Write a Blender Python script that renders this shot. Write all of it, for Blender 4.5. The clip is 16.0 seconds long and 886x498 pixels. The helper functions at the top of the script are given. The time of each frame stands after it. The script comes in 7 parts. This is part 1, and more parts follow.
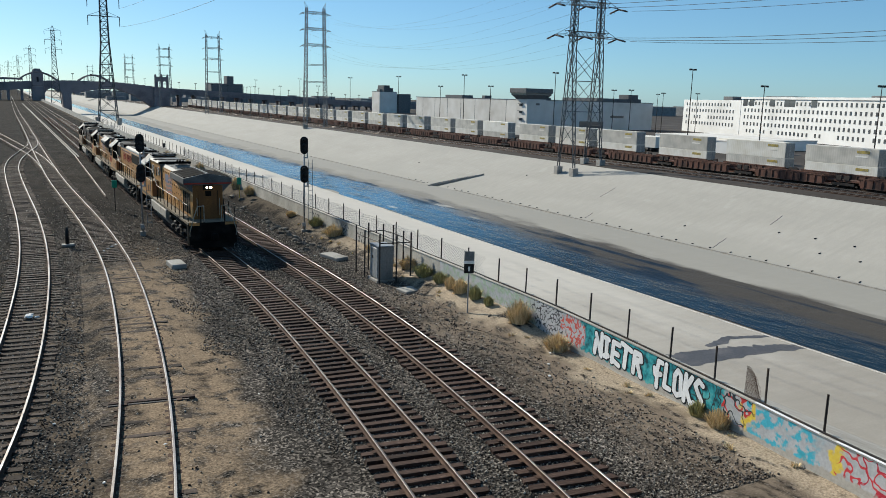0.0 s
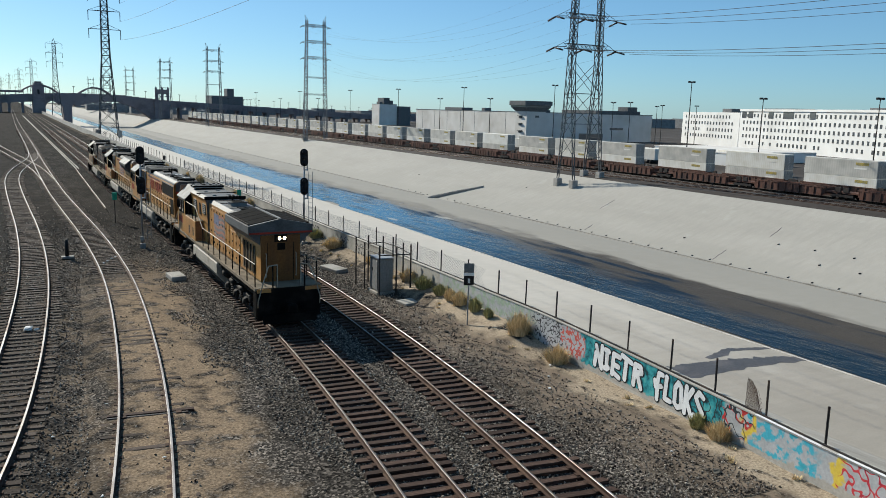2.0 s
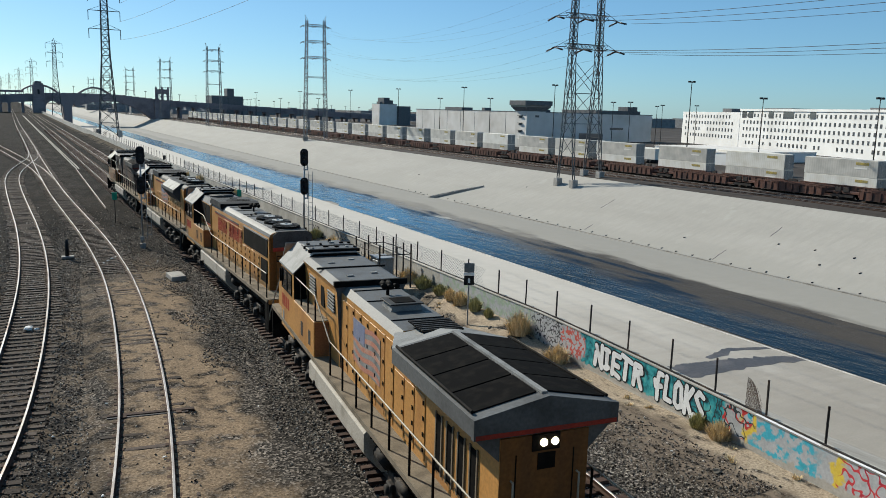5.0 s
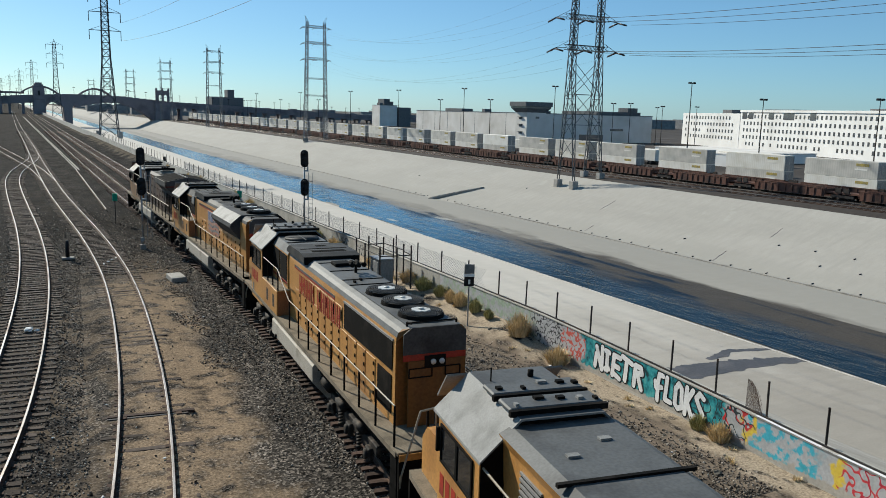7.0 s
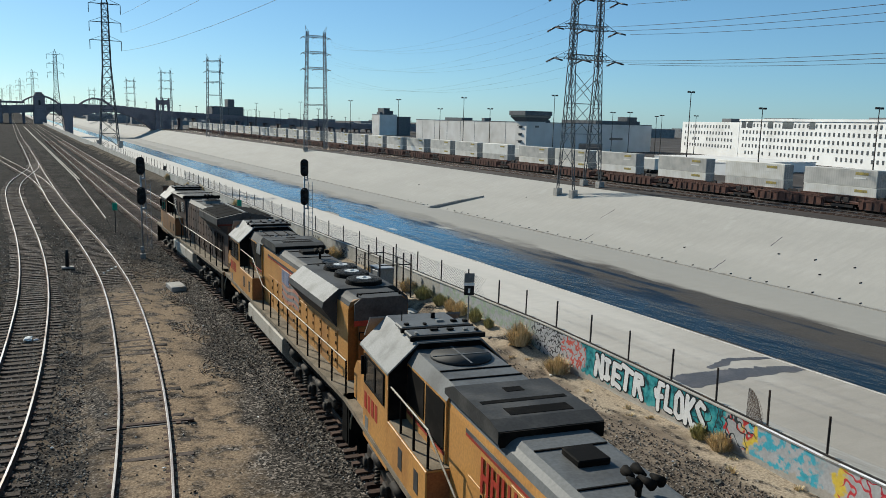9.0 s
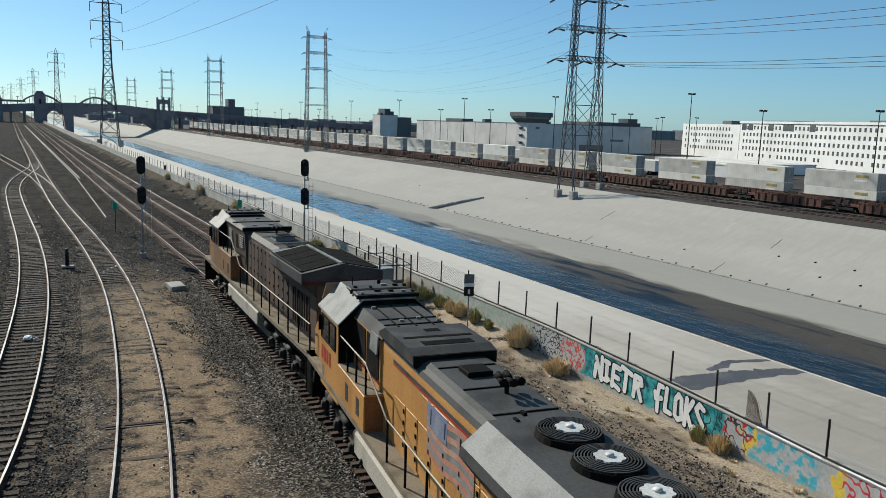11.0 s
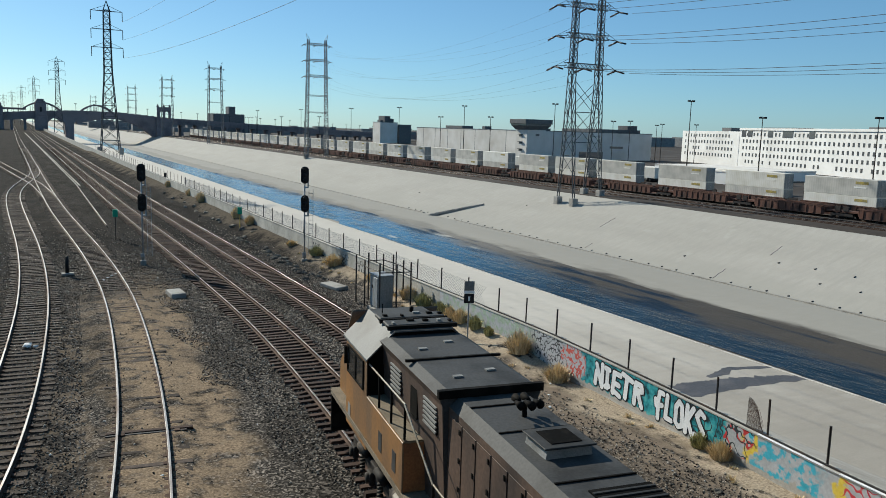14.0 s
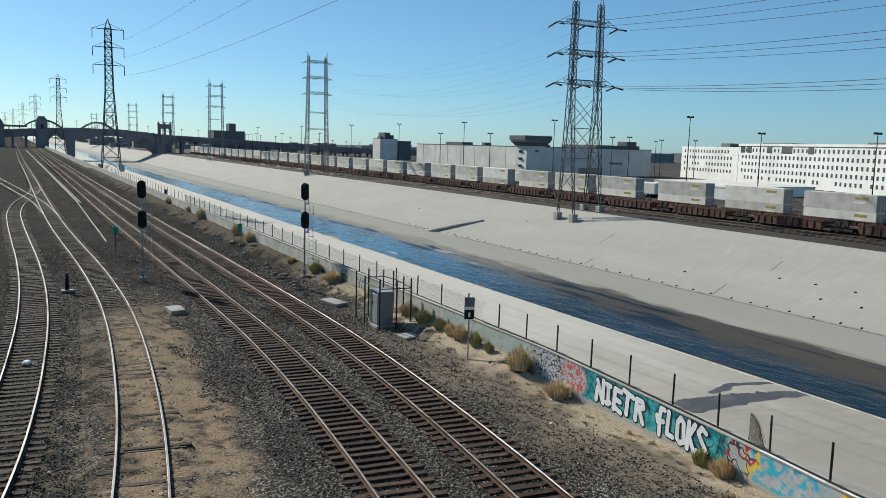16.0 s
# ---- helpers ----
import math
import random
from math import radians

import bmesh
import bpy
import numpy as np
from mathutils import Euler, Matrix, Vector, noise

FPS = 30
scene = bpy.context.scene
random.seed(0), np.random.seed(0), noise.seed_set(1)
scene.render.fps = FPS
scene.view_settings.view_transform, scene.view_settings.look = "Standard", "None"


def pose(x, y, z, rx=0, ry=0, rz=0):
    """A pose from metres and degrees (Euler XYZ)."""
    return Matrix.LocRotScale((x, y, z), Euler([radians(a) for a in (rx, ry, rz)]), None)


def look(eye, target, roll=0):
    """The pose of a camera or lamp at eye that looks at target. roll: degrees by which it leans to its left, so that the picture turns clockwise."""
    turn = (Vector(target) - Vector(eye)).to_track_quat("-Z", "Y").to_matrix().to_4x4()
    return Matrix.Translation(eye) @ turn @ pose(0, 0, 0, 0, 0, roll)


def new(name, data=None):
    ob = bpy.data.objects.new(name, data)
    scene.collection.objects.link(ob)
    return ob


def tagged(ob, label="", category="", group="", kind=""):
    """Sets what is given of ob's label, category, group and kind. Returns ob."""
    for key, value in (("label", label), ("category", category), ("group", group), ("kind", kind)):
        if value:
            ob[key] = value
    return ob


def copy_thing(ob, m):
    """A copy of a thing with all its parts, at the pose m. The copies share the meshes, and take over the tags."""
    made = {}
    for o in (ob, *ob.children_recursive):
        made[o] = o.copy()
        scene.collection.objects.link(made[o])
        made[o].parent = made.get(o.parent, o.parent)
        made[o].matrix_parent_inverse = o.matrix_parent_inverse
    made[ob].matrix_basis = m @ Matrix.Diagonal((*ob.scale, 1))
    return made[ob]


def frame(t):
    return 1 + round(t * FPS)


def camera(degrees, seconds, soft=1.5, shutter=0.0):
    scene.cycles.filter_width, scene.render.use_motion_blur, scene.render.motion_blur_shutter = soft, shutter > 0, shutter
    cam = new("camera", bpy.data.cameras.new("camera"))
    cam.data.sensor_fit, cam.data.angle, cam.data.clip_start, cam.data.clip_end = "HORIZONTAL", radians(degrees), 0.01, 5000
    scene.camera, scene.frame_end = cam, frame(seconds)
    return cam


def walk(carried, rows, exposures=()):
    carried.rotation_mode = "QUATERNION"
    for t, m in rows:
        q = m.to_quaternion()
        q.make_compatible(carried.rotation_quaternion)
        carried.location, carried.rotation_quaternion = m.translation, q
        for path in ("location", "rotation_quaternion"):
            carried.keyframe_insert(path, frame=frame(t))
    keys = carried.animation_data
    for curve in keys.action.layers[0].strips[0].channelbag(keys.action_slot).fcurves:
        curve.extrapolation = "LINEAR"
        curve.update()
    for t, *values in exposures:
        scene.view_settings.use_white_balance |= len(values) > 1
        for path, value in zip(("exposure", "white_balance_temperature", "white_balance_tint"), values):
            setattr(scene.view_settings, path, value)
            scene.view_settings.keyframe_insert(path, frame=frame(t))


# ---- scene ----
cam = camera(58.0, 16.0, soft=0.7)
EYE = (0.0, 0.0, 9.9)
# seconds, pitch, roll, yaw
TILT = [
    (0.0, -10.68, -1.61, -28.01),
    (0.5, -10.52, -1.58, -28.02),
    (1.0, -10.89, -1.65, -28.01),
    (1.5, -10.50, -1.60, -28.01),
    (2.0, -9.82, -1.58, -28.03),
    (2.5, -10.13, -1.57, -28.02),
    (3.0, -10.07, -1.58, -28.02),
    (3.5, -10.37, -1.59, -28.01),
    (4.0, -10.19, -1.57, -28.02),
    (6.5, -9.69, -1.62, -28.01),
    (7.0, -9.75, -1.57, -28.01),
    (7.5, -9.73, -1.57, -28.02),
    (8.0, -9.50, -1.54, -28.02),
    (8.5, -9.46, -1.58, -28.02),
    (9.0, -9.11, -1.51, -28.03),
    (11.5, -9.06, -1.81, -27.98),
    (12.0, -9.22, -1.77, -27.98),
    (12.5, -9.03, -1.66, -28.00),
    (13.0, -8.48, -1.66, -27.99),
    (13.5, -8.50, -1.73, -27.99),
    (14.0, -8.55, -1.72, -27.99),
    (14.5, -8.04, -1.68, -27.99),
    (15.0, -7.88, -1.66, -28.00),
    (15.5, -7.86, -1.68, -28.00),
    (16.0, -7.40, -1.60, -28.00),
]
walk(cam, [(t, pose(*EYE, 90 + p, r, w)) for t, p, r, w in TILT], [(0.0, 0.41, 6520, 6), (16.0, 0.33, 6500, 4)])

# ---- light ----
SUN_AZ, SUN_EL = -17.5, 32.0
world = bpy.data.worlds.new("world")
scene.world = world
world.use_nodes = True
wn = world.node_tree.nodes
sky = wn.new("ShaderNodeTexSky")
sky.sky_type = 'NISHITA'
sky.sun_disc = False
sky.sun_elevation, sky.sun_rotation = radians(SUN_EL), radians(SUN_AZ)
sky.air_density, sky.dust_density, sky.ozone_density = 0.8, 0.3, 3.0
haze = wn.new("ShaderNodeMix")
haze.data_type, haze.blend_type = 'RGBA', 'MULTIPLY'
haze.inputs["Factor"].default_value = 1.0
haze.inputs[7].default_value = (0.76, 1.0, 1.16, 1)
world.node_tree.links.new(sky.outputs[0], haze.inputs[6])
pale = wn.new("ShaderNodeMix")
pale.data_type = 'RGBA'
pale.inputs["Factor"].default_value = 0.22
pale.inputs[7].default_value = (2.4, 5.6, 8.4, 1)
world.node_tree.links.new(haze.outputs[2], pale.inputs[6])
world.node_tree.links.new(pale.outputs[2], wn["Background"].inputs[0])
wn["Background"].inputs[1].default_value = 0.071
sun = new("sun", bpy.data.lights.new("sun", 'SUN'))
sun.data.energy, sun.data.angle, sun.data.color = 5.0, radians(0.55), (1.0, 0.93, 0.82)
sa, se = radians(SUN_AZ), radians(SUN_EL)
sun.matrix_world = look((math.sin(sa) * math.cos(se) * 90, math.cos(sa) * math.cos(se) * 90, math.sin(se) * 90), (0, 0, 0))
scene.view_settings.exposure = 0.0
# ---- helpers for meshes and materials ----
def part(name, bm, material, parent=None, label="", m=None):
    me = bpy.data.meshes.new(name)
    bm.to_mesh(me)
    bm.free()
    for k in (material if isinstance(material, (list, tuple)) else [material]):
        me.materials.append(k)
    ob = new(name, me)
    if parent is not None:
        ob.parent = parent
    if m is not None:
        ob.matrix_local = m
    if label:
        ob["label"] = label
    return ob


def share(name, me, parent, m, label=""):
    """Another object on the same mesh, under a parent."""
    ob = new(name, me)
    ob.parent = parent
    ob.matrix_local = m
    if label:
        ob["label"] = label
    return ob


def mesh_from(name, verts, faces, mats, smooth=False):
    me = bpy.data.meshes.new(name)
    me.from_pydata(verts, [], faces)
    for k in (mats if isinstance(mats, (list, tuple)) else [mats]):
        me.materials.append(k)
    if smooth:
        for p in me.polygons:
            p.use_smooth = True
    me.update()
    return me


def thing(name, label, category, m=None, group="", kind=""):
    ob = new(name)
    ob.empty_display_size = 0.3
    if m is not None:
        ob.matrix_world = m
    return tagged(ob, label, category, group, kind)


def box(bm, x0, x1, y0, y1, z0, z1, bevel=0.0, mi=0):
    vs = [bm.verts.new((x, y, z)) for z in (z0, z1) for y in (y0, y1) for x in (x0, x1)]
    fs = [bm.faces.new([vs[i] for i in q]) for q in ((0, 2, 3, 1), (4, 5, 7, 6), (0, 1, 5, 4), (2, 6, 7, 3), (0, 4, 6, 2), (1, 3, 7, 5))]
    if bevel:
        es = list({e for f in fs for e in f.edges})
        r = bmesh.ops.bevel(bm, geom=es, offset=bevel, segments=1, affect='EDGES')
        fs = [f for f in bm.faces if f in fs or f in r["faces"]]
    for f in fs:
        f.material_index = mi
    return bm


def prism(bm, outline, y0, y1, mi=0):
    """An x-z outline (counter-clockwise seen from -y) drawn out along y."""
    a = [bm.verts.new((x, y0, z)) for x, z in outline]
    b = [bm.verts.new((x, y1, z)) for x, z in outline]
    n = len(a)
    fs = [bm.faces.new(a), bm.faces.new(b[::-1])]
    fs += [bm.faces.new((a[i], b[i], b[(i + 1) % n], a[(i + 1) % n])) for i in range(n)]
    for f in fs:
        f.material_index = mi
    return bm


def prism_x(bm, outline, x0, x1, mi=0):
    """A y-z outline drawn out along x."""
    a = [bm.verts.new((x0, y, z)) for y, z in outline]
    b = [bm.verts.new((x1, y, z)) for y, z in outline]
    n = len(a)
    fs = [bm.faces.new(a[::-1]), bm.faces.new(b)]
    fs += [bm.faces.new((a[i], a[(i + 1) % n], b[(i + 1) % n], b[i])) for i in range(n)]
    for f in fs:
        f.material_index = mi
    bmesh.ops.recalc_face_normals(bm, faces=fs)
    return bm


def rod(bm, p0, p1, r, seg=6, r1=None, mi=0):
    p0, p1 = Vector(p0), Vector(p1)
    d = p1 - p0
    if d.length < 1e-6:
        return bm
    q = d.to_track_quat('Z', 'Y').to_matrix()
    r1 = r if r1 is None else r1
    ring = []
    for p, rr in ((p0, r), (p1, r1)):
        ring.append([bm.verts.new(p + q @ Vector((rr * math.cos(2 * math.pi * (i + .5) / seg), rr * math.sin(2 * math.pi * (i + .5) / seg), 0))) for i in range(seg)])
    a, b = ring
    fs = [bm.faces.new((a[i], a[(i + 1) % seg], b[(i + 1) % seg], b[i])) for i in range(seg)]
    fs += [bm.faces.new(a[::-1]), bm.faces.new(b)]
    for f in fs:
        f.material_index = mi
        f.smooth = seg > 6
    return bm


def BM():
    return bmesh.new()


def node_mat(name, rough=0.7, metal=0.0):
    m = bpy.data.materials.new(name)
    m.use_nodes = True
    b = m.node_tree.nodes["Principled BSDF"]
    b.inputs["Roughness"].default_value, b.inputs["Metallic"].default_value = rough, metal
    b.inputs["Specular IOR Level"].default_value = 0.5 if rough < 0.3 else 0.15
    return m, m.node_tree.nodes, m.node_tree.links, b


def noise_tex(n, l, scale, detail=4.0, coord=None, stretch=None, kind="obj"):
    t = n.new("ShaderNodeTexNoise")
    t.inputs["Scale"].default_value, t.inputs["Detail"].default_value = scale, detail
    if coord is None:
        if kind == "obj":
            tc = n.new("ShaderNodeTexCoord")
            coord = tc.outputs["Object"]
        else:
            coord = n.new("ShaderNodeNewGeometry").outputs["Position"]
    if stretch:
        mp = n.new("ShaderNodeMapping")
        mp.inputs["Scale"].default_value = stretch
        l.new(coord, mp.inputs["Vector"])
        coord = mp.outputs["Vector"]
    l.new(coord, t.inputs["Vector"])
    return t.outputs["Fac"]


def ramp(n, l, fac, stops):
    r = n.new("ShaderNodeValToRGB")
    while len(r.color_ramp.elements) < len(stops):
        r.color_ramp.elements.new(0.5)
    for e, (p, c) in zip(r.color_ramp.elements, stops):
        e.position, e.color = p, (*c, 1) if isinstance(c, (tuple, list)) else (c, c, c, 1)
    l.new(fac, r.inputs["Fac"])
    return r.outputs["Color"]


def mixc(n, l, fac, a, b, mode='MIX'):
    x = n.new("ShaderNodeMix")
    x.data_type, x.blend_type = 'RGBA', mode
    for s, v in ((x.inputs["Factor"], fac), (x.inputs[6], a), (x.inputs[7], b)):
        if isinstance(v, bpy.types.NodeSocket):
            l.new(v, s)
        elif isinstance(v, (int, float)):
            s.default_value = v
        else:
            s.default_value = (*v, 1)
    return x.outputs[2]


def math_n(n, l, op, a, b=0.0, clamp=False):
    x = n.new("ShaderNodeMath")
    x.operation, x.use_clamp = op, clamp
    for s, v in zip(x.inputs, (a, b)):
        if isinstance(v, bpy.types.NodeSocket):
            l.new(v, s)
        else:
            s.default_value = v
    return x.outputs[0]


def step_n(n, l, v, lo, hi):
    x = n.new("ShaderNodeMapRange")
    x.interpolation_type = 'SMOOTHSTEP'
    x.inputs["From Min"].default_value, x.inputs["From Max"].default_value = lo, hi
    l.new(v, x.inputs["Value"])
    return x.outputs["Result"]


def bump(n, l, b, fac, strength=0.3, dist=0.02):
    x = n.new("ShaderNodeBump")
    x.inputs["Strength"].default_value, x.inputs["Distance"].default_value = strength, dist
    l.new(fac, x.inputs["Height"])
    l.new(x.outputs["Normal"], b.inputs["Normal"])


def worn(name, c, c2, rough=0.6, metal=0.0, scale=3.0, fine=40.0, lo=0.45, hi=0.7, stretch=None, bmp=0.15, kind="obj", vary=0.0):
    """A painted, cast or weathered surface: base colour, patches of a second colour, fine grain."""
    m, n, l, b = node_mat(name, rough, metal)
    big = step_n(n, l, noise_tex(n, l, scale, 5.0, None, stretch, kind), lo, hi)
    col = mixc(n, l, big, c, c2)
    g = noise_tex(n, l, fine, 3.0, None, None, kind)
    col = mixc(n, l, 0.35, col, ramp(n, l, g, ((0.3, 0.25), (0.7, 0.75))), 'OVERLAY')
    if vary:
        oi = n.new("ShaderNodeObjectInfo")
        col = mixc(n, l, vary, col, ramp(n, l, oi.outputs["Random"], ((0.0, 0.1), (1.0, 0.9))), 'OVERLAY')
    l.new(col, b.inputs["Base Color"])
    if bmp:
        bump(n, l, b, g, bmp, 0.01)
    return m


def glow(name, c, strength):
    m, n, l, b = node_mat(name, 0.3)
    b.inputs["Base Color"].default_value = (*c, 1)
    b.inputs["Emission Color"].default_value = (*c, 1)
    b.inputs["Emission Strength"].default_value = strength
    return m


# ---- materials ----
DULL_RAIL = worn("dull_rail_steel", (0.15, 0.132, 0.118), (0.085, 0.065, 0.052), 0.5, 0.7, 0.5, 20, bmp=0)
STEEL_RAIL = worn("polished_rail_steel", (0.31, 0.29, 0.275), (0.17, 0.125, 0.1), 0.45, 0.8, 0.4, 20, bmp=0)
RUST_RAIL = worn("rusty_rail_steel", (0.055, 0.033, 0.025), (0.095, 0.058, 0.04), 0.85, 0.1, 2.0, 30)
TIE_WOOD = worn("creosoted_tie_wood", (0.045, 0.027, 0.021), (0.09, 0.058, 0.045), 0.85, 0, 3.0, 25, stretch=(1, 8, 8), bmp=0.4, vary=0.5)
TIE_OLD = worn("greyed_tie_wood", (0.05, 0.038, 0.032), (0.1, 0.078, 0.064), 0.9, 0, 3.0, 25, stretch=(1, 8, 8), bmp=0.4, vary=0.5)
CONC_BLOCK = worn("weathered_concrete", (0.32, 0.305, 0.28), (0.22, 0.205, 0.185), 0.85, 0, 0.7, 20)
DARK_CONC = worn("dark_viaduct_concrete", (0.23, 0.195, 0.2), (0.16, 0.135, 0.14), 0.9, 0, 0.15, 3)
GALV = worn("galvanised_steel", (0.3, 0.31, 0.32), (0.22, 0.22, 0.23), 0.55, 0.5, 0.5, 6, bmp=0)
DARK_STEEL = worn("dark_steel", (0.035, 0.033, 0.033), (0.07, 0.05, 0.04), 0.6, 0.3, 1.5, 30)
BLACK = worn("black_paint", (0.012, 0.012, 0.013), (0.03, 0.028, 0.026), 0.55, 0, 2.0, 30)
WHITE = worn("white_paint", (0.75, 0.75, 0.73), (0.55, 0.54, 0.5), 0.6, 0, 0.4, 8)
# ---- plan ----
GROUND_Z, BED_Z, FAR_Z = -0.3, -9.5, -2.8
WALL_X, TOE_X, BANK_X = 20.05, 83.4, 103.0


def sm(t):
    t = min(1.0, max(0.0, t))
    return t * t * (3 - 2 * t)


def main_x(y):
    """The centre of the nearer main track."""
    return 10.9 - 0.0022 * (45 - y) ** 2 if y < 45 else 10.9 - 0.4 * sm((y - 50) / 60)


def second_x(y):
    return main_x(y) + 3.8


def spline(points):
    ys = np.array([p[0] for p in points], float)
    xs = np.array([p[1] for p in points], float)
    d = np.gradient(xs, ys)

    def at(y):
        i = int(min(max(np.searchsorted(ys, y) - 1, 0), len(ys) - 2))
        h = ys[i + 1] - ys[i]
        t = (y - ys[i]) / h
        return (2 * t**3 - 3 * t**2 + 1) * xs[i] + (t**3 - 2 * t**2 + t) * h * d[i] + (3 * t**2 - 2 * t**3) * xs[i + 1] + (t**3 - t**2) * h * d[i + 1]
    return at


yard_x = spline([(-40, -14), (0, -1.9), (10, 0.5), (18, 2.05), (26.3, 3.27), (36, 4.2), (50, 4.92), (58, 4.95), (67, 4.8), (79, 4.42), (95, 3.95), (117, 3.64), (142, 3.42), (175, 3.27), (228, 2.95), (319, 2.2), (476, 1.6), (690, 1.0), (900, 0.4)])
left_x = spline([(-40, -19), (0, -6.6), (10, -4.3), (18, -2.5), (26, -1.1), (32.5, -0.39), (40, 0.15), (47, 0.5), (56, 0.7), (68, 0.63), (85, 0.16), (101, -0.25), (113, -0.37), (127, 0.15), (140, 1.35), (154, 2.75), (172, 3.28)])
third_x = spline([(112, 3.68), (130, 2.9), (160, 0.2), (200, -3.6), (260, -8), (400, -11), (690, -13), (900, -14)])


def wall_at(y):
    return WALL_X - (0.0022 * (28 - y) ** 2 if y < 28 else 0)


def wall_top(y):
    return 1.28 - 0.4 * min(1.0, max(0.0, (28 - y) / 14.4))


# ---- ground materials ----
def ground_material():
    m, n, l, b = node_mat("ballast_and_dirt", 0.95)
    b.inputs["Specular IOR Level"].default_value = 0.02
    pos = n.new("ShaderNodeNewGeometry").outputs["Position"]
    sep = n.new("ShaderNodeSeparateXYZ")
    l.new(pos, sep.inputs[0])
    x, y = sep.outputs[0], sep.outputs[1]
    w1 = noise_tex(n, l, 0.25, 5.0, pos)
    w2 = noise_tex(n, l, 1.3, 4.0, pos)
    w3 = noise_tex(n, l, 2.6, 6.0, pos, (1.0, 0.45, 1.0))
    fine = noise_tex(n, l, 14.0, 4.0, pos)
    vor = n.new("ShaderNodeTexVoronoi")
    vor.inputs["Scale"].default_value = 16.0
    l.new(pos, vor.inputs["Vector"])
    stone = ramp(n, l, vor.outputs["Color"], ((0.15, (0.0095, 0.0088, 0.0078)), (0.6, (0.053, 0.047, 0.0415)), (0.95, (0.23, 0.2, 0.172))))
    dirt = ramp(n, l, fine, ((0.3, (0.108, 0.078, 0.054)), (0.7, (0.335, 0.252, 0.172))))
    sand = ramp(n, l, fine, ((0.3, (0.21, 0.165, 0.118)), (0.7, (0.43, 0.355, 0.27))))
    warp = math_n(n, l, 'MULTIPLY', math_n(n, l, 'SUBTRACT', w1, 0.5), 5.0)
    warp2 = math_n(n, l, 'MULTIPLY', math_n(n, l, 'SUBTRACT', w2, 0.5), 2.2)
    xw = math_n(n, l, 'ADD', math_n(n, l, 'ADD', x, warp), warp2)
    # sandy strip under the flood wall
    s = math_n(n, l, 'MULTIPLY', step_n(n, l, xw, 18.3, 19.3), step_n(n, l, w3, 0.3, 0.46))
    near = math_n(n, l, 'SUBTRACT', 1.0, math_n(n, l, 'MULTIPLY', step_n(n, l, math_n(n, l, 'ADD', y, math_n(n, l, 'MULTIPLY', warp, 3.0)), 44.0, 62.0), 0.8))
    s = math_n(n, l, 'MULTIPLY', s, near)
    # dirt path between the yard track and the main line; it thins out farther on
    side = math_n(n, l, 'MULTIPLY', math_n(n, l, 'SUBTRACT', y, 22.0), 0.09)
    xs = math_n(n, l, 'SUBTRACT', xw, math_n(n, l, 'MINIMUM', side, 2.6))
    d1 = math_n(n, l, 'MULTIPLY', step_n(n, l, xs, 1.5, 3.2), math_n(n, l, 'SUBTRACT', 1.0, step_n(n, l, xs, 5.0, 6.3)))
    far = math_n(n, l, 'SUBTRACT', 1.0, step_n(n, l, y, 40.0, 62.0))
    d1 = math_n(n, l, 'MULTIPLY', d1, far)
    thin = step_n(n, l, w2, 0.42, 0.62)
    d2 = math_n(n, l, 'MULTIPLY', math_n(n, l, 'SUBTRACT', 1.0, step_n(n, l, xs, 4.6, 6.0)), math_n(n, l, 'MULTIPLY', thin, math_n(n, l, 'ADD', math_n(n, l, 'MULTIPLY', far, 0.32), 0.04)))
    dm = math_n(n, l, 'MAXIMUM', math_n(n, l, 'MULTIPLY', d1, step_n(n, l, w2, 0.32, 0.52)), d2)
    big = ramp(n, l, w1, ((0.3, 0.75), (0.7, 1.2)))
    col = mixc(n, l, 1.0, stone, big, 'MULTIPLY')
    # ballast gets darker farther along the line
    far_dark = math_n(n, l, 'MULTIPLY', step_n(n, l, math_n(n, l, 'ADD', y, math_n(n, l, 'MULTIPLY', warp, 4.0)), 42.0, 74.0), 0.85)
    col = mixc(n, l, far_dark, col, (0.014, 0.013, 0.0122))
    # mottled with dust, oil and worn paths
    mott = noise_tex(n, l, 0.55, 6.0, pos, (1.0, 0.35, 1.0))
    col = mixc(n, l, 1.0, col, ramp(n, l, mott, ((0.32, 0.6), (0.5, 1.15), (0.62, 1.4), (0.72, 1.9))), 'MULTIPLY')
    # sooty yard ground on the outer side of the yard tracks
    sooty = math_n(n, l, 'MULTIPLY', math_n(n, l, 'SUBTRACT', 1.0, step_n(n, l, xw, 0.6, 3.2)), 0.6)
    col = mixc(n, l, sooty, col, (0.02, 0.0185, 0.018))
    col = mixc(n, l, dm, col, dirt)
    col = mixc(n, l, math_n(n, l, 'MULTIPLY', step_n(n, l, xw, 14.8, 17.6), math_n(n, l, 'MULTIPLY', math_n(n, l, 'SUBTRACT', 1.0, step_n(n, l, y, 32.0, 42.0)), step_n(n, l, w3, 0.3, 0.55))), col, mixc(n, l, w3, (0.085, 0.066, 0.05), (0.24, 0.19, 0.145)))
    col = mixc(n, l, s, col, sand)
    l.new(col, b.inputs["Base Color"])
    bump(n, l, b, mixc(n, l, 0.5, vor.outputs["Distance"], fine), 0.7, 0.04)
    return m


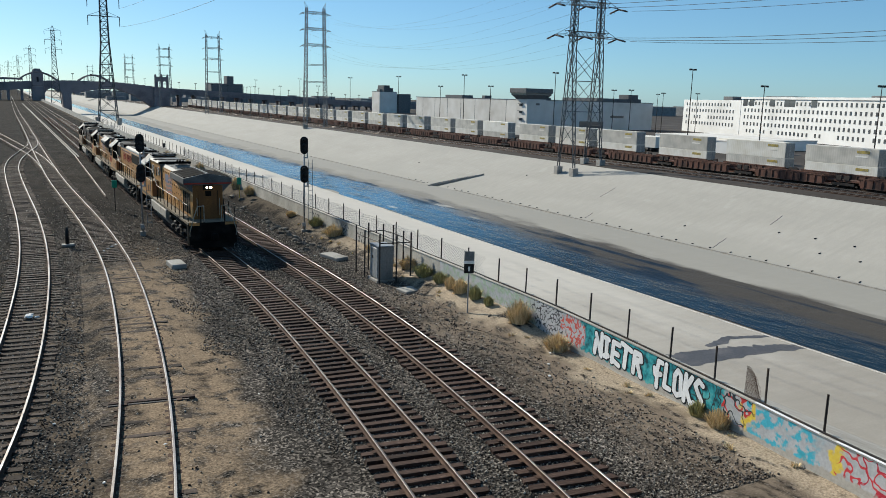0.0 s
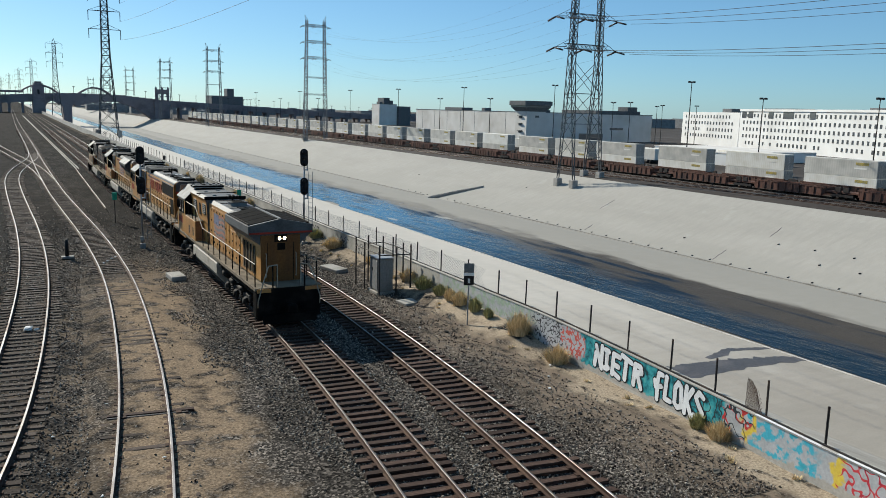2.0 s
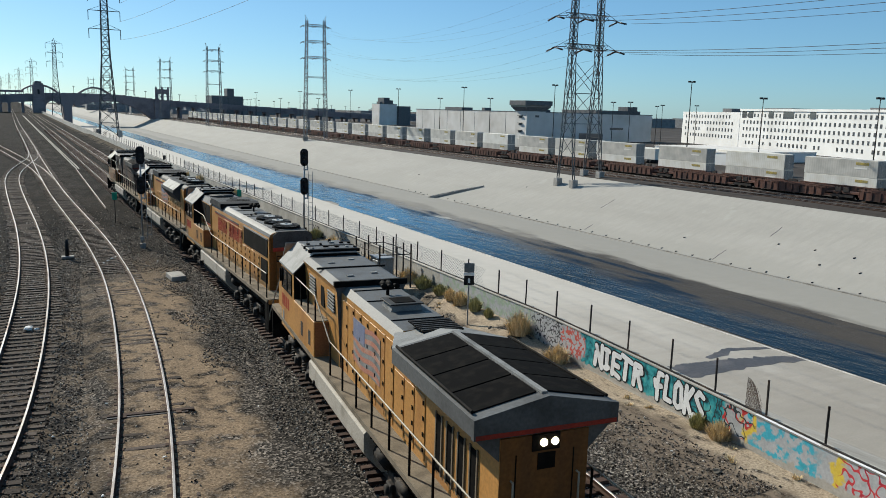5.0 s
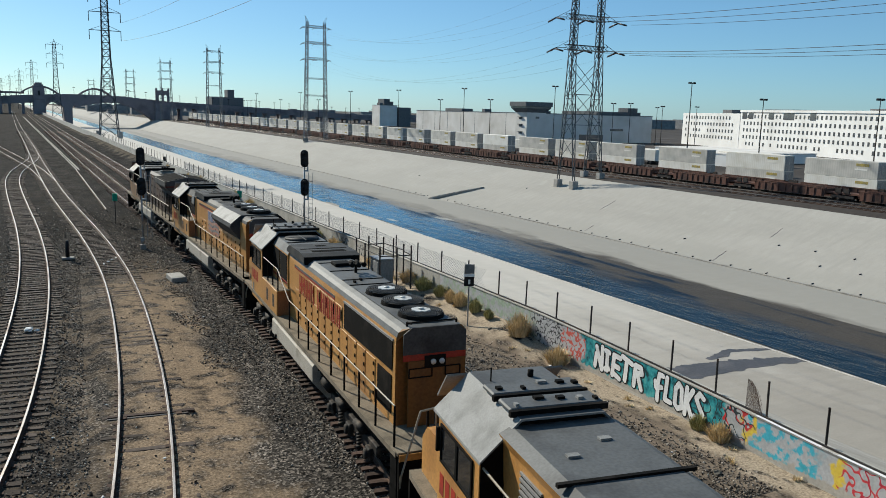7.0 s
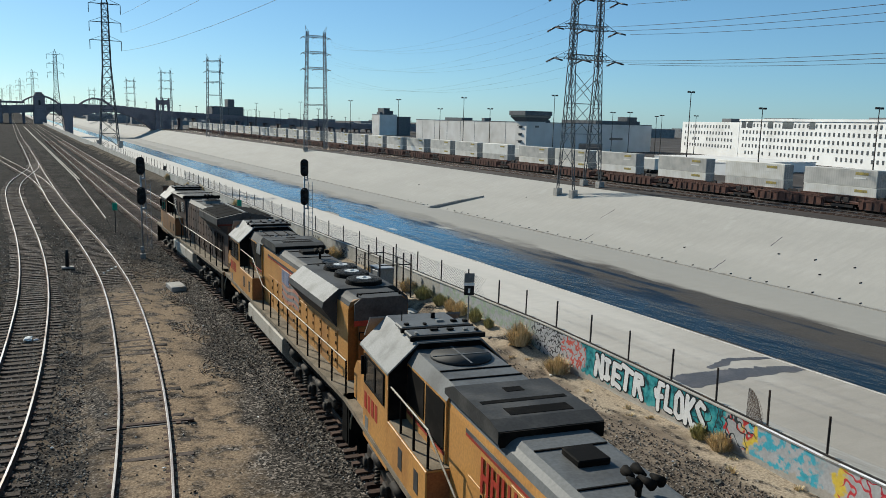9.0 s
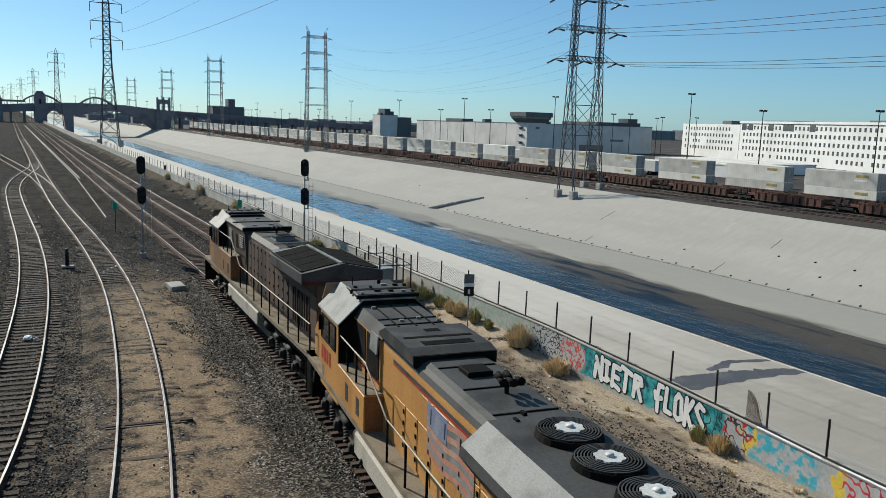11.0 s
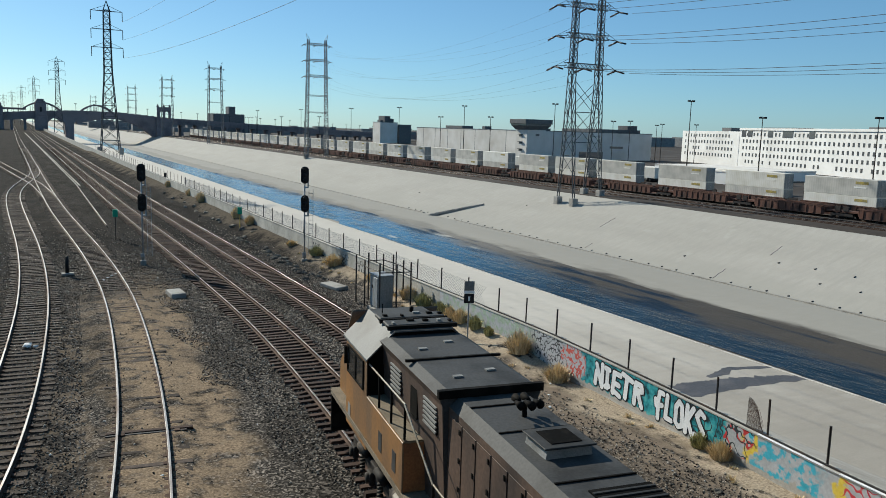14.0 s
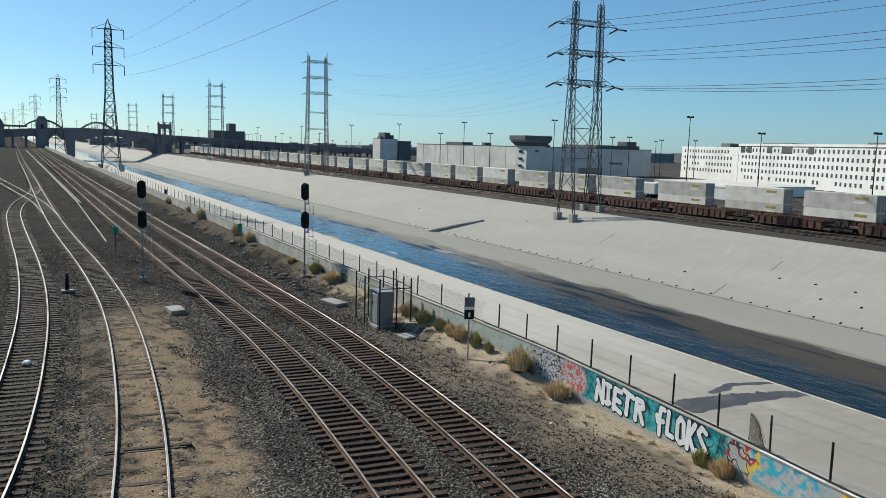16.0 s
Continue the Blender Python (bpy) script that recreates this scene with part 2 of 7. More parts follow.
def channel_material():
    m, n, l, b = node_mat("river_channel_concrete", 0.85)
    pos = n.new("ShaderNodeNewGeometry").outputs["Position"]
    sep = n.new("ShaderNodeSeparateXYZ")
    l.new(pos, sep.inputs[0])
    x, y, z = sep.outputs
    w0 = noise_tex(n, l, 0.035, 4.0, pos)
    w1 = noise_tex(n, l, 0.22, 6.0, pos, (1.0, 0.25, 1.0))
    w2 = noise_tex(n, l, 1.1, 5.0, pos, (0.5, 1.2, 0.5))
    fine = noise_tex(n, l, 6.0, 4.0, pos)
    col = ramp(n, l, w1, ((0.25, (0.32, 0.295, 0.26)), (0.5, (0.385, 0.357, 0.318)), (0.75, (0.43, 0.4, 0.36))))
    col = mixc(n, l, 0.3, col, ramp(n, l, w2, ((0.3, 0.35), (0.7, 0.65))), 'OVERLAY')
    col = mixc(n, l, 0.25, col, ramp(n, l, fine, ((0.3, 0.35), (0.7, 0.65))), 'OVERLAY')
    # stains that run down the slopes, and blotches of patched concrete
    runs = noise_tex(n, l, 0.8, 5.0, pos, (0.12, 1.3, 0.12))
    col = mixc(n, l, math_n(n, l, 'MULTIPLY', step_n(n, l, runs, 0.52, 0.72), 0.35), col, (0.27, 0.255, 0.225))
    blot = noise_tex(n, l, 0.16, 6.0, pos)
    col = mixc(n, l, math_n(n, l, 'MULTIPLY', step_n(n, l, blot, 0.55, 0.63), 0.25), col, (0.3, 0.285, 0.26))
    col = mixc(n, l, math_n(n, l, 'MULTIPLY', step_n(n, l, noise_tex(n, l, 0.35, 4.0, pos), 0.64, 0.7), 0.4), col, (0.5, 0.48, 0.44))
    # the slab between the bank and the stream: darker nearby, paler farther on
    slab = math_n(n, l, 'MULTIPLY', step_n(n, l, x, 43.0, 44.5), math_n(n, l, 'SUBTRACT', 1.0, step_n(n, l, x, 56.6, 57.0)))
    slab_near = step_n(n, l, math_n(n, l, 'ADD', y, math_n(n, l, 'MULTIPLY', w1, 30.0)), 100.0, 45.0)
    col = mixc(n, l, math_n(n, l, 'MULTIPLY', slab, math_n(n, l, 'MULTIPLY', slab_near, 0.6)), col, (0.24, 0.218, 0.19))
    bare = math_n(n, l, 'MULTIPLY', slab, math_n(n, l, 'SUBTRACT', 1.0, slab_near))
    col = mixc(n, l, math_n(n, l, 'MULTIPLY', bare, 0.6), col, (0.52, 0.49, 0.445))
    # dirty run-off below the middle of the far slope
    zz = math_n(n, l, 'ADD', z, math_n(n, l, 'MULTIPLY', math_n(n, l, 'SUBTRACT', w1, 0.5), 4.0))
    low = math_n(n, l, 'MULTIPLY', math_n(n, l, 'SUBTRACT', 1.0, step_n(n, l, zz, -9.5, -6.5)), step_n(n, l, x, 66.0, 72.0))
    col = mixc(n, l, math_n(n, l, 'MULTIPLY', low, 0.6), col, (0.3, 0.285, 0.25))
    # the far bank is toned a greyer concrete
    col = mixc(n, l, math_n(n, l, 'MULTIPLY', step_n(n, l, x, 72.0, 84.0), 0.6), col, (0.295, 0.287, 0.265))
    bed = math_n(n, l, 'MULTIPLY', step_n(n, l, x, 66.0, 69.0), math_n(n, l, 'SUBTRACT', 1.0, step_n(n, l, x, TOE_X - 0.6, TOE_X)))
    col = mixc(n, l, math_n(n, l, 'MULTIPLY', bed, 0.5), col, (0.24, 0.23, 0.208))
    # silt and wet concrete beside the low-flow stream
    up = math_n(n, l, 'MULTIPLY', step_n(n, l, y, 80.0, 160.0), 2.0)
    st = noise_tex(n, l, 0.6, 5.0, pos, (0.5, 0.2, 1.0))
    u = math_n(n, l, 'SUBTRACT', math_n(n, l, 'ADD', x, math_n(n, l, 'MULTIPLY', math_n(n, l, 'SUBTRACT', w1, 0.5), 7.0)), up)
    u = math_n(n, l, 'ADD', u, math_n(n, l, 'MULTIPLY', math_n(n, l, 'SUBTRACT', st, 0.5), 9.0))
    wet = math_n(n, l, 'MULTIPLY', math_n(n, l, 'SUBTRACT', 1.0, step_n(n, l, u, 69.5, 73.5)), step_n(n, l, x, 56.7, 57.1))
    # upstream the bank has dried to pale silt
    wet = math_n(n, l, 'MULTIPLY', wet, math_n(n, l, 'SUBTRACT', 1.0, math_n(n, l, 'MULTIPLY', step_n(n, l, y, 90.0, 150.0), 0.65)))
    col = mixc(n, l, wet, col, mixc(n, l, w2, (0.03, 0.025, 0.021), (0.095, 0.078, 0.062)))
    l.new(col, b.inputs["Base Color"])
    l.new(math_n(n, l, 'SUBTRACT', 0.88, math_n(n, l, 'MULTIPLY', wet, 0.3)), b.inputs["Roughness"])
    bump(n, l, b, w2, 0.25, 0.05)
    return m


def water_material():
    m, n, l, b = node_mat("shallow_river_water", 0.07)
    pos = n.new("ShaderNodeNewGeometry").outputs["Position"]
    w = noise_tex(n, l, 0.9, 5.0, pos, (1.0, 0.35, 1.0))
    w2 = noise_tex(n, l, 0.12, 4.0, pos, (1.0, 0.3, 1.0))
    st = noise_tex(n, l, 0.6, 5.0, pos, (0.5, 0.2, 1.0))
    sep = n.new("ShaderNodeSeparateXYZ")
    l.new(pos, sep.inputs[0])
    # silt shows through where the sheet of water thins out over the bed
    up = math_n(n, l, 'MULTIPLY', step_n(n, l, sep.outputs[1], 70.0, 140.0), 4.5)
    u = math_n(n, l, 'ADD', math_n(n, l, 'SUBTRACT', sep.outputs[0], up), math_n(n, l, 'MULTIPLY', math_n(n, l, 'SUBTRACT', st, 0.5), 9.0))
    thin = step_n(n, l, u, 60.0, 66.5)
    water_tone = mixc(n, l, w2, (0.006, 0.013, 0.021), (0.012, 0.026, 0.042))
    # bluer upstream: the reflected sky is put into the base colour
    upriver = step_n(n, l, sep.outputs[1], 75.0, 140.0)
    water_tone = mixc(n, l, upriver, water_tone, mixc(n, l, w2, (0.012, 0.075, 0.15), (0.024, 0.13, 0.24)))
    silt = mixc(n, l, upriver, (0.07, 0.06, 0.05), (0.24, 0.21, 0.17))
    wcol = mixc(n, l, math_n(n, l, 'MULTIPLY', thin, 0.9), water_tone, silt)
    # dark ripple tones put into the colour, and pale streaks upstream
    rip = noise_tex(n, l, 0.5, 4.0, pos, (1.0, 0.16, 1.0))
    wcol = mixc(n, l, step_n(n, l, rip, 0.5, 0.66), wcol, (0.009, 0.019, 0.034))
    pale_streak = math_n(n, l, 'MULTIPLY', step_n(n, l, noise_tex(n, l, 0.3, 3.0, pos, (1.0, 0.22, 1.0)), 0.66, 0.71), upriver)
    wcol = mixc(n, l, pale_streak, wcol, (0.36, 0.34, 0.3))
    l.new(wcol, b.inputs["Base Color"])
    l.new(math_n(n, l, 'ADD', 0.07, math_n(n, l, 'MULTIPLY', thin, 0.4)), b.inputs["Roughness"])
    b.inputs["IOR"].default_value = 1.33
    l.new(math_n(n, l, 'ADD', 0.06, math_n(n, l, 'MULTIPLY', upriver, 0.05)), b.inputs["Specular IOR Level"])
    bump(n, l, b, mixc(n, l, 0.4, w, st), 1.0, 0.27)
    return m


GROUND = ground_material()
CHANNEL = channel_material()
WATER = water_material()
CONC_LIP = worn("worn_concrete_lip", (0.55, 0.53, 0.5), (0.4, 0.38, 0.36), 0.85, 0, 0.6, 8)
FAR_GROUND = worn("far_ballast_and_asphalt", (0.045, 0.038, 0.034), (0.075, 0.066, 0.06), 0.95, 0, 0.05, 1.2, kind="geo")


def grid_mesh(name, xs, ys, zf, mat):
    X, Y = np.meshgrid(xs, ys)
    verts = [(x, y, zf(x, y)) for x, y in zip(X.ravel(), Y.ravel())]
    nx = len(xs)
    faces = [(j * nx + i, j * nx + i + 1, (j + 1) * nx + i + 1, (j + 1) * nx + i) for j in range(len(ys) - 1) for i in range(nx - 1)]
    return new(name, mesh_from(name, verts, faces, mat, True))


def berm(x, y):
    """Sand banked up against the flood wall."""
    return (0.62 * sm((y - 25.5) / 5) + 0.05 * noise.noise((x, y * 0.6, 8))) * sm((x - 18.0) / 1.9)


def ground_z(x, y):
    if x < -40 or y < -30 or y > 260:
        return GROUND_Z
    d = min(abs(x - main_x(y)), abs(x - second_x(y)))
    own = 0.0
    z = GROUND_Z - 0.02 + 0.07 * (1 - sm((d - 1.3) / 0.8)) + 0.045 * noise.noise((x * 0.35, y * 0.35, 0)) + 0.02 * noise.noise((x * 1.7, y * 1.7, 3))
    if y > 0:
        dd = min(abs(x - yard_x(y)), abs(x - left_x(min(y, 172))))
        z += 0.085 * (1 - sm((dd - 1.3) / 0.6))
        own = (0.055 + 0.03 * noise.noise((x * 0.9, y * 0.9, 11))) * (1 - sm((abs(x - yard_x(y)) - 1.2) / 0.6)) * (1 - sm((y - 42) / 16))
    return min(z + own, -0.176 if own > 0.004 else (-0.197 if x < 7.5 else -0.215)) + (berm(x, y) if x > 18 else 0.0)


def rng(a, b, s):
    return list(np.arange(a, b, s))


ground = grid_mesh("ground", [-3500, -800, -200, -80, -40] + rng(-30, -6, 2) + rng(-6, 20, 0.4) + [20.15], [-400, -100, -40] + rng(-30, 10, 4) + rng(10, 70, 0.4) + rng(70, 120, 1.0) + rng(120, 260, 5) + [280, 320, 400, 500, 700, 1000, 1600, 3800], ground_z, GROUND)
tagged(ground, "dark railway ballast with sandy dirt patches beside the rails", "ground", kind="structure")

cx = [20.0, 26, 32, 38, 44, 52, 57, 62, 68, 74, 79, TOE_X, 88, 93, 98, BANK_X, BANK_X + 0.6]


def channel_z(x, y):
    if x < 44:
        return BED_Z + (44 - x) / 24 * 9.2
    if x <= TOE_X:
        return BED_Z
    return BED_Z + (min(x, BANK_X) - TOE_X) / (BANK_X - TOE_X) * (FAR_Z - BED_Z)


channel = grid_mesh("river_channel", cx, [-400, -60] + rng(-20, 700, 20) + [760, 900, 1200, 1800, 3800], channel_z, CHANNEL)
for p in channel.data.polygons:
    p.use_smooth = False
tagged(channel, "pale stained concrete flood channel with sloping banks", "river channel", kind="structure")

far_ground = grid_mesh("far_ground", [BANK_X + 0.6, 104.5, 130, 200, 400, 900, 4200], [-400, 0, 100, 200, 400, 800, 1600, 3800], lambda x, y: FAR_Z if x < 104 else FAR_Z + 0.25, FAR_GROUND)
tagged(far_ground, "dark ballast and worn asphalt of the far rail yard", "ground", kind="structure")


def stream():
    ys = rng(-40, 60, 4) + rng(60, 330, 2.5) + rng(330, 800, 12) + [900, 1200, 2000, 3800]
    verts, faces = [], []
    for i, y in enumerate(ys):
        near = 56.9 + 0.5 * noise.noise((0, y * 0.05, 1)) + (1.1 if 150 < y < 158 else 0)
        wide = 14.2 - 5.0 * sm((y - 230) / 150)
        far = near + wide + 1.3 * noise.noise((4, y * 0.09, 2)) + 0.8 * noise.noise((4, y * 0.4, 7))
        verts += [(near, y, BED_Z + 0.04), ((near + far) / 2, y, BED_Z + 0.04), (far, y, BED_Z + 0.04)]
        if i:
            k = 3 * i
            faces += [(k - 3, k - 2, k + 1, k), (k - 2, k - 1, k + 2, k + 1)]
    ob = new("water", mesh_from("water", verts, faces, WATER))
    tagged(ob, "shallow blue rippled river stream on the concrete bed", "water", kind="structure")


stream()


def stream_kerb():
    """A raised pale lip along the slab where it drops to the stream."""
    bm = BM()
    for i in range(30):
        y = -20 + i * 12.0
        if not 144 < y < 158:
            box(bm, 56.46, 56.62, y + 0.02, y + 11.98, BED_Z - 0.1, BED_Z + 0.07, 0.02)
    part("kerb", bm, CONC_LIP, channel, "pale worn lip of the slab")


stream_kerb()


# ---- flood wall ----
def flood_wall():
    m, n, l, b = node_mat("painted_flood_wall", 0.85)
    pos = n.new("ShaderNodeNewGeometry").outputs["Position"]
    w = noise_tex(n, l, 0.6, 5.0, pos)
    f = noise_tex(n, l, 7.0, 4.0, pos)
    col = ramp(n, l, w, ((0.3, (0.3, 0.29, 0.26)), (0.7, (0.47, 0.45, 0.41))))
    col = mixc(n, l, 0.3, col, ramp(n, l, f, ((0.3, 0.3), (0.7, 0.7))), 'OVERLAY')
    l.new(col, b.inputs["Base Color"])
    bump(n, l, b, f, 0.2, 0.02)
    ys = rng(-40, 60, 2) + rng(60, 300, 10) + [400, 690]
    verts, faces = [], []
    for i, y in enumerate(ys):
        x, t = wall_at(y), wall_top(y)
        verts += [(x, y, -0.6), (x, y, t - 0.05), (x - 0.03, y, t - 0.05), (x - 0.03, y, t), (x + 0.33, y, t), (x + 0.33, y, -1.2)]
        if i:
            a, c = 6 * (i - 1), 6 * i
            faces += [(a + k, a + k + 1, c + k + 1, c + k) for k in range(5)]
    ob = new("flood_wall", mesh_from("flood_wall", verts, faces, m))
    return tagged(ob, "low concrete flood wall with graffiti along the tracks", "wall", kind="structure")


wall = flood_wall()


# ---- railway tracks ----
RAIL = [(-0.07, -0.17), (-0.07, -0.155), (-0.012, -0.13), (-0.012, -0.045), (-0.036, -0.035), (-0.036, -0.006), (-0.028, 0.0), (0.028, 0.0), (0.036, -0.006), (0.036, -0.035), (0.012, -0.045), (0.012, -0.13), (0.07, -0.155), (0.07, -0.17)]


def path_points(fx, y0, y1, near=1.0, zf=0.0):
    ys = []
    y = y0
    while y < y1:
        ys.append(y)
        y += near if y < 160 else 8.0
    ys.append(y1)
    out = []
    for y in ys:
        s = (fx(min(y + 0.2, y1)) - fx(max(y - 0.2, y0))) / (min(y + 0.2, y1) - max(y - 0.2, y0))
        k = math.hypot(1, s)
        out.append((Vector((fx(y), y, zf)), Vector((1 / k, -s / k, 0))))
    return out


def rail_mesh(pts, off, mats):
    n = len(RAIL)
    verts, faces, idx = [], [], []
    for i, (c, r) in enumerate(pts):
        verts += [tuple(c + r * (off + u) + Vector((0, 0, v))) for u, v in RAIL]
        if i:
            for k in range(n):
                faces.append(((i - 1) * n + k, (i - 1) * n + (k + 1) % n, i * n + (k + 1) % n, i * n + k))
                idx.append(1 if 5 <= k <= 7 else 0)
    me = mesh_from("rail", verts, faces, mats)
    me.polygons.foreach_set("material_index", idx)
    me.validate()
    bm = bmesh.new()
    bm.from_mesh(me)
    bmesh.ops.recalc_face_normals(bm, faces=bm.faces)
    bm.to_mesh(me)
    bm.free()
    return me


def tie_meshes(mat):
    out = []
    for k in range(4):
        bm = BM()
        box(bm, -1.3, 1.3, -0.115, 0.115, -0.18, 0)
        for v in bm.verts:
            v.co += Vector((random.uniform(-.06, .06), random.uniform(-.015, .015), random.uniform(-.012, .006)))
        me = bpy.data.meshes.new("tie")
        bm.to_mesh(me)
        bm.free()
        me.materials.append(mat)
        out.append(me)
    return out


def plate_verts(c, r, off, verts, faces):
    f = Vector((-r.y, r.x, 0))
    k = len(verts)
    p = c + r * off
    for dz in (0.0, 0.02):
        for a, b_ in ((-.18, -.09), (.18, -.09), (.18, .09), (-.18, .09)):
            verts.append(tuple(p + r * a + f * b_ + Vector((0, 0, -0.172 + dz))))
    faces += [(k + 4, k + 5, k + 6, k + 7)] + [(k + i, k + (i + 1) % 4, k + 4 + (i + 1) % 4, k + 4 + i) for i in range(4)]


def track(name, fx, y0, y1, tie_y0, tie_y1, label, tie_mat, zf=0.0, spacing=0.53, far_end=300, heads=(STEEL_RAIL, STEEL_RAIL)):
    t = thing(name, label, "railway track", kind="structure", group="railway tracks")
    pts = path_points(fx, y0, y1, 1.0, zf)
    for off, head in zip((-0.755, 0.755), heads):
        ob = new("rail", rail_mesh(pts, off, [RUST_RAIL, head]))
        ob.parent = t
        ob["label"] = "worn steel rail with a polished head"
    ties = tie_meshes(tie_mat)
    verts, faces, pv, pf = [], [], [], []
    y = y0
    while y < min(y1, far_end):
        s = (fx(min(y + 0.3, y1)) - fx(max(y - 0.3, y0))) / (min(y + 0.3, y1) - max(y - 0.3, y0))
        a = -math.atan(s) + random.gauss(0, 0.012)
        m = Matrix.LocRotScale((fx(y) + random.gauss(0, 0.04), y + random.gauss(0, 0.02), zf - 0.172 + random.gauss(0, 0.008)), Euler((0, random.gauss(0, 0.006), a)), None)
        me = random.choice(ties)
        if tie_y0 <= y <= tie_y1:
            share("tie", me, t, m)
            r = Vector((math.cos(a), math.sin(a), 0))
            if y < 60:
                for off in (-0.755, 0.755):
                    plate_verts(Vector((fx(y), y, zf)), r, off, pv, pf)
        else:
            k = len(verts)
            verts += [tuple(m @ v.co) for v in me.vertices]
            faces += [tuple(k + i for i in p.vertices) for p in me.polygons]
        y += spacing / math.hypot(1, s)
    if verts:
        ob = new("distant_ties", mesh_from("distant_ties", verts, faces, tie_mat))
        ob.parent = t
        tagged(ob, kind="stuff")
    if pv:
        ob = new("tie_plates", mesh_from("tie_plates", pv, pf, RUST_RAIL))
        ob.parent = t
        tagged(ob, "rusty steel tie plates", kind="stuff")
    return t
track("track_main", main_x, -110, 900, 12, 110, "straight main track with dark wooden ties and rusty rails", TIE_WOOD, spacing=0.5, heads=(DULL_RAIL, DULL_RAIL))
# right rail in brighter steel: its sun glint is put into the colour
track("track_second", second_x, -60, 900, 12, 110, "second main track with dark wooden ties and a shining rail", TIE_WOOD, spacing=0.5, heads=(DULL_RAIL, STEEL_RAIL))
track("track_yard", yard_x, -40, 900, 14, 100, "curving yard track with greyed ties half buried in dirt", TIE_OLD, zf=-0.02, spacing=0.56)
track("track_left", left_x, -40, 172, 14, 120, "curving yard track with worn ties and shining rails", TIE_OLD, zf=-0.02, spacing=0.56)
track("track_branch", third_x, 112, 900, 400, 401, "distant branch track curving away", TIE_OLD, zf=-0.03, spacing=0.7)
# ---- the train ----
L_YEL = worn("armour_yellow_paint", (0.43, 0.212, 0.06), (0.32, 0.148, 0.045), 0.5, 0, 0.9, 14, stretch=(1, 1, 0.35))
L_YEL_DIRTY = worn("grimy_yellow_paint", (0.28, 0.135, 0.045), (0.15, 0.09, 0.05), 0.6, 0, 0.8, 12, 0.35, 0.65, stretch=(1, 1, 0.3))
# darker copy of the yellow for hood ends: their shade is in the paint
L_YEL_SHADE = worn("shaded_yellow_paint", (0.2, 0.085, 0.024), (0.1, 0.048, 0.022), 0.6, 0, 0.9, 12, 0.35, 0.7, stretch=(1, 1, 0.3))
L_SOOT = worn("sooted_hood_paint", (0.1, 0.066, 0.05), (0.05, 0.038, 0.033), 0.65, 0, 0.8, 12, 0.35, 0.65, stretch=(1, 1, 0.25))
for paint in (L_YEL, L_YEL_DIRTY):
    bs = paint.node_tree.nodes["Principled BSDF"]
    bs.inputs["Specular IOR Level"].default_value, bs.inputs["Roughness"].default_value = 0.5, 0.42
L_GREY = worn("harbour_grey_roof", (0.092, 0.095, 0.096), (0.05, 0.05, 0.05), 0.6, 0.0, 0.8, 16)
L_GREY.node_tree.nodes["Principled BSDF"].inputs["Specular IOR Level"].default_value = 0.28
L_DARK = worn("sooty_roof_grey", (0.055, 0.055, 0.055), (0.028, 0.028, 0.028), 0.65, 0.0, 0.9, 16)
L_PALE = worn("pale_grey_paint", (0.215, 0.215, 0.21), (0.13, 0.13, 0.125), 0.65, 0, 1.4, 30, bmp=0.04)
L_DECK = worn("dusty_walkway", (0.18, 0.148, 0.108), (0.11, 0.09, 0.065), 0.85, 0, 1.5, 25)
L_RED = worn("signal_red_paint", (0.3, 0.035, 0.022), (0.2, 0.035, 0.025), 0.5, 0, 2.0, 20)
L_FADED = worn("faded_red_paint", (0.38, 0.17, 0.12), (0.4, 0.26, 0.2), 0.55, 0, 2.0, 20)
L_TANK = worn("dusty_tank_paint", (0.37, 0.335, 0.285), (0.26, 0.23, 0.19), 0.7, 0, 1.2, 20)
L_BLUE = worn("faded_blue_paint", (0.16, 0.18, 0.26), (0.25, 0.25, 0.28), 0.5, 0, 2.0, 20)
L_BLACK = worn("oily_black_paint", (0.006, 0.0056, 0.0052), (0.017, 0.0145, 0.0125), 0.75, 0.0, 1.6, 25)
L_UNDER = worn("truck_frame_grime", (0.02, 0.017, 0.015), (0.085, 0.07, 0.057), 0.75, 0.1, 3.5, 25, 0.5, 0.72)
L_SCREEN = worn("black_wire_screen", (0.006, 0.006, 0.006), (0.012, 0.011, 0.01), 0.9, 0, 4.0, 60)
L_SCREEN.node_tree.nodes["Principled BSDF"].inputs["Specular IOR Level"].default_value = 0.03
L_HATCH = worn("burnt_black_roof_paint", (0.03, 0.03, 0.03), (0.06, 0.058, 0.055), 0.65, 0, 1.2, 16)
L_OLDRED = worn("sooted_red_paint", (0.1, 0.022, 0.016), (0.06, 0.02, 0.016), 0.65, 0, 2.0, 20)
L_RAILING = worn("handrail_paint", (0.3, 0.28, 0.23), (0.2, 0.16, 0.11), 0.5, 0, 3.0, 30)
L_HUB = worn("fan_hub_aluminium", (0.5, 0.5, 0.49), (0.36, 0.35, 0.33), 0.5, 0.1, 2.0, 20)
L_GLASS, gn, gl, gb = node_mat("cab_glass", 0.05)
gb.inputs["Base Color"].default_value = (0.01, 0.012, 0.014, 1)
LAMP_ON = glow("lit_headlight", (1.0, 0.8, 0.5), 9.0)
LAMP_OFF, gn, gl, gb = node_mat("unlit_headlight_glass", 0.12)
gb.inputs["Base Color"].default_value = (0.5, 0.5, 0.48, 1)
L_BLACK.node_tree.nodes["Principled BSDF"].inputs["Specular IOR Level"].default_value = 0.05
DECK_Z = 1.75
WHEELS = []


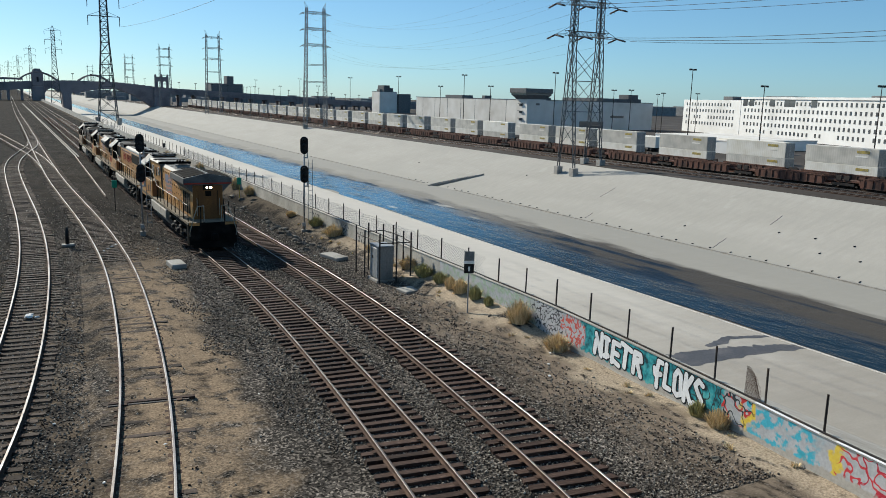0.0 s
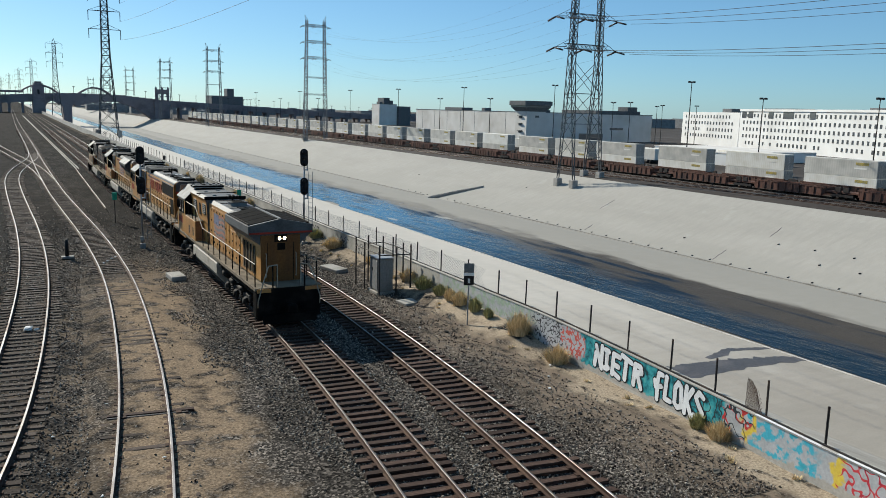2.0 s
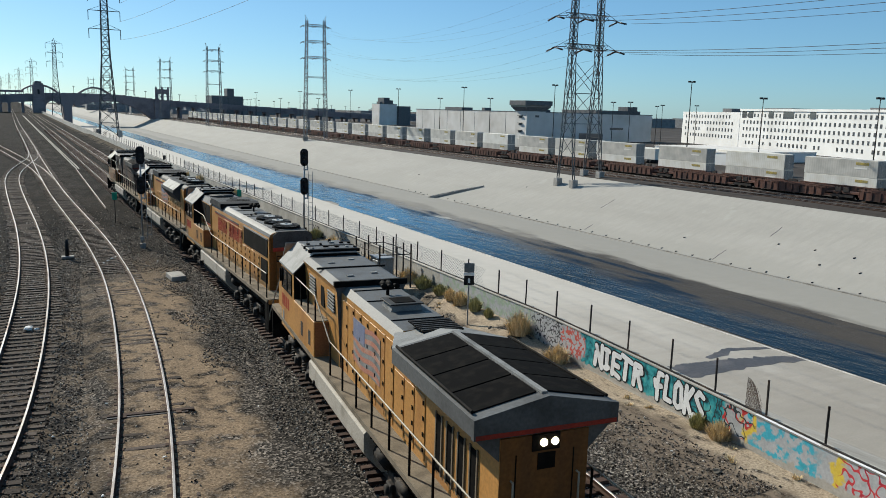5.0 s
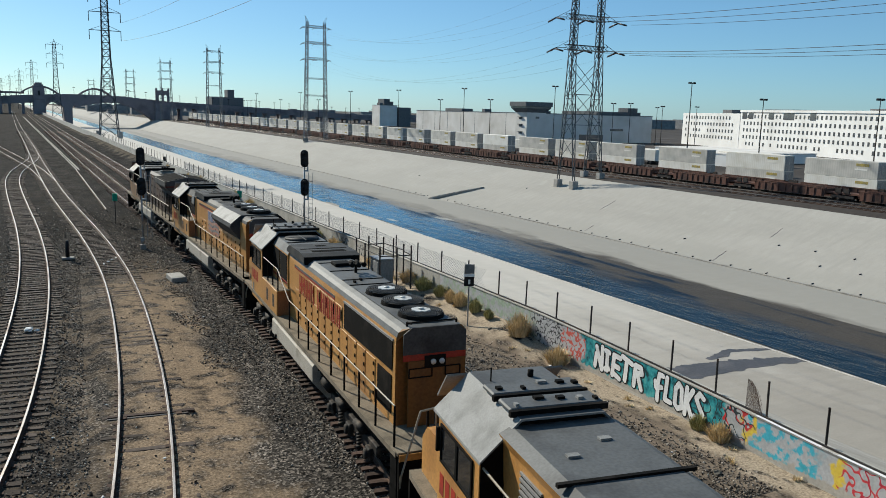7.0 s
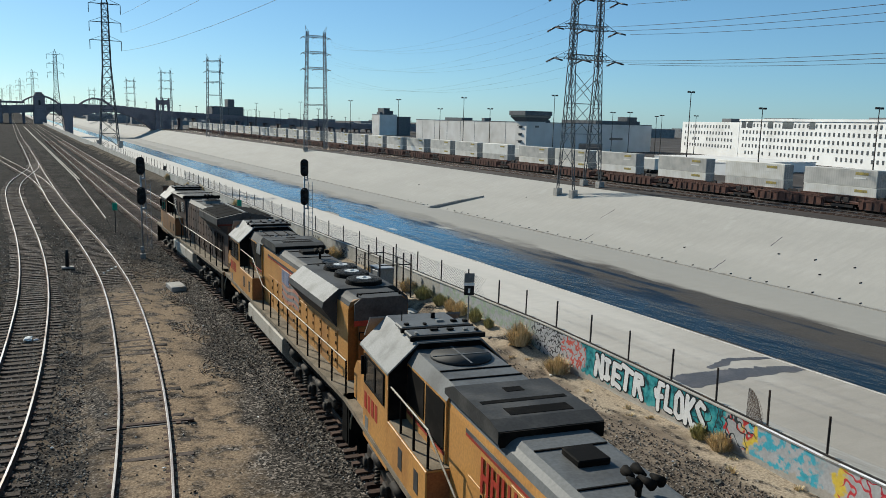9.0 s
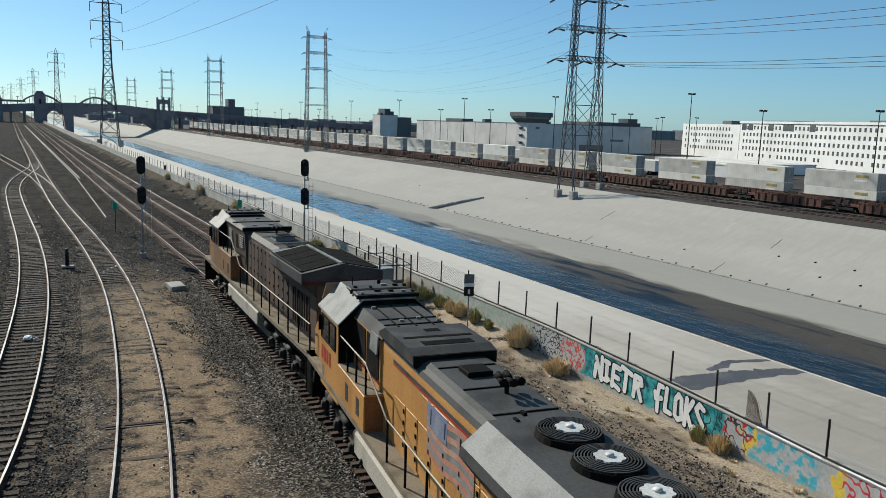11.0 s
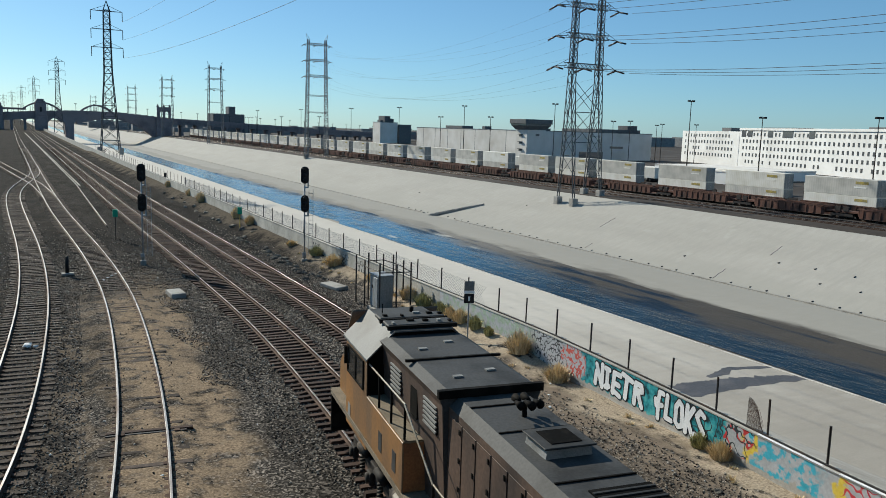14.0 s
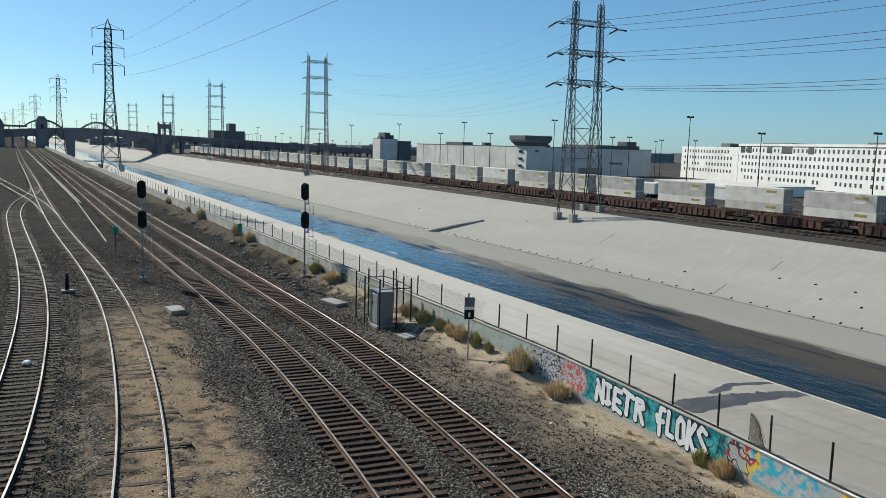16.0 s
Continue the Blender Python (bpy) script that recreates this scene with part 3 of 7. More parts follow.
def P(name, parent, mat, *boxes, bevel=0.0, label=""):
    bm = BM()
    for b_ in boxes:
        box(bm, *b_, bevel)
    return part(name, bm, mat, parent, label)


def loco_truck(l, yc):
    t = P("truck_frame", l, L_UNDER, (-1.22, -1.05, yc - 2.3, yc + 2.3, 0.55, 0.88), (1.05, 1.22, yc - 2.3, yc + 2.3, 0.55, 0.88), (-1.05, 1.05, yc - 0.95, yc - 0.75, 0.6, 0.85), (-1.05, 1.05, yc + 0.75, yc + 0.95, 0.6, 0.85), bevel=0.03, label="cast steel truck caked in dust")
    for dy in (-1.85, 0.0, 1.85):
        bm = BM()
        for s in (-1, 1):
            rod(bm, (s * 0.7, 0, 0), (s * 0.84, 0, 0), 0.53, 24)
            for k in range(6):
                a = k * math.pi / 3
                rod(bm, (s * 0.84, 0.3 * math.cos(a), 0.3 * math.sin(a)), (s * 0.865, 0.3 * math.cos(a), 0.3 * math.sin(a)), 0.05, 6)
        rod(bm, (-1.0, 0, 0), (1.0, 0, 0), 0.1, 10)
        w = part("wheelset", bm, DARK_STEEL, t, "", Matrix.Translation((0, yc + dy, 0.53)))
        WHEELS.append(w)
        for s in (-1, 1):
            bm = BM()
            box(bm, *sorted((s * 1.2, s * 1.36)), yc + dy - 0.2, yc + dy + 0.2, 0.34, 0.72, 0.04)
            rod(bm, (s * 1.3, yc + dy, 0.53), (s * 1.42, yc + dy, 0.53), 0.15, 12)
            part("axle_box", bm, L_UNDER, t)
    for dy in (-0.92, 0.92):
        for s in (-1, 1):
            bm = BM()
            for k in range(5):
                rod(bm, (s * 1.28, yc + dy, 0.32 + k * 0.1), (s * 1.28, yc + dy, 0.37 + k * 0.1), 0.08, 10)
            rod(bm, (s * 1.26, yc + dy - 0.35, 0.95), (s * 1.26, yc + dy + 0.35, 0.95), 0.12, 10)
            part("spring", bm, L_UNDER, t)
    return t


def handrail(l, s, y0, y1, z0=DECK_Z, h=1.05, step=1.45, x=1.46):
    bm = BM()
    rod(bm, (s * x, y0, z0 + h), (s * x, y1, z0 + h), 0.022, 6)
    rail = part("handrail", bm, L_RAILING, l, "pale tubular handrail")
    n = max(1, int(round((y1 - y0) / step)))
    for i in range(n + 1):
        y = y0 + (y1 - y0) * i / n
        bm = BM()
        rod(bm, (s * x, y, z0 - 0.3), (s * x, y, z0 + h), 0.03, 6)
        part("stanchion", bm, L_BLACK, rail)
    return rail


def loco_cab(l, y0, y1, nose, yel, roofm, pale):
    """Wide cab with chamfered roof sides and the short nose beyond it."""
    bm = BM()
    out = [(-1.52, DECK_Z - 0.3), (1.52, DECK_Z - 0.3), (1.52, 3.95), (0.8, 4.62), (-0.8, 4.62), (-1.52, 3.95)]
    prism(bm, out, y0, y1)
    cab = part("cab", bm, yel, l, "yellow wide cab")
    # back wall that faces along the hood; its shade is coloured in as black
    bm = BM()
    prism(bm, [(-1.5, 2.3), (1.5, 2.3), (1.5, 3.93), (0.8, 4.6), (-0.8, 4.6), (-1.5, 3.93)], y0 - 0.03, y0 - 0.004)
    part("back_wall", bm, L_BLACK, cab, "rear wall of the cab, black with painted-in shade")
    P("back_panel", cab, L_BROWN_END, (-1.48, 1.48, y0 - 0.045, y0 - 0.031, 1.8, 2.75))
    bm = BM()
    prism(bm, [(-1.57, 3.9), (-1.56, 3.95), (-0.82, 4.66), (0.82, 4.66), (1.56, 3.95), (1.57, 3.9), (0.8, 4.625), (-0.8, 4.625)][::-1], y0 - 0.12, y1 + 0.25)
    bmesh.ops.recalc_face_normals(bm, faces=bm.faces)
    roof = part("cab_roof", bm, [pale, roofm], cab, "grey cab roof, sloping sides painted paler as if sunlit")
    # slopes keep a paler colour than the top, for the sun on them
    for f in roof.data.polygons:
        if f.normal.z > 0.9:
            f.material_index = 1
    bm = BM()
    prism_x(bm, [(y1 + 0.26, 4.6), (y1 + 0.26, 4.64), (y1 + 0.85, 4.02), (y1 + 0.82, 3.98)], -1.3, 1.3)
    part("windscreen_visor", bm, pale, cab)
    for s in (-1, 1):
        x = s * 1.526
        for a, b_ in ((y0 + 0.35, y0 + 1.1), (y0 + 1.2, y1 - 0.25)):
            w = P("side_window", cab, L_GLASS, (min(x, x + s * 0.01), max(x, x + s * 0.01), a, b_, 3.05, 3.75))
            xa, xb = sorted((x, x + s * 0.03))
            P("window_frame", w, L_BLACK, (xa, xb, a - 0.06, a, 3.0, 3.8), (xa, xb, b_, b_ + 0.06, 3.0, 3.8), (xa, xb, a, b_, 3.75, 3.8), (xa, xb, a, b_, 3.0, 3.05))
        xa, xb = sorted((s * 1.53, s * 1.62))
        P("mirror", cab, L_BLACK, (xa, xb, y1 - 0.16, y1 - 0.1, 3.2, 3.7))
    for k, yy in enumerate((y0 + 0.15, y0 + 0.95)):
        u = P("roof_unit", cab, roofm, (-0.92, 0.95, yy, yy + 0.58, 4.66, 4.76), bevel=0.03, label="flat roof-mounted cooling unit")
        P("unit_end", u, L_BLACK, (-0.95, 0.98, yy - 0.1, yy - 0.004, 4.64, 4.75))
        for n, xx in enumerate((-0.78, -0.3, 0.12, 0.5, 0.8)):
            d = 0.08 * ((n * 3 + k) % 4)
            P("bracket", u, L_BLACK if (n + k) % 3 else L_PALE, (xx, xx + 0.07 + d * 0.5, yy + 0.08 + d, yy + 0.2 + d, 4.76, 4.81))
    bm = BM()
    rod(bm, (-0.6, y1 - 0.4, 4.66), (-0.6, y1 - 0.4, 4.94), 0.015, 6)
    part("aerial", bm, L_BLACK, cab)
    bm = BM()
    rod(bm, (0.3, y1 - 0.3, 4.66), (0.3, y1 - 0.3, 4.8), 0.06, 8)
    part("beacon", bm, L_BLACK, cab)
    bm = BM()
    prism_x(bm, [(y1, DECK_Z - 0.3), (y1, 3.05), (nose - 0.35, 2.95), (nose, 2.6), (nose, DECK_Z - 0.3)], -1.25, 1.25)
    part("nose", bm, yel, l, "short yellow nose")
    bm = BM()
    for x in (-0.13, 0.13):
        rod(bm, (x, nose - 0.05, 2.7), (x, nose + 0.06, 2.7), 0.1, 12)
    part("headlight", bm, LAMP_OFF, l)
    # road number as plain bars
    for i in range(4 if yel is L_YEL else 0):
        P("number_bar", cab, L_RED, (-1.528, -1.521, y1 - 0.15 - 0.36 * i - 0.24, y1 - 0.15 - 0.36 * i, 2.3, 2.75))
    # small plate lines low on the cab side
    P("side_door", cab, L_PALE, (-1.527, -1.521, y1 - 0.55, y1 - 0.25, 1.6, 2.1))
    return cab


def end_platform(l, yel):
    """The walkway end with pilot plate, steps, coupler and hoses; it leads."""
    P("pilot", l, L_BLACK, (-1.5, 1.5, -1.35, -1.25, 0.3, 1.72), (-1.25, 1.25, -1.55, -1.35, 0.12, 0.5), label="black pilot plate with a plough")
    P("edge_stripe", l, yel, (-1.5, -0.85, -1.37, -1.352, 1.55, 1.72))
    P("edge_stripe", l, yel, (0.75, 1.5, -1.37, -1.352, 1.55, 1.72))
    bm = BM()
    box(bm, -0.14, 0.14, -1.85, -1.2, 0.72, 1.02, 0.03)
    box(bm, -0.24, 0.2, -2.02, -1.8, 0.66, 1.06, 0.05)
    part("coupler", bm, L_BLACK, l)
    for s in (-1, 1):
        a, b_ = sorted((s * 1.12, s * 1.52))
        P("steps", l, L_BLACK, *[(a, b_, -1.22, -0.78, 0.35 + 0.4 * k, 0.4 + 0.4 * k) for k in range(4)], (a, a + 0.03, -1.22, -0.78, 0.35, 1.6))
        bm = BM()
        pts = [(s * 1.46, -1.3, 0.75), (s * 1.46, -1.42, 1.2), (s * 1.2, -1.42, 2.1), (s * 0.95, -1.32, 2.75), (s * 0.55, -1.32, 2.8), (s * 0.55, -1.32, 1.75)]
        for p, q in zip(pts, pts[1:]):
            rod(bm, p, q, 0.028, 6)
        part("grab_rail", bm, L_RAILING, l)
        bm = BM()
        for xx in (0.55, 0.75):
            rod(bm, (s * xx, -1.3, 1.7), (s * xx, -1.3, 2.75), 0.035, 6)
        part("end_post", bm, L_BLACK, l)
        bm = BM()
        for k in range(8):
            u0, u1 = k / 8 * math.pi, (k + 1) / 8 * math.pi
            rod(bm, (s * (0.5 + 0.12 * math.sin(u0)), -1.45 - 0.1 * math.sin(u0), 1.0 - 0.3 * math.sin(u0)), (s * (0.5 + 0.25 * k / 8), -1.45 - 0.1 * math.sin(u1), 1.0 - 0.4 * math.sin(u1)), 0.03, 6)
        part("air_hose", bm, L_BLACK, l)


def lamps(l, y, z, lit, dx=0.12):
    house = P("headlight_housing", l, L_BLACK, (-0.3, 0.3, y - 0.03, y - 0.003, z - 0.17, z + 0.17), bevel=0.01)
    for x in (-dx, dx):
        bm = BM()
        rod(bm, (x + 0.06, y - 0.06, z), (x + 0.06, y - 0.02, z), 0.075, 14)
        part("headlight", bm, LAMP_ON if lit else LAMP_OFF, house, "glowing twin headlight" if lit else "unlit headlight")


def fan(l, x, y, z, r=0.62):
    """Low round housing, open ring guard and a notched pale hub."""
    bm = BM()
    for k in range(24):
        a, b_ = 2 * math.pi * k / 24, 2 * math.pi * (k + 1) / 24
        for z0, z1, ra, rb in ((z, z + 0.13, r + 0.03, r), (z + 0.13, z + 0.13, r, r - 0.05), (z + 0.13, z + 0.02, r - 0.05, r - 0.06)):
            vs = [bm.verts.new((x + math.cos(t) * rr, y + math.sin(t) * rr, zz)) for t, rr, zz in ((a, ra, z0), (b_, ra, z0), (b_, rb, z1), (a, rb, z1))]
            bm.faces.new(vs)
    rod(bm, (x, y, z + 0.0), (x, y, z + 0.025), r - 0.05, 20)
    f = part("fan", bm, L_BLACK, l, "round black cooling fan housing")
    bm = BM()
    top, low = [], []
    for k in range(32):
        t, rr = 2 * math.pi * k / 32, r * (0.44 if k % 4 < 2 else 0.39)
        top.append(bm.verts.new((x + math.cos(t) * rr, y + math.sin(t) * rr, z + 0.205)))
        low.append(bm.verts.new((x + math.cos(t) * rr, y + math.sin(t) * rr, z + 0.17)))
    bm.faces.new(top)
    for k in range(32):
        bm.faces.new((low[k], low[(k + 1) % 32], top[(k + 1) % 32], top[k]))
    rod(bm, (x, y, z + 0.2), (x, y, z + 0.24), r * 0.12, 12)
    part("fan_hub", bm, L_HUB, f, "notched pale fan hub")
    bm = BM()
    for k in range(8):
        t = 2 * math.pi * (k + 0.5) / 8
        rod(bm, (x + math.cos(t) * 0.2, y + math.sin(t) * 0.2, z + 0.18), (x + math.cos(t) * (r - 0.02), y + math.sin(t) * (r - 0.02), z + 0.15), 0.016, 4)
    for rr in (0.5, 0.59, 0.68, 0.77, 0.86, 0.95):
        ring = [(x + math.cos(2 * math.pi * k / 20) * r * rr, y + math.sin(2 * math.pi * k / 20) * r * rr, z + 0.205 - 0.04 * rr) for k in range(21)]
        for p, q in zip(ring, ring[1:]):
            rod(bm, p, q, 0.013, 4)
    tagged(part("fan_guard", bm, L_DARK, f), kind="stuff")


def horn(l, y, z):
    bm = BM()
    rod(bm, (0.1, y, z), (0.1, y, z + 0.3), 0.05, 6)
    for dx, d in ((-0.2, 0.35), (0.0, 0.42), (0.2, 0.35), (0.1, -0.35), (-0.1, -0.3)):
        rod(bm, (0.1 + dx, y, z + 0.32), (0.1 + dx, y - d * 0.8, z + 0.32), 0.03, 8, 0.09)
    part("horn", bm, L_BLACK, l, "cluster of black air horns")


def louvres(l, x, y0, y1, z0, z1, n, mat=None):
    s = -1 if x < 0 else 1
    g = P("grille", l, L_BLACK, (min(x, x + s * 0.012), max(x, x + s * 0.012), y0, y1, z0, z1))
    bm = BM()
    for i in range(n):
        z = z0 + (z1 - z0) * (i + 0.5) / n
        a, b_ = sorted((x + s * 0.013, x + s * 0.05))
        box(bm, a, b_, y0 + 0.03, y1 - 0.03, z - 0.022, z + 0.022)
    part("louvre", bm, mat or L_PALE, g)


def hood_doors(l, x, y0, y1, z0, z1, n):
    """Panel seams and latches along the hood side."""
    s = -1 if x < 0 else 1
    w = (y1 - y0) / n
    for i in range(n):
        a, b_ = sorted((x, x + s * 0.018))
        d = P("hood_door", l, DOOR_PAINT[0], (a, b_, y0 + i * w + 0.03, y0 + (i + 1) * w - 0.03, z0, z1), bevel=0.006)
        a, b_ = sorted((x + s * 0.018, x + s * 0.04))
        bm = BM()
        for k in range(4):
            zz = z0 + 0.2 + k * (z1 - z0 - 0.4) / 3
            box(bm, a, b_, y0 + i * w + 0.08, y0 + i * w + 0.14, zz, zz + 0.1)
        tagged(part("latch", bm, L_BLACK, d), kind="stuff")


DOOR_PAINT = [L_YEL]


def roof_seams(l, ys, x, z, mat=None):
    for y in ys:
        P("roof_seam", l, mat or L_BLACK, (-x, x, y - 0.02, y + 0.02, z, z + 0.025))


def flag(l, y0, y1, z0, z1, x=-0.975):
    """Waving striped flag painted on the hood side."""
    base = P("painted_flag", l, L_PALE, (x - 0.006, x, y0, y1, z0, z1), label="faded painted flag with waving stripes")
    n = 9
    for k in range(0, n, 2):
        bm = BM()
        h = (z1 - z0) / n
        m_ = 14
        for i in range(m_):
            u0, u1 = i / m_, (i + 1) / m_
            ya, yb = y0 + (y1 - y0) * u0, y0 + (y1 - y0) * u1
            za, zb = z0 + h * k + 0.07 * math.sin(u0 * 7), z0 + h * k + 0.07 * math.sin(u1 * 7)
            vs = [bm.verts.new(c) for c in ((x - 0.01, ya, za), (x - 0.01, yb, zb), (x - 0.01, yb, zb + h), (x - 0.01, ya, za + h))]
            bm.faces.new(vs[::-1])
        part("stripe", bm, L_FADED, base)
    P("canton", base, L_BLUE, (x - 0.014, x - 0.01, y0 + (y1 - y0) * 0.55, y1, z0 + (z1 - z0) * 0.55, z1))


def loco_base(label, yel, tank):
    l = thing("locomotive", label, "locomotive", group="locomotives")
    P("underframe", l, L_BLACK, (-1.3, 1.3, -1.25, 20.2, 1.2, 1.66))
    P("walkway", l, L_DECK, (-1.52, 1.52, -1.3, 20.3, 1.665, DECK_Z), label="dusty walkway plate")
    for s in (-1, 1):
        a, b_ = sorted((s * 1.521, s * 1.545))
        P("sill", l, L_DECK, (a, b_, -1.2, 20.2, 1.6, 1.74))
    bm = BM()
    prism(bm, [(-1.05, 0.3), (1.05, 0.3), (1.5, 0.82), (1.56, 0.9), (1.56, 1.44), (1.5, 1.5), (-1.5, 1.5), (-1.56, 1.44), (-1.56, 0.9), (-1.5, 0.82)], 6.7, 13.2)
    part("fuel_tank", bm, tank, l, "long grey fuel tank")
    for s in (-1, 1):
        a, b_ = sorted((s * 1.3, s * 1.545))
        for y in (8.8, 11.0):
            P("tank_strap", l, L_UNDER, (a, b_, y, y + 0.1, 0.8, 1.3))
        bm = BM()
        rod(bm, (s * 1.5, 12.4, 0.95), (s * 1.62, 12.4, 0.98), 0.07, 10)
        part("filler_cap", bm, L_UNDER, l)
    for yc in (3.4, 16.2):
        loco_truck(l, yc)
    for s in (-1, 1):
        for y in (5.95, 13.6):
            a, b_ = sorted((s * 1.0, s * 1.4))
            bm = BM()
            rod(bm, (s * 1.2, y - 0.35, 1.05), (s * 1.2, y + 0.45, 1.05), 0.2, 12)
            part("air_reservoir", bm, L_UNDER, l)
    end_platform(l, yel)
    P("rear_pilot", l, L_BLACK, (-1.5, 1.5, 20.3, 20.4, 0.3, 1.72))
    bm = BM()
    box(bm, -0.14, 0.14, 20.3, 20.85, 0.72, 1.02, 0.03)
    part("rear_coupler", bm, L_BLACK, l)
    return l


def side_cabinets(l, yel, y0, y1, h):
    """The raised battery cabinets beside the cab, with a railing above."""
    for s in (-1, 1):
        a, b_ = sorted((s * 0.9, s * 1.535))
        c = P("battery_cabinet", l, yel, (a, b_, y0, y1, DECK_Z, h), bevel=0.015, label="raised yellow cabinet beside the walkway")
        a, b_ = sorted((s * 0.95, s * 1.5))
        # brown end panel: the yellow cabinet's shade is put into its colour
        P("cabinet_end", c, L_BROWN_END, (a, b_, y0 - 0.012, y0 - 0.003, DECK_Z + 0.03, h - 0.03), label="end panel coloured brown for its shade")
        P("cabinet_top", c, L_DECK, (a, b_, y0 + 0.03, y1 - 0.03, h + 0.003, h + 0.02))
        x = s * 1.537
        a, b_ = sorted((x, x + s * 0.006))
        for yy in (y0 + 0.5, y0 + 1.7):
            P("cabinet_hatch", c, L_DARK, (a, b_, yy, yy + 0.3, 2.0, 2.5))
        handrail(l, s, y0 + 0.1, y1 + 0.1, h, 0.85, 1.1)
        bm = BM()
        rod(bm, (s * 1.47, y0 - 1.9, DECK_Z + 1.05), (s * 1.47, y0 + 0.1, h + 0.85), 0.024, 6)
        part("stair_rail", bm, L_RAILING, l)


L_BROWN_END = worn("brown_end_panel", (0.28, 0.12, 0.05), (0.2, 0.09, 0.045), 0.7, 0, 1.5, 20)


def ge_loco(label, yel, hoodm, roofm, lit, pale, with_flag):
    l = loco_base(label, yel, L_TANK)
    DOOR_PAINT[0] = hoodm
    # radiator end with wide peaked wings
    bm = BM()
    prism(bm, [(-0.95, DECK_Z), (0.95, DECK_Z), (0.95, 3.95), (-0.95, 3.95)], 0, 6.0)
    part("radiator_cab", bm, hoodm, l, "radiator end of the long hood")
    # on yellow hoods the end's shade is put into a darker yellow
    end = P("hood_end", l, L_YEL_SHADE if hoodm is L_YEL else hoodm, (-0.94, 0.94, -0.02, -0.002, DECK_Z + 0.01, 3.95), label="flat end of the long hood")
    for x in (-0.62, 0.62):
        P("end_seam", end, L_BLACK, (x - 0.012, x + 0.012, -0.03, -0.021, 1.8, 3.6))
        bm = BM()
        rod(bm, (x * 1.15, -0.12, 2.0), (x * 1.15, -0.12, 3.1), 0.02, 6)
        rod(bm, (x * 1.15, -0.12, 3.1), (x * 1.15, -0.02, 3.1), 0.02, 6)
        rod(bm, (x * 1.15, -0.12, 2.0), (x * 1.15, -0.02, 2.0), 0.02, 6)
        part("grab_iron", bm, L_RAILING, end)
    bm = BM()
    prism(bm, [(-0.96, 3.5), (-0.9, 3.48), (0.9, 3.48), (0.96, 3.5), (1.53, 4.05), (1.53, 4.4), (0, 4.7), (-1.53, 4.4), (-1.53, 4.05)], 0.02, 4.6)
    wing = part("radiator_wing", bm, roofm, l, "wide overhanging radiator roof")
    bm = BM()
    prism(bm, [(-1.54, 4.02), (1.54, 4.02), (1.54, 4.42), (0, 4.73), (-1.54, 4.42)], -0.1, 0.016)
    part("fascia", bm, roofm, wing)
    P("red_band", wing, L_RED if hoodm is L_YEL else L_OLDRED, (-1.5, 1.5, -0.112, -0.102, 4.03, 4.12))
    # slope from the wings down to the engine hood
    bm = BM()
    a = [(-1.53, 4.6, 4.05), (-1.53, 4.6, 4.4), (0, 4.6, 4.7), (1.53, 4.6, 4.4), (1.53, 4.6, 4.05)]
    c = [(-0.96, 6.1, 3.7), (-0.96, 6.1, 4.32), (0, 6.1, 4.42), (0.96, 6.1, 4.32), (0.96, 6.1, 3.7)]
    va, vc = [bm.verts.new(p) for p in a], [bm.verts.new(p) for p in c]
    for i in range(4):
        bm.faces.new((va[i], vc[i], vc[i + 1], va[i + 1]))
    bm.faces.new((va[0], va[4], vc[4], vc[0]))
    bm.faces.new(va)
    bmesh.ops.recalc_face_normals(bm, faces=bm.faces)
    part("wing_slope", bm, pale, wing, "sloping transition panel")
    for s in (-1, 1):
        for i in range(4):
            y0 = 0.25 + i * 1.06
            bm = BM()
            vs = [bm.verts.new((s * xx, yy, 4.7 - 0.196 * xx + dz)) for dz in (0.0, 0.03) for xx, yy in ((0.1, y0), (0.1, y0 + 1.0), (1.42, y0 + 1.0), (1.42, y0))]
            for q in ((0, 1, 2, 3), (7, 6, 5, 4), (0, 4, 5, 1), (1, 5, 6, 2), (2, 6, 7, 3), (3, 7, 4, 0)):
                bm.faces.new([vs[k] for k in q])
            bmesh.ops.recalc_face_normals(bm, faces=bm.faces)
            part("radiator_screen", bm, L_SCREEN, wing, "black radiator screen")
        bm = BM()
        rod(bm, (s * 1.45, 0.2, 4.47), (s * 1.45, 4.5, 4.47), 0.035, 6)
        part("screen_frame", bm, L_BLACK, wing)
    P("ridge_cap", wing, L_PALE, (-0.06, 0.06, 0.1, 4.5, 4.7, 4.745))
    for s in (-1, 1):
        for i in range(4):
            a, b_ = sorted((s * 0.953, s * 0.968))
            y0 = 0.9 + i * 0.62
            slot = P("vent_slot", l, L_SCREEN, (a, b_, y0 + 0.05, y0 + 0.34, 2.0, 3.3))
            a, b_ = sorted((s * 0.953, s * 0.985))
            P("slot_frame", slot, L_DECK if hoodm is L_YEL else hoodm, (a, b_, y0, y0 + 0.05, 1.95, 3.35))
            P("slot_frame", slot, L_DECK if hoodm is L_YEL else hoodm, (a, b_, y0 + 0.34, y0 + 0.39, 1.95, 3.35))
        hood_doors(l, s * 0.953, 3.8, 6.0, 1.85, 3.4, 3)
    # engine hood
    bm = BM()
    prism(bm, [(-0.95, DECK_Z), (0.95, DECK_Z), (0.95, 4.2), (0.75, 4.38), (-0.75, 4.38), (-0.95, 4.2)], 6.0, 11.3)
    hood = part("engine_hood", bm, [hoodm, roofm], l, "engine hood")
    for f in hood.data.polygons:
        if f.normal.z > 0.2:
            f.material_index = 1
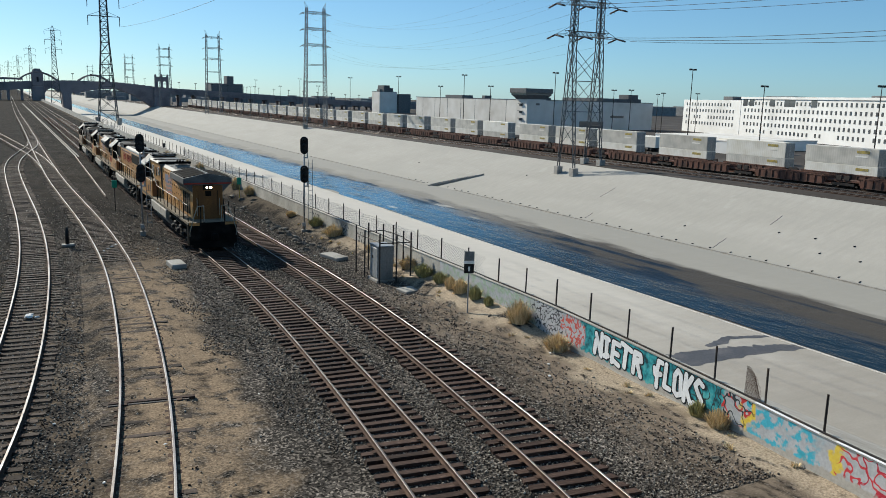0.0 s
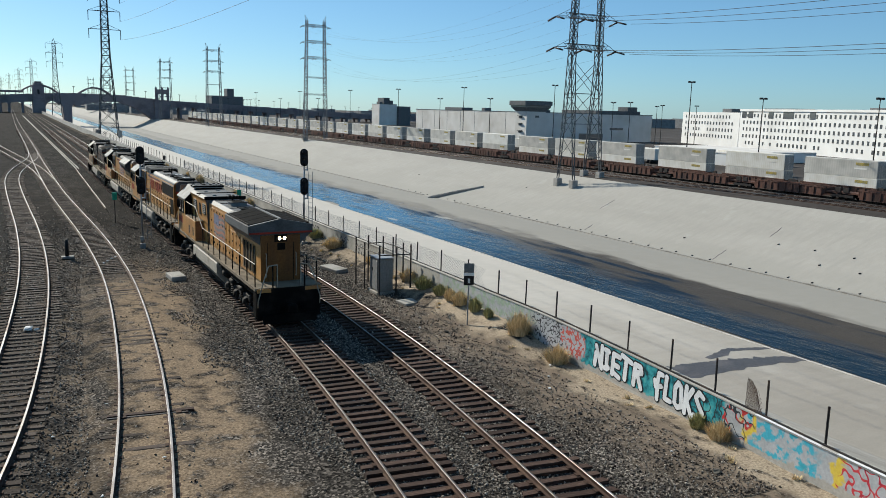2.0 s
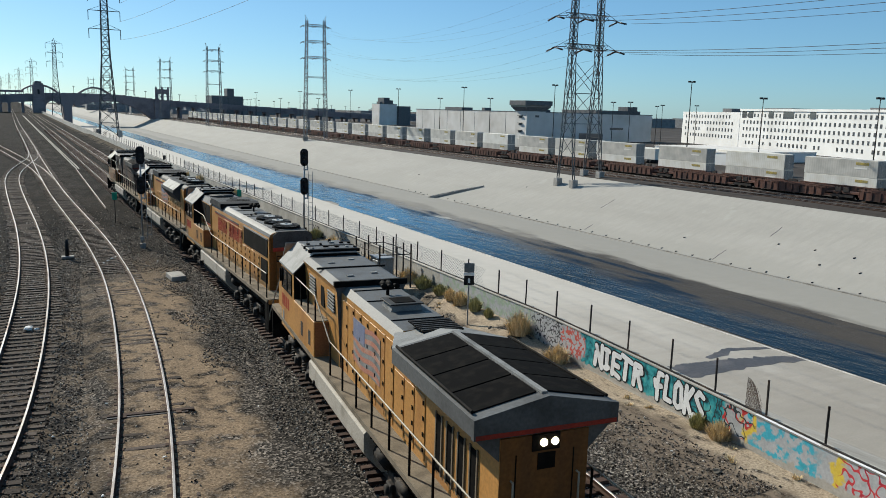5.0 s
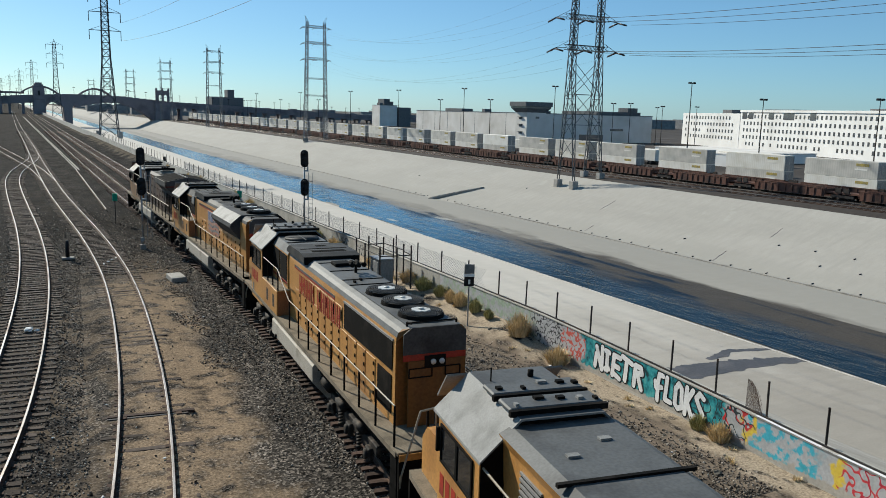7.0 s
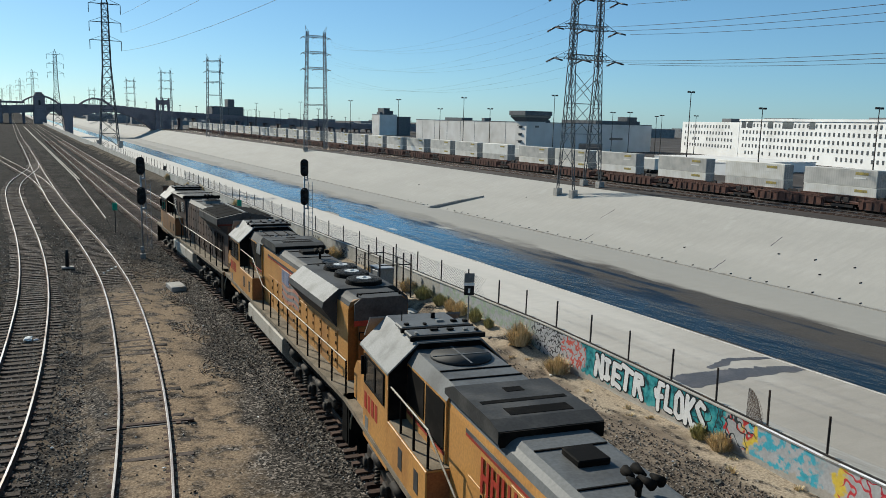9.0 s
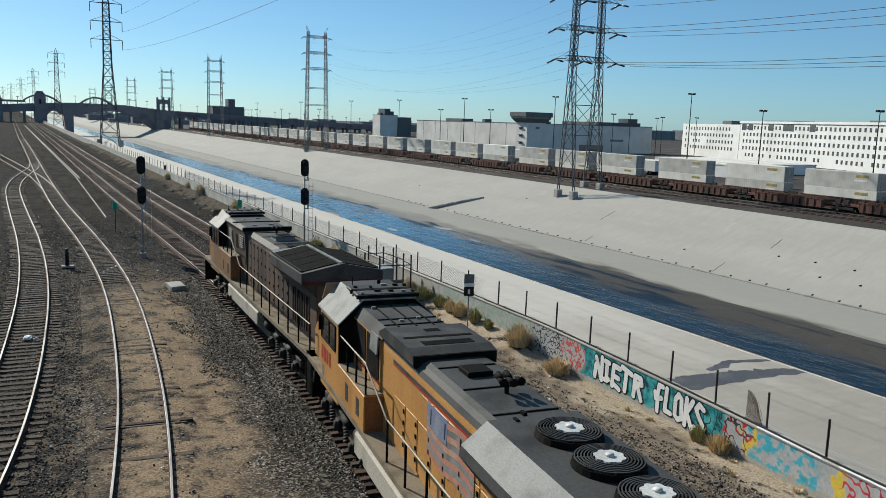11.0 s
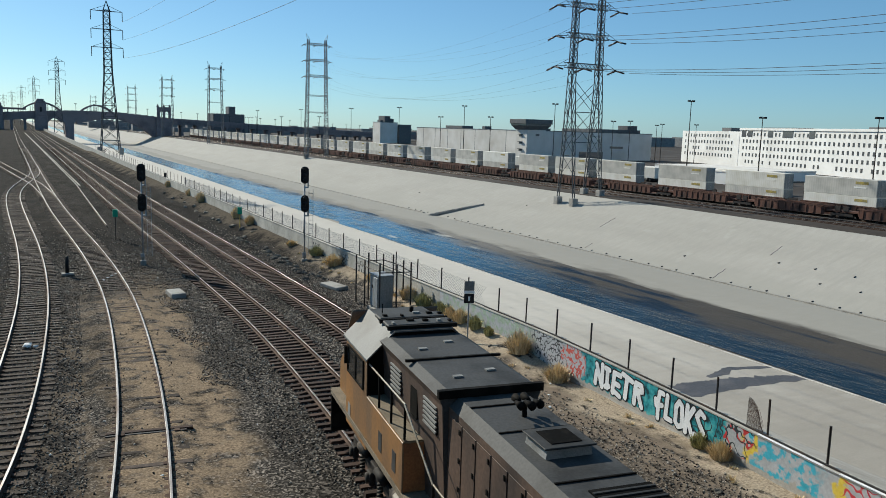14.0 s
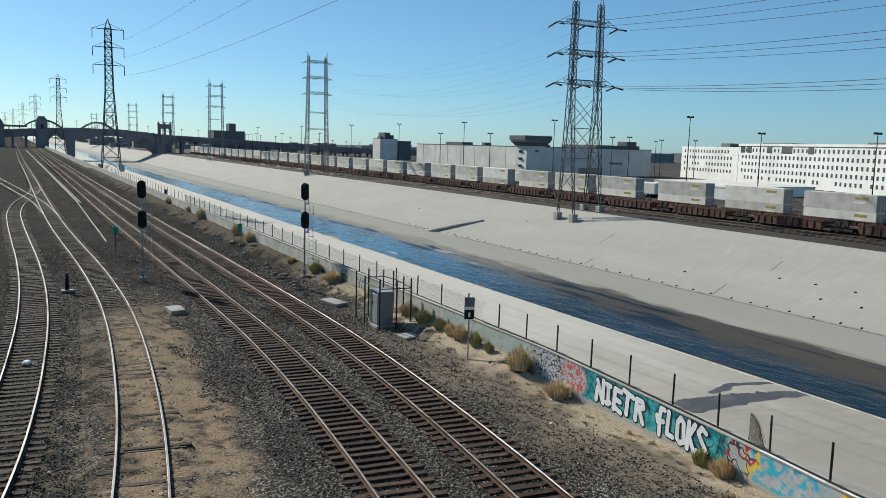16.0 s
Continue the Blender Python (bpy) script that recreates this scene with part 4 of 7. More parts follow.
    for s in (-1, 1):
        hood_doors(l, s * 0.953, 6.1, 11.2, 1.85, 4.05, 7)
    hatch = P("roof_hatch", l, L_SCREEN, (-0.5, 0.6, 5.3, 6.4, 4.5, 4.53))
    for k in range(6):
        P("hatch_bar", hatch, L_HATCH, (-0.5, 0.6, 5.38 + k * 0.17, 5.43 + k * 0.17, 4.531, 4.55))
    bm = BM()
    prism(bm, [(-0.46, 4.36), (0.46, 4.36), (0.42, 4.56), (-0.42, 4.56)], 7.9, 8.7)
    stack = part("exhaust_outlet", bm, L_PALE, l, "raised exhaust stack housing")
    P("stack_lid", stack, L_HATCH, (-0.5, 0.5, 7.84, 8.76, 4.562, 4.6), bevel=0.01)
    P("stack_mouth", stack, L_SCREEN, (-0.3, 0.3, 8.0, 8.6, 4.602, 4.615))
    horn(l, 9.9, 4.38)
    roof_seams(l, (7.0, 9.2, 10.6), 0.75, 4.382)
    # auxiliary section with a wider roof
    bm = BM()
    prism(bm, [(-0.98, DECK_Z), (0.98, DECK_Z), (1.1, 4.2), (1.18, 4.4), (0.95, 4.52), (-0.95, 4.52), (-1.18, 4.4), (-1.1, 4.2)], 11.3, 15.9)
    aux = part("blower_housing", bm, [hoodm, roofm], l, "blower housing behind the cab")
    for f in aux.data.polygons:
        if f.normal.z > 0.2 or f.normal.y < -0.5:
            f.material_index = 1
    P("housing_lip", aux, L_BLACK, (-1.2, 1.2, 11.24, 11.36, 4.38, 4.56))
    P("housing_seam", aux, L_BLACK, (-1.2, 1.2, 13.55, 13.63, 4.5, 4.56))
    for s in (-1, 1):
        for y0 in (11.6, 14.2):
            louvres(l, s * 1.08, y0, y0 + 0.9, 3.45, 4.1, 6)
        P("side_hatch", l, L_BLACK, tuple(sorted((s * 1.06, s * 1.09))) + (13.0, 13.5, 3.3, 4.0))
    for x, y in ((-0.55, 12.1), (0.35, 12.4), (-0.6, 14.4), (0.25, 14.9)):
        P("roof_fitting", aux, L_PALE, (x, x + 0.22, y, y + 0.13, 4.523, 4.56))
    loco_cab(l, 15.9, 18.2, 20.2, yel, roofm, pale)
    side_cabinets(l, yel, 12.6, 15.85, 2.95)
    for s in (-1, 1):
        handrail(l, s, -0.9, 10.7)
    lamps(l, -0.02, 3.8, lit)
    P("class_door", l, L_BLACK, (-0.16, 0.22, -0.034, -0.021, 3.25, 3.58))
    if with_flag:
        flag(l, 7.2, 9.8, 2.5, 3.8)
    return l


def emd_loco(label, yel, roofm, flared, pale, lettered):
    l = loco_base(label, yel, L_TANK)
    DOOR_PAINT[0] = yel
    z1 = 4.42
    # long hood with rounded shoulders and end
    bm = BM()
    prism(bm, [(-1.0, DECK_Z), (1.0, DECK_Z), (1.0, 4.02), (0.985, 4.14), (0.93, 4.27), (0.83, 4.36), (0.7, z1), (-0.7, z1), (-0.83, 4.36), (-0.93, 4.27), (-0.985, 4.14), (-1.0, 4.02)], 0.12, 12.6)
    for v in bm.verts:
        if v.co.y < 0.2 and abs(v.co.x) > 0.8:
            v.co.y += 0.22
    # end faces take the darker yellow, which has their shade painted in
    hood = part("long_hood", bm, [yel, roofm, L_YEL_SHADE], l, "long engine hood")
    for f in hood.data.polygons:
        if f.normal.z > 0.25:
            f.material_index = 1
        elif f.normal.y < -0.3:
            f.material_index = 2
    bm = BM()
    prism(bm, [(-0.88, 3.72), (0.88, 3.72), (0.88, 4.26), (0.66, z1 + 0.01), (-0.66, z1 + 0.01), (-0.88, 4.26)], 0.09, 0.13)
    part("end_cap", bm, L_DARK, l, "dark band over the hood end")
    P("end_red_band", l, L_RED, (-0.88, 0.88, 0.1, 0.118, 3.55, 3.715))
    P("hood_end", l, L_YEL_SHADE, (-0.74, 0.74, 0.085, 0.119, DECK_Z + 0.02, 3.54), label="flat end of the long hood")
    for x0, x1 in ((-0.72, -0.08), (0.3, 0.72)):
        bm = BM()
        ring = [(x0, 3.1), (x1, 3.1), (x1, 3.34), (x0, 3.34), (x0, 3.1)]
        for p, q in zip(ring, ring[1:]):
            rod(bm, (p[0], 0.08, p[1]), (q[0], 0.08, q[1]), 0.02, 6)
        part("number_frame", bm, L_BLACK, l)
    lamps(l, 0.085, 3.48 if flared else 3.5, False)
    for s in (-1, 1):
        x = s * 1.003
        a, b_ = sorted((x, x + s * 0.02))
        if not flared:
            g = P("radiator_grille", l, L_BLACK, (a, b_, 0.55, 4.9, 3.2, 4.0), label="black radiator intake")
            P("lower_grille", l, L_BLACK, (a, b_, 0.6, 1.7, 2.0, 3.05))
            P("grille_frame", g, L_PALE, (a - 0.01, b_ + 0.01, 0.5, 4.95, 4.0, 4.06))
        hood_doors(l, x, 1.9 if not flared else 1.4, 11.4, 1.85, 3.1, 11)
        hood_doors(l, x, 5.1, 9.4, 3.15, 3.8, 5)
        a, b_ = sorted((x, x + s * 0.012))
        P("shoulder_band", l, roofm, (a, b_, 6.0, 11.55, 3.9, 3.98), label="grey band along the hood shoulder")
        P("red_stripe", l, L_RED, (a, b_, 6.0, 11.55, 3.84, 3.897), label="thin red stripe under the grey band")
    if flared:
        bm = BM()
        prism(bm, [(-1.0, 3.2), (1.0, 3.2), (1.5, 3.85), (1.46, 4.05), (0.95, 4.46), (-0.95, 4.46), (-1.46, 4.05), (-1.5, 3.85)], 1.5, 5.9)
        w = part("flared_radiator", bm, [L_DARK, pale], l, "flared radiator wings, sloping sides painted paler as if sunlit")
        # sunlit tone of the slopes is painted in with the paler grey
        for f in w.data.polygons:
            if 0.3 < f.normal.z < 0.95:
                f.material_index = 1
        for y in (2.2, 3.5, 4.8):
            fan(l, 0.15, y, 4.44, 0.6)
    else:
        for y in (1.25, 2.65, 4.05):
            fan(l, 0.05, y, z1 - 0.02, 0.62)
        P("fan_deck", l, roofm, (-0.68, 0.68, 0.5, 4.85, z1 + 0.003, z1 + 0.02))
    bm = BM()
    for x in (-0.7, 0.7):
        rod(bm, (x, 0.35, z1 + 0.1), (x, 0.35, z1), 0.03, 6)
        rod(bm, (x, 0.35, z1 + 0.1), (x * 0.9, 0.2, z1 + 0.1), 0.03, 6)
    rod(bm, (-0.7, 0.3, z1 + 0.1), (0.7, 0.3, z1 + 0.1), 0.02, 6)
    part("lifting_rail", bm, L_BLACK, l)
    horn(l, 7.3, z1)
    roof_seams(l, (5.4, 6.2, 7.7, 9.2), 0.7, z1)
    P("exhaust_outlet", l, L_BLACK, (-0.3, 0.3, 8.4, 9.0, z1, z1 + 0.12), bevel=0.02)
    for i, y in enumerate((5.7, 6.0, 8.8)):
        P("lifting_eye", l, L_BLACK, (-0.45 + 0.3 * i, -0.38 + 0.3 * i, y, y + 0.16, z1, z1 + 0.07))
    # dynamic brake hatch: a raised dark box with sloping top
    bm = BM()
    prism_x(bm, [(9.9, 4.3), (9.9, 4.54), (10.3, 4.62), (12.2, 4.62), (12.7, 4.42), (12.7, 4.3)], -1.06, 1.06)
    dyn = part("brake_hatch", bm, L_HATCH, l, "raised dynamic brake hatch with dark slots")
    P("hatch_end", dyn, L_BLACK, (-1.04, 1.04, 9.86, 9.895, 4.25, 4.53))
    for a, b_, y0, y1 in ((-0.6, 0.7, 10.4, 10.75), (-0.9, 0.9, 11.05, 11.2), (-0.15, 0.25, 11.6, 11.85)):
        P("hatch_slot", dyn, L_SCREEN, (a, b_, y0, y1, 4.618, 4.628))
    # filter section with black screens, under a grey roof
    bm = BM()
    prism(bm, [(-1.05, DECK_Z), (1.05, DECK_Z), (1.05, 4.15), (0.85, 4.46), (-0.85, 4.46), (-1.05, 4.15)], 12.6, 15.4)
    fl = part("filter_housing", bm, [yel, roofm], l, "air filter housing behind the cab")
    for f in fl.data.polygons:
        if f.normal.z > 0.2:
            f.material_index = 1
    for s in (-1, 1):
        a, b_ = sorted((s * 1.053, s * 1.07))
        P("filter_screen", fl, L_BLACK, (a, b_, 12.7, 13.9, 3.05, 4.1), (a, b_, 14.05, 15.3, 3.2, 4.1))
        P("red_stripe", fl, L_RED, (a, b_, 12.65, 15.3, 2.95, 3.02))
    if flared:
        # long panels with raised joints and lifting eyes
        for x in (-0.5, 0.0, 0.5):
            P("roof_joint", fl, L_BLACK, (x - 0.02, x + 0.02, 12.75, 15.2, 4.462, 4.485))
        for x, y in ((-0.3, 13.3), (0.25, 13.5), (0.7, 13.1), (-0.65, 14.9)):
            P("lifting_eye", fl, L_PALE, (x, x + 0.12, y, y + 0.08, 4.462, 4.52))
        bm = BM()
        prism(bm, [(-1.13, 3.75), (-1.09, 3.75), (-1.06, 4.25), (-1.1, 4.25)], 12.7, 13.4)
        bmesh.ops.recalc_face_normals(bm, faces=bm.faces)
        part("side_deflector", bm, pale, fl, "pale side deflector panel")
    else:
        bm = BM()
        rod(bm, (0, 14.55, 4.46), (0, 14.55, 4.52), 0.72, 24)
        bw = part("blower_cover", bm, L_HATCH, fl, "round blower cover")
        P("cover_bar", bw, L_GREY, (-0.7, 0.7, 14.53, 14.57, 4.52, 4.535))
        P("cover_bar", bw, L_GREY, (-0.02, 0.02, 13.85, 15.25, 4.52, 4.532))
    roof_seams(l, (13.0, 13.6), 0.85, 4.462)
    loco_cab(l, 15.4, 17.8, 20.0, yel, roofm, pale)
    side_cabinets(l, yel, 12.4, 15.35, 2.75)
    for s in (-1, 1):
        handrail(l, s, -0.9, 10.5)
    if lettered:
        # lettering as plain red bars
        y = 10.7
        for k, w in enumerate((0.38, 0.38, 0.16, 0.38, 0.4, 0.0, 0.38, 0.38, 0.36, 0.16, 0.34, 0.16, 0.36)):
            if w > 0.2:
                P("letter_bar", l, L_RED, (-1.032, -1.024, y - 0.11, y, 3.05, 3.75), (-1.032, -1.024, y - w, y - w + 0.11, 3.05, 3.75), (-1.0315, -1.0245, y - w + 0.1, y - 0.1, 3.33 + 0.1 * (k % 3), 3.45 + 0.1 * (k % 3)))
            elif w:
                P("letter_bar", l, L_RED, (-1.032, -1.024, y - 0.11, y, 3.05, 3.75))
            y -= (w or 0.3) + 0.1
    else:
        flag(l, 6.2, 8.9, 2.6, 3.8, -1.028)
    return l


LOCOS = [
    (ge_loco("yellow diesel locomotive with grey peaked radiator roof and lit headlights", L_YEL, L_YEL, L_GREY, True, L_PALE, True), 52.6),
    (emd_loco("yellow diesel locomotive with three round roof fans", L_YEL, L_GREY, False, L_PALE, True), 75.0),
    (emd_loco("yellow diesel locomotive with flared radiators and sooty roof", L_YEL, L_DARK, True, L_PALE, False), 96.0),
    (ge_loco("grimy dark-hooded diesel locomotive at the end of the train", L_YEL_DIRTY, L_SOOT, L_DARK, False, L_GREY, False), 116.8),
]
# ---- the far bank: rail yard, container train, pylons, buildings ----
CONT_WHITE = worn("container_white_paint", (0.68, 0.65, 0.59), (0.6, 0.57, 0.51), 0.6, 0, 0.2, 0.5, bmp=0, vary=0.15)
CONT_PALE = worn("container_grey_paint", (0.5, 0.475, 0.43), (0.43, 0.405, 0.365), 0.6, 0, 0.2, 0.5, bmp=0, vary=0.15)
CONT_MARK = worn("container_yellow_mark", (0.4, 0.31, 0.08), (0.28, 0.23, 0.1), 0.6, 0, 1.0, 6)
CONT_END = worn("container_door_grey", (0.3, 0.3, 0.29), (0.2, 0.2, 0.19), 0.6, 0, 0.5, 6)
CAR_RUST = worn("well_car_rust_red", (0.12, 0.06, 0.045), (0.055, 0.035, 0.03), 0.75, 0, 0.6, 6)
BLD_WHITE = worn("bright_stucco", (0.72, 0.715, 0.7), (0.63, 0.625, 0.61), 0.8, 0, 0.06, 0.15, bmp=0)
BLD_GREY = worn("grey_wall_panels", (0.64, 0.61, 0.57), (0.56, 0.535, 0.5), 0.8, 0, 0.05, 0.15, bmp=0)
BLD_DARK = worn("dark_wall", (0.13, 0.135, 0.14), (0.09, 0.09, 0.095), 0.8, 0, 0.05, 1.0)
WIN_DARK, gn, gl, gb = node_mat("window_glass", 0.12)
gb.inputs["Base Color"].default_value = (0.09, 0.095, 0.1, 1)
HAZY = worn("hazy_distant_walls", (0.22, 0.22, 0.22), (0.14, 0.145, 0.15), 0.9, 0, 0.01, 0.3)
LATTICE = worn("weathered_lattice_steel", (0.085, 0.09, 0.095), (0.055, 0.058, 0.06), 0.7, 0.1, 0.3, 3, bmp=0)
# lighter lattice copy for far pylons: distance haze is put into its colour
LATTICE_HAZE = worn("hazed_lattice_steel", (0.19, 0.195, 0.2), (0.13, 0.135, 0.14), 0.7, 0.1, 0.3, 3, bmp=0)
INSUL = worn("brown_insulator", (0.03, 0.025, 0.025), (0.05, 0.04, 0.04), 0.3, 0, 1.0, 5, bmp=0)
FAR_RAIL_Z = -2.4

for k, x0 in enumerate((109.0, 113.6, 118.3, 124.4)):
    track("track_far", lambda y, x0=x0: x0, 20, 900, 900, 901, "far yard track on dark ballast", TIE_OLD, zf=FAR_RAIL_Z, spacing=0.8, far_end=420)


def container(label, mat, m):
    c = thing("shipping_container", label, "container", m, group="stacked containers")
    L, W, Hh = 13.7, 2.5, 2.85
    bm = BM()
    box(bm, -W / 2, W / 2, 0, L, 0, Hh, 0.04)
    part("body", bm, mat, c)
    bm = BM()
    for i in range(30):
        y = 0.3 + i * (L - 0.6) / 30
        box(bm, -W / 2 - 0.005, -W / 2 + 0.01, y, y + 0.2, 0.2, Hh - 0.2)
    part("corrugation", bm, mat, c)
    P("mark", c, CONT_MARK, (-W / 2 - 0.03, -W / 2 - 0.016, 1.6, 3.9, 2.0, 2.45))
    P("side_panel", c, CONT_WHITE, (-W / 2 - 0.03, -W / 2 - 0.016, 1.9, 4.1, 1.35, 1.6))
    P("door_leaf", c, CONT_END, (-W / 2 + 0.08, -0.03, -0.03, -0.004, 0.12, Hh - 0.12))
    P("door_leaf", c, CONT_END, (0.03, W / 2 - 0.08, -0.03, -0.004, 0.12, Hh - 0.12))
    for s in (-0.9, -0.35, 0.35, 0.9):
        bm = BM()
        rod(bm, (s, -0.05, 0.15), (s, -0.05, Hh - 0.15), 0.03, 5)
        part("lock_bar", bm, GALV, c)
    return c


def well_car(m):
    c = thing("well_car", "rust-red intermodal well car with ribbed sides", "rail car", m, group="well cars")
    P("floor", c, CAR_RUST, (-1.35, 1.35, 0.1, 13.7, 0.3, 0.36))
    for s in (-1, 1):
        a, b_ = sorted((s * 1.35, s * 1.5))
        body = P("side_plate", c, CAR_RUST, (a, b_, 0.0, 13.8, 0.35, 1.6))
        P("top_chord", body, CAR_RUST, (a - 0.06, b_ + 0.06, -0.4, 14.2, 1.6, 1.78))
        P("bottom_chord", body, CAR_RUST, (a - 0.04, b_ + 0.04, 0.0, 13.8, 0.28, 0.4))
        if s < 0:
            near = body
    for y0, y1 in ((-3.0, -0.3), (14.1, 17.1)):
        P("end_platform", c, CAR_RUST, (-1.2, 1.2, y0, y1, 0.95, 1.2))
    for y in (-0.2, 13.9):
        P("bulkhead", c, CAR_RUST, (-1.45, 1.45, y, y + 0.15, 0.6, 1.6))
    for i in range(10):
        y = 0.3 + i * 1.42
        P("side_rib", near, CAR_RUST, (-1.62, -1.503, y, y + 0.24, 0.4, 1.6))
    for y in (-2.4, 16.4):
        t = P("truck", c, DARK_STEEL, (-1.15, -0.95, y - 1.3, y + 1.3, 0.35, 0.75), (0.95, 1.15, y - 1.3, y + 1.3, 0.35, 0.75), (-1.0, 1.0, y - 0.3, y + 0.3, 0.4, 0.85))
        for d in (-0.9, 0.9):
            bm = BM()
            rod(bm, (-0.85, y + d, 0.45), (-0.7, y + d, 0.45), 0.45, 14)
            rod(bm, (0.7, y + d, 0.45), (0.85, y + d, 0.45), 0.45, 14)
            rod(bm, (-0.8, y + d, 0.45), (0.8, y + d, 0.45), 0.08, 6)
            part("wheelset", bm, DARK_STEEL, t)
        P("brake_stand", c, DARK_STEEL, (-1.3, -1.0, y - 0.5, y + 0.5, 1.2, 1.9))
    return c


def container_train():
    # near end of each stack along the far track
    ys = [46.3, 63.8, 81.1, 99.0, 117.8, 138.6, 155.6, 172.5, 192.0, 208.9, 226.0, 244.5, 261.8, 279.5, 296.6, 314.8]
    while ys[-1] < 640:
        ys.append(ys[-1] + 17.3)
    first = {}
    car = None
    for i, y in enumerate(ys):
        m = Matrix.Translation((124.4, y, FAR_RAIL_Z))
        if car is None:
            car = well_car(m)
        else:
            copy_thing(car, m)
        for lev in (0, 1):
            key = "w" if (lev == 0) != ((i * 7) % 5 == 1) else "g"
            mm = Matrix.Translation((124.4 + 0.03 * ((i * 5) % 3 - 1), y + (0.1 if lev else 0), FAR_RAIL_Z + 0.42 + lev * 2.86))
            if key not in first:
                first[key] = container("white corrugated shipping container with a yellow mark" if key == "w" else "pale grey corrugated shipping container with a yellow mark", CONT_WHITE if key == "w" else CONT_PALE, mm)
            else:
                copy_thing(first[key], mm)


container_train()


def empty_cars():
    """A string of empty well cars on the track before the stacked containers."""
    first = None
    for i in range(26):
        y = 25.2 + i * 20.25
        m = Matrix.Translation((118.3, y, FAR_RAIL_Z))
        if first is None:
            first = well_car(m)
            tagged(first, "empty rust-red well car with ribbed sides", "rail car", "well cars")
        else:
            copy_thing(first, m)


empty_cars()


def lattice_mast(bm, c0, c1, w0, w1, n, r):
    """Four corner members with crossed bracing between two centres."""
    c0, c1 = Vector(c0), Vector(c1)
    prev = None
    for i in range(n + 1):
        t = i / n
        c, w = c0.lerp(c1, t), (w0 + (w1 - w0) * t) / 2
        q = [c + Vector((a * w, b_ * w, 0)) for a, b_ in ((-1, -1), (1, -1), (1, 1), (-1, 1))]
        if prev:
            for k in range(4):
                rod(bm, prev[k], q[k], r, 4)
                rod(bm, prev[k], q[(k + 1) % 4], r * 0.6, 4)
                rod(bm, prev[(k + 1) % 4], q[k], r * 0.6, 4)
                rod(bm, q[k], q[(k + 1) % 4], r * 0.6, 4)
        prev = q


def girder(bm, p, q, h, n, r):
    p, q = Vector(p), Vector(q)
    up = Vector((0, 0, h))
    for s in (-0.5, 0.5):
        o = Vector((0, s, 0))
        rod(bm, p + o, q + o, r, 4)
        rod(bm, p + o + up, q + o + up, r, 4)
        for i in range(n):
            a, b_ = p.lerp(q, i / n), p.lerp(q, (i + 1) / n)
            rod(bm, a + o, b_ + o + up, r * 0.6, 4)
            rod(bm, a + o + up, b_ + o, r * 0.6, 4)


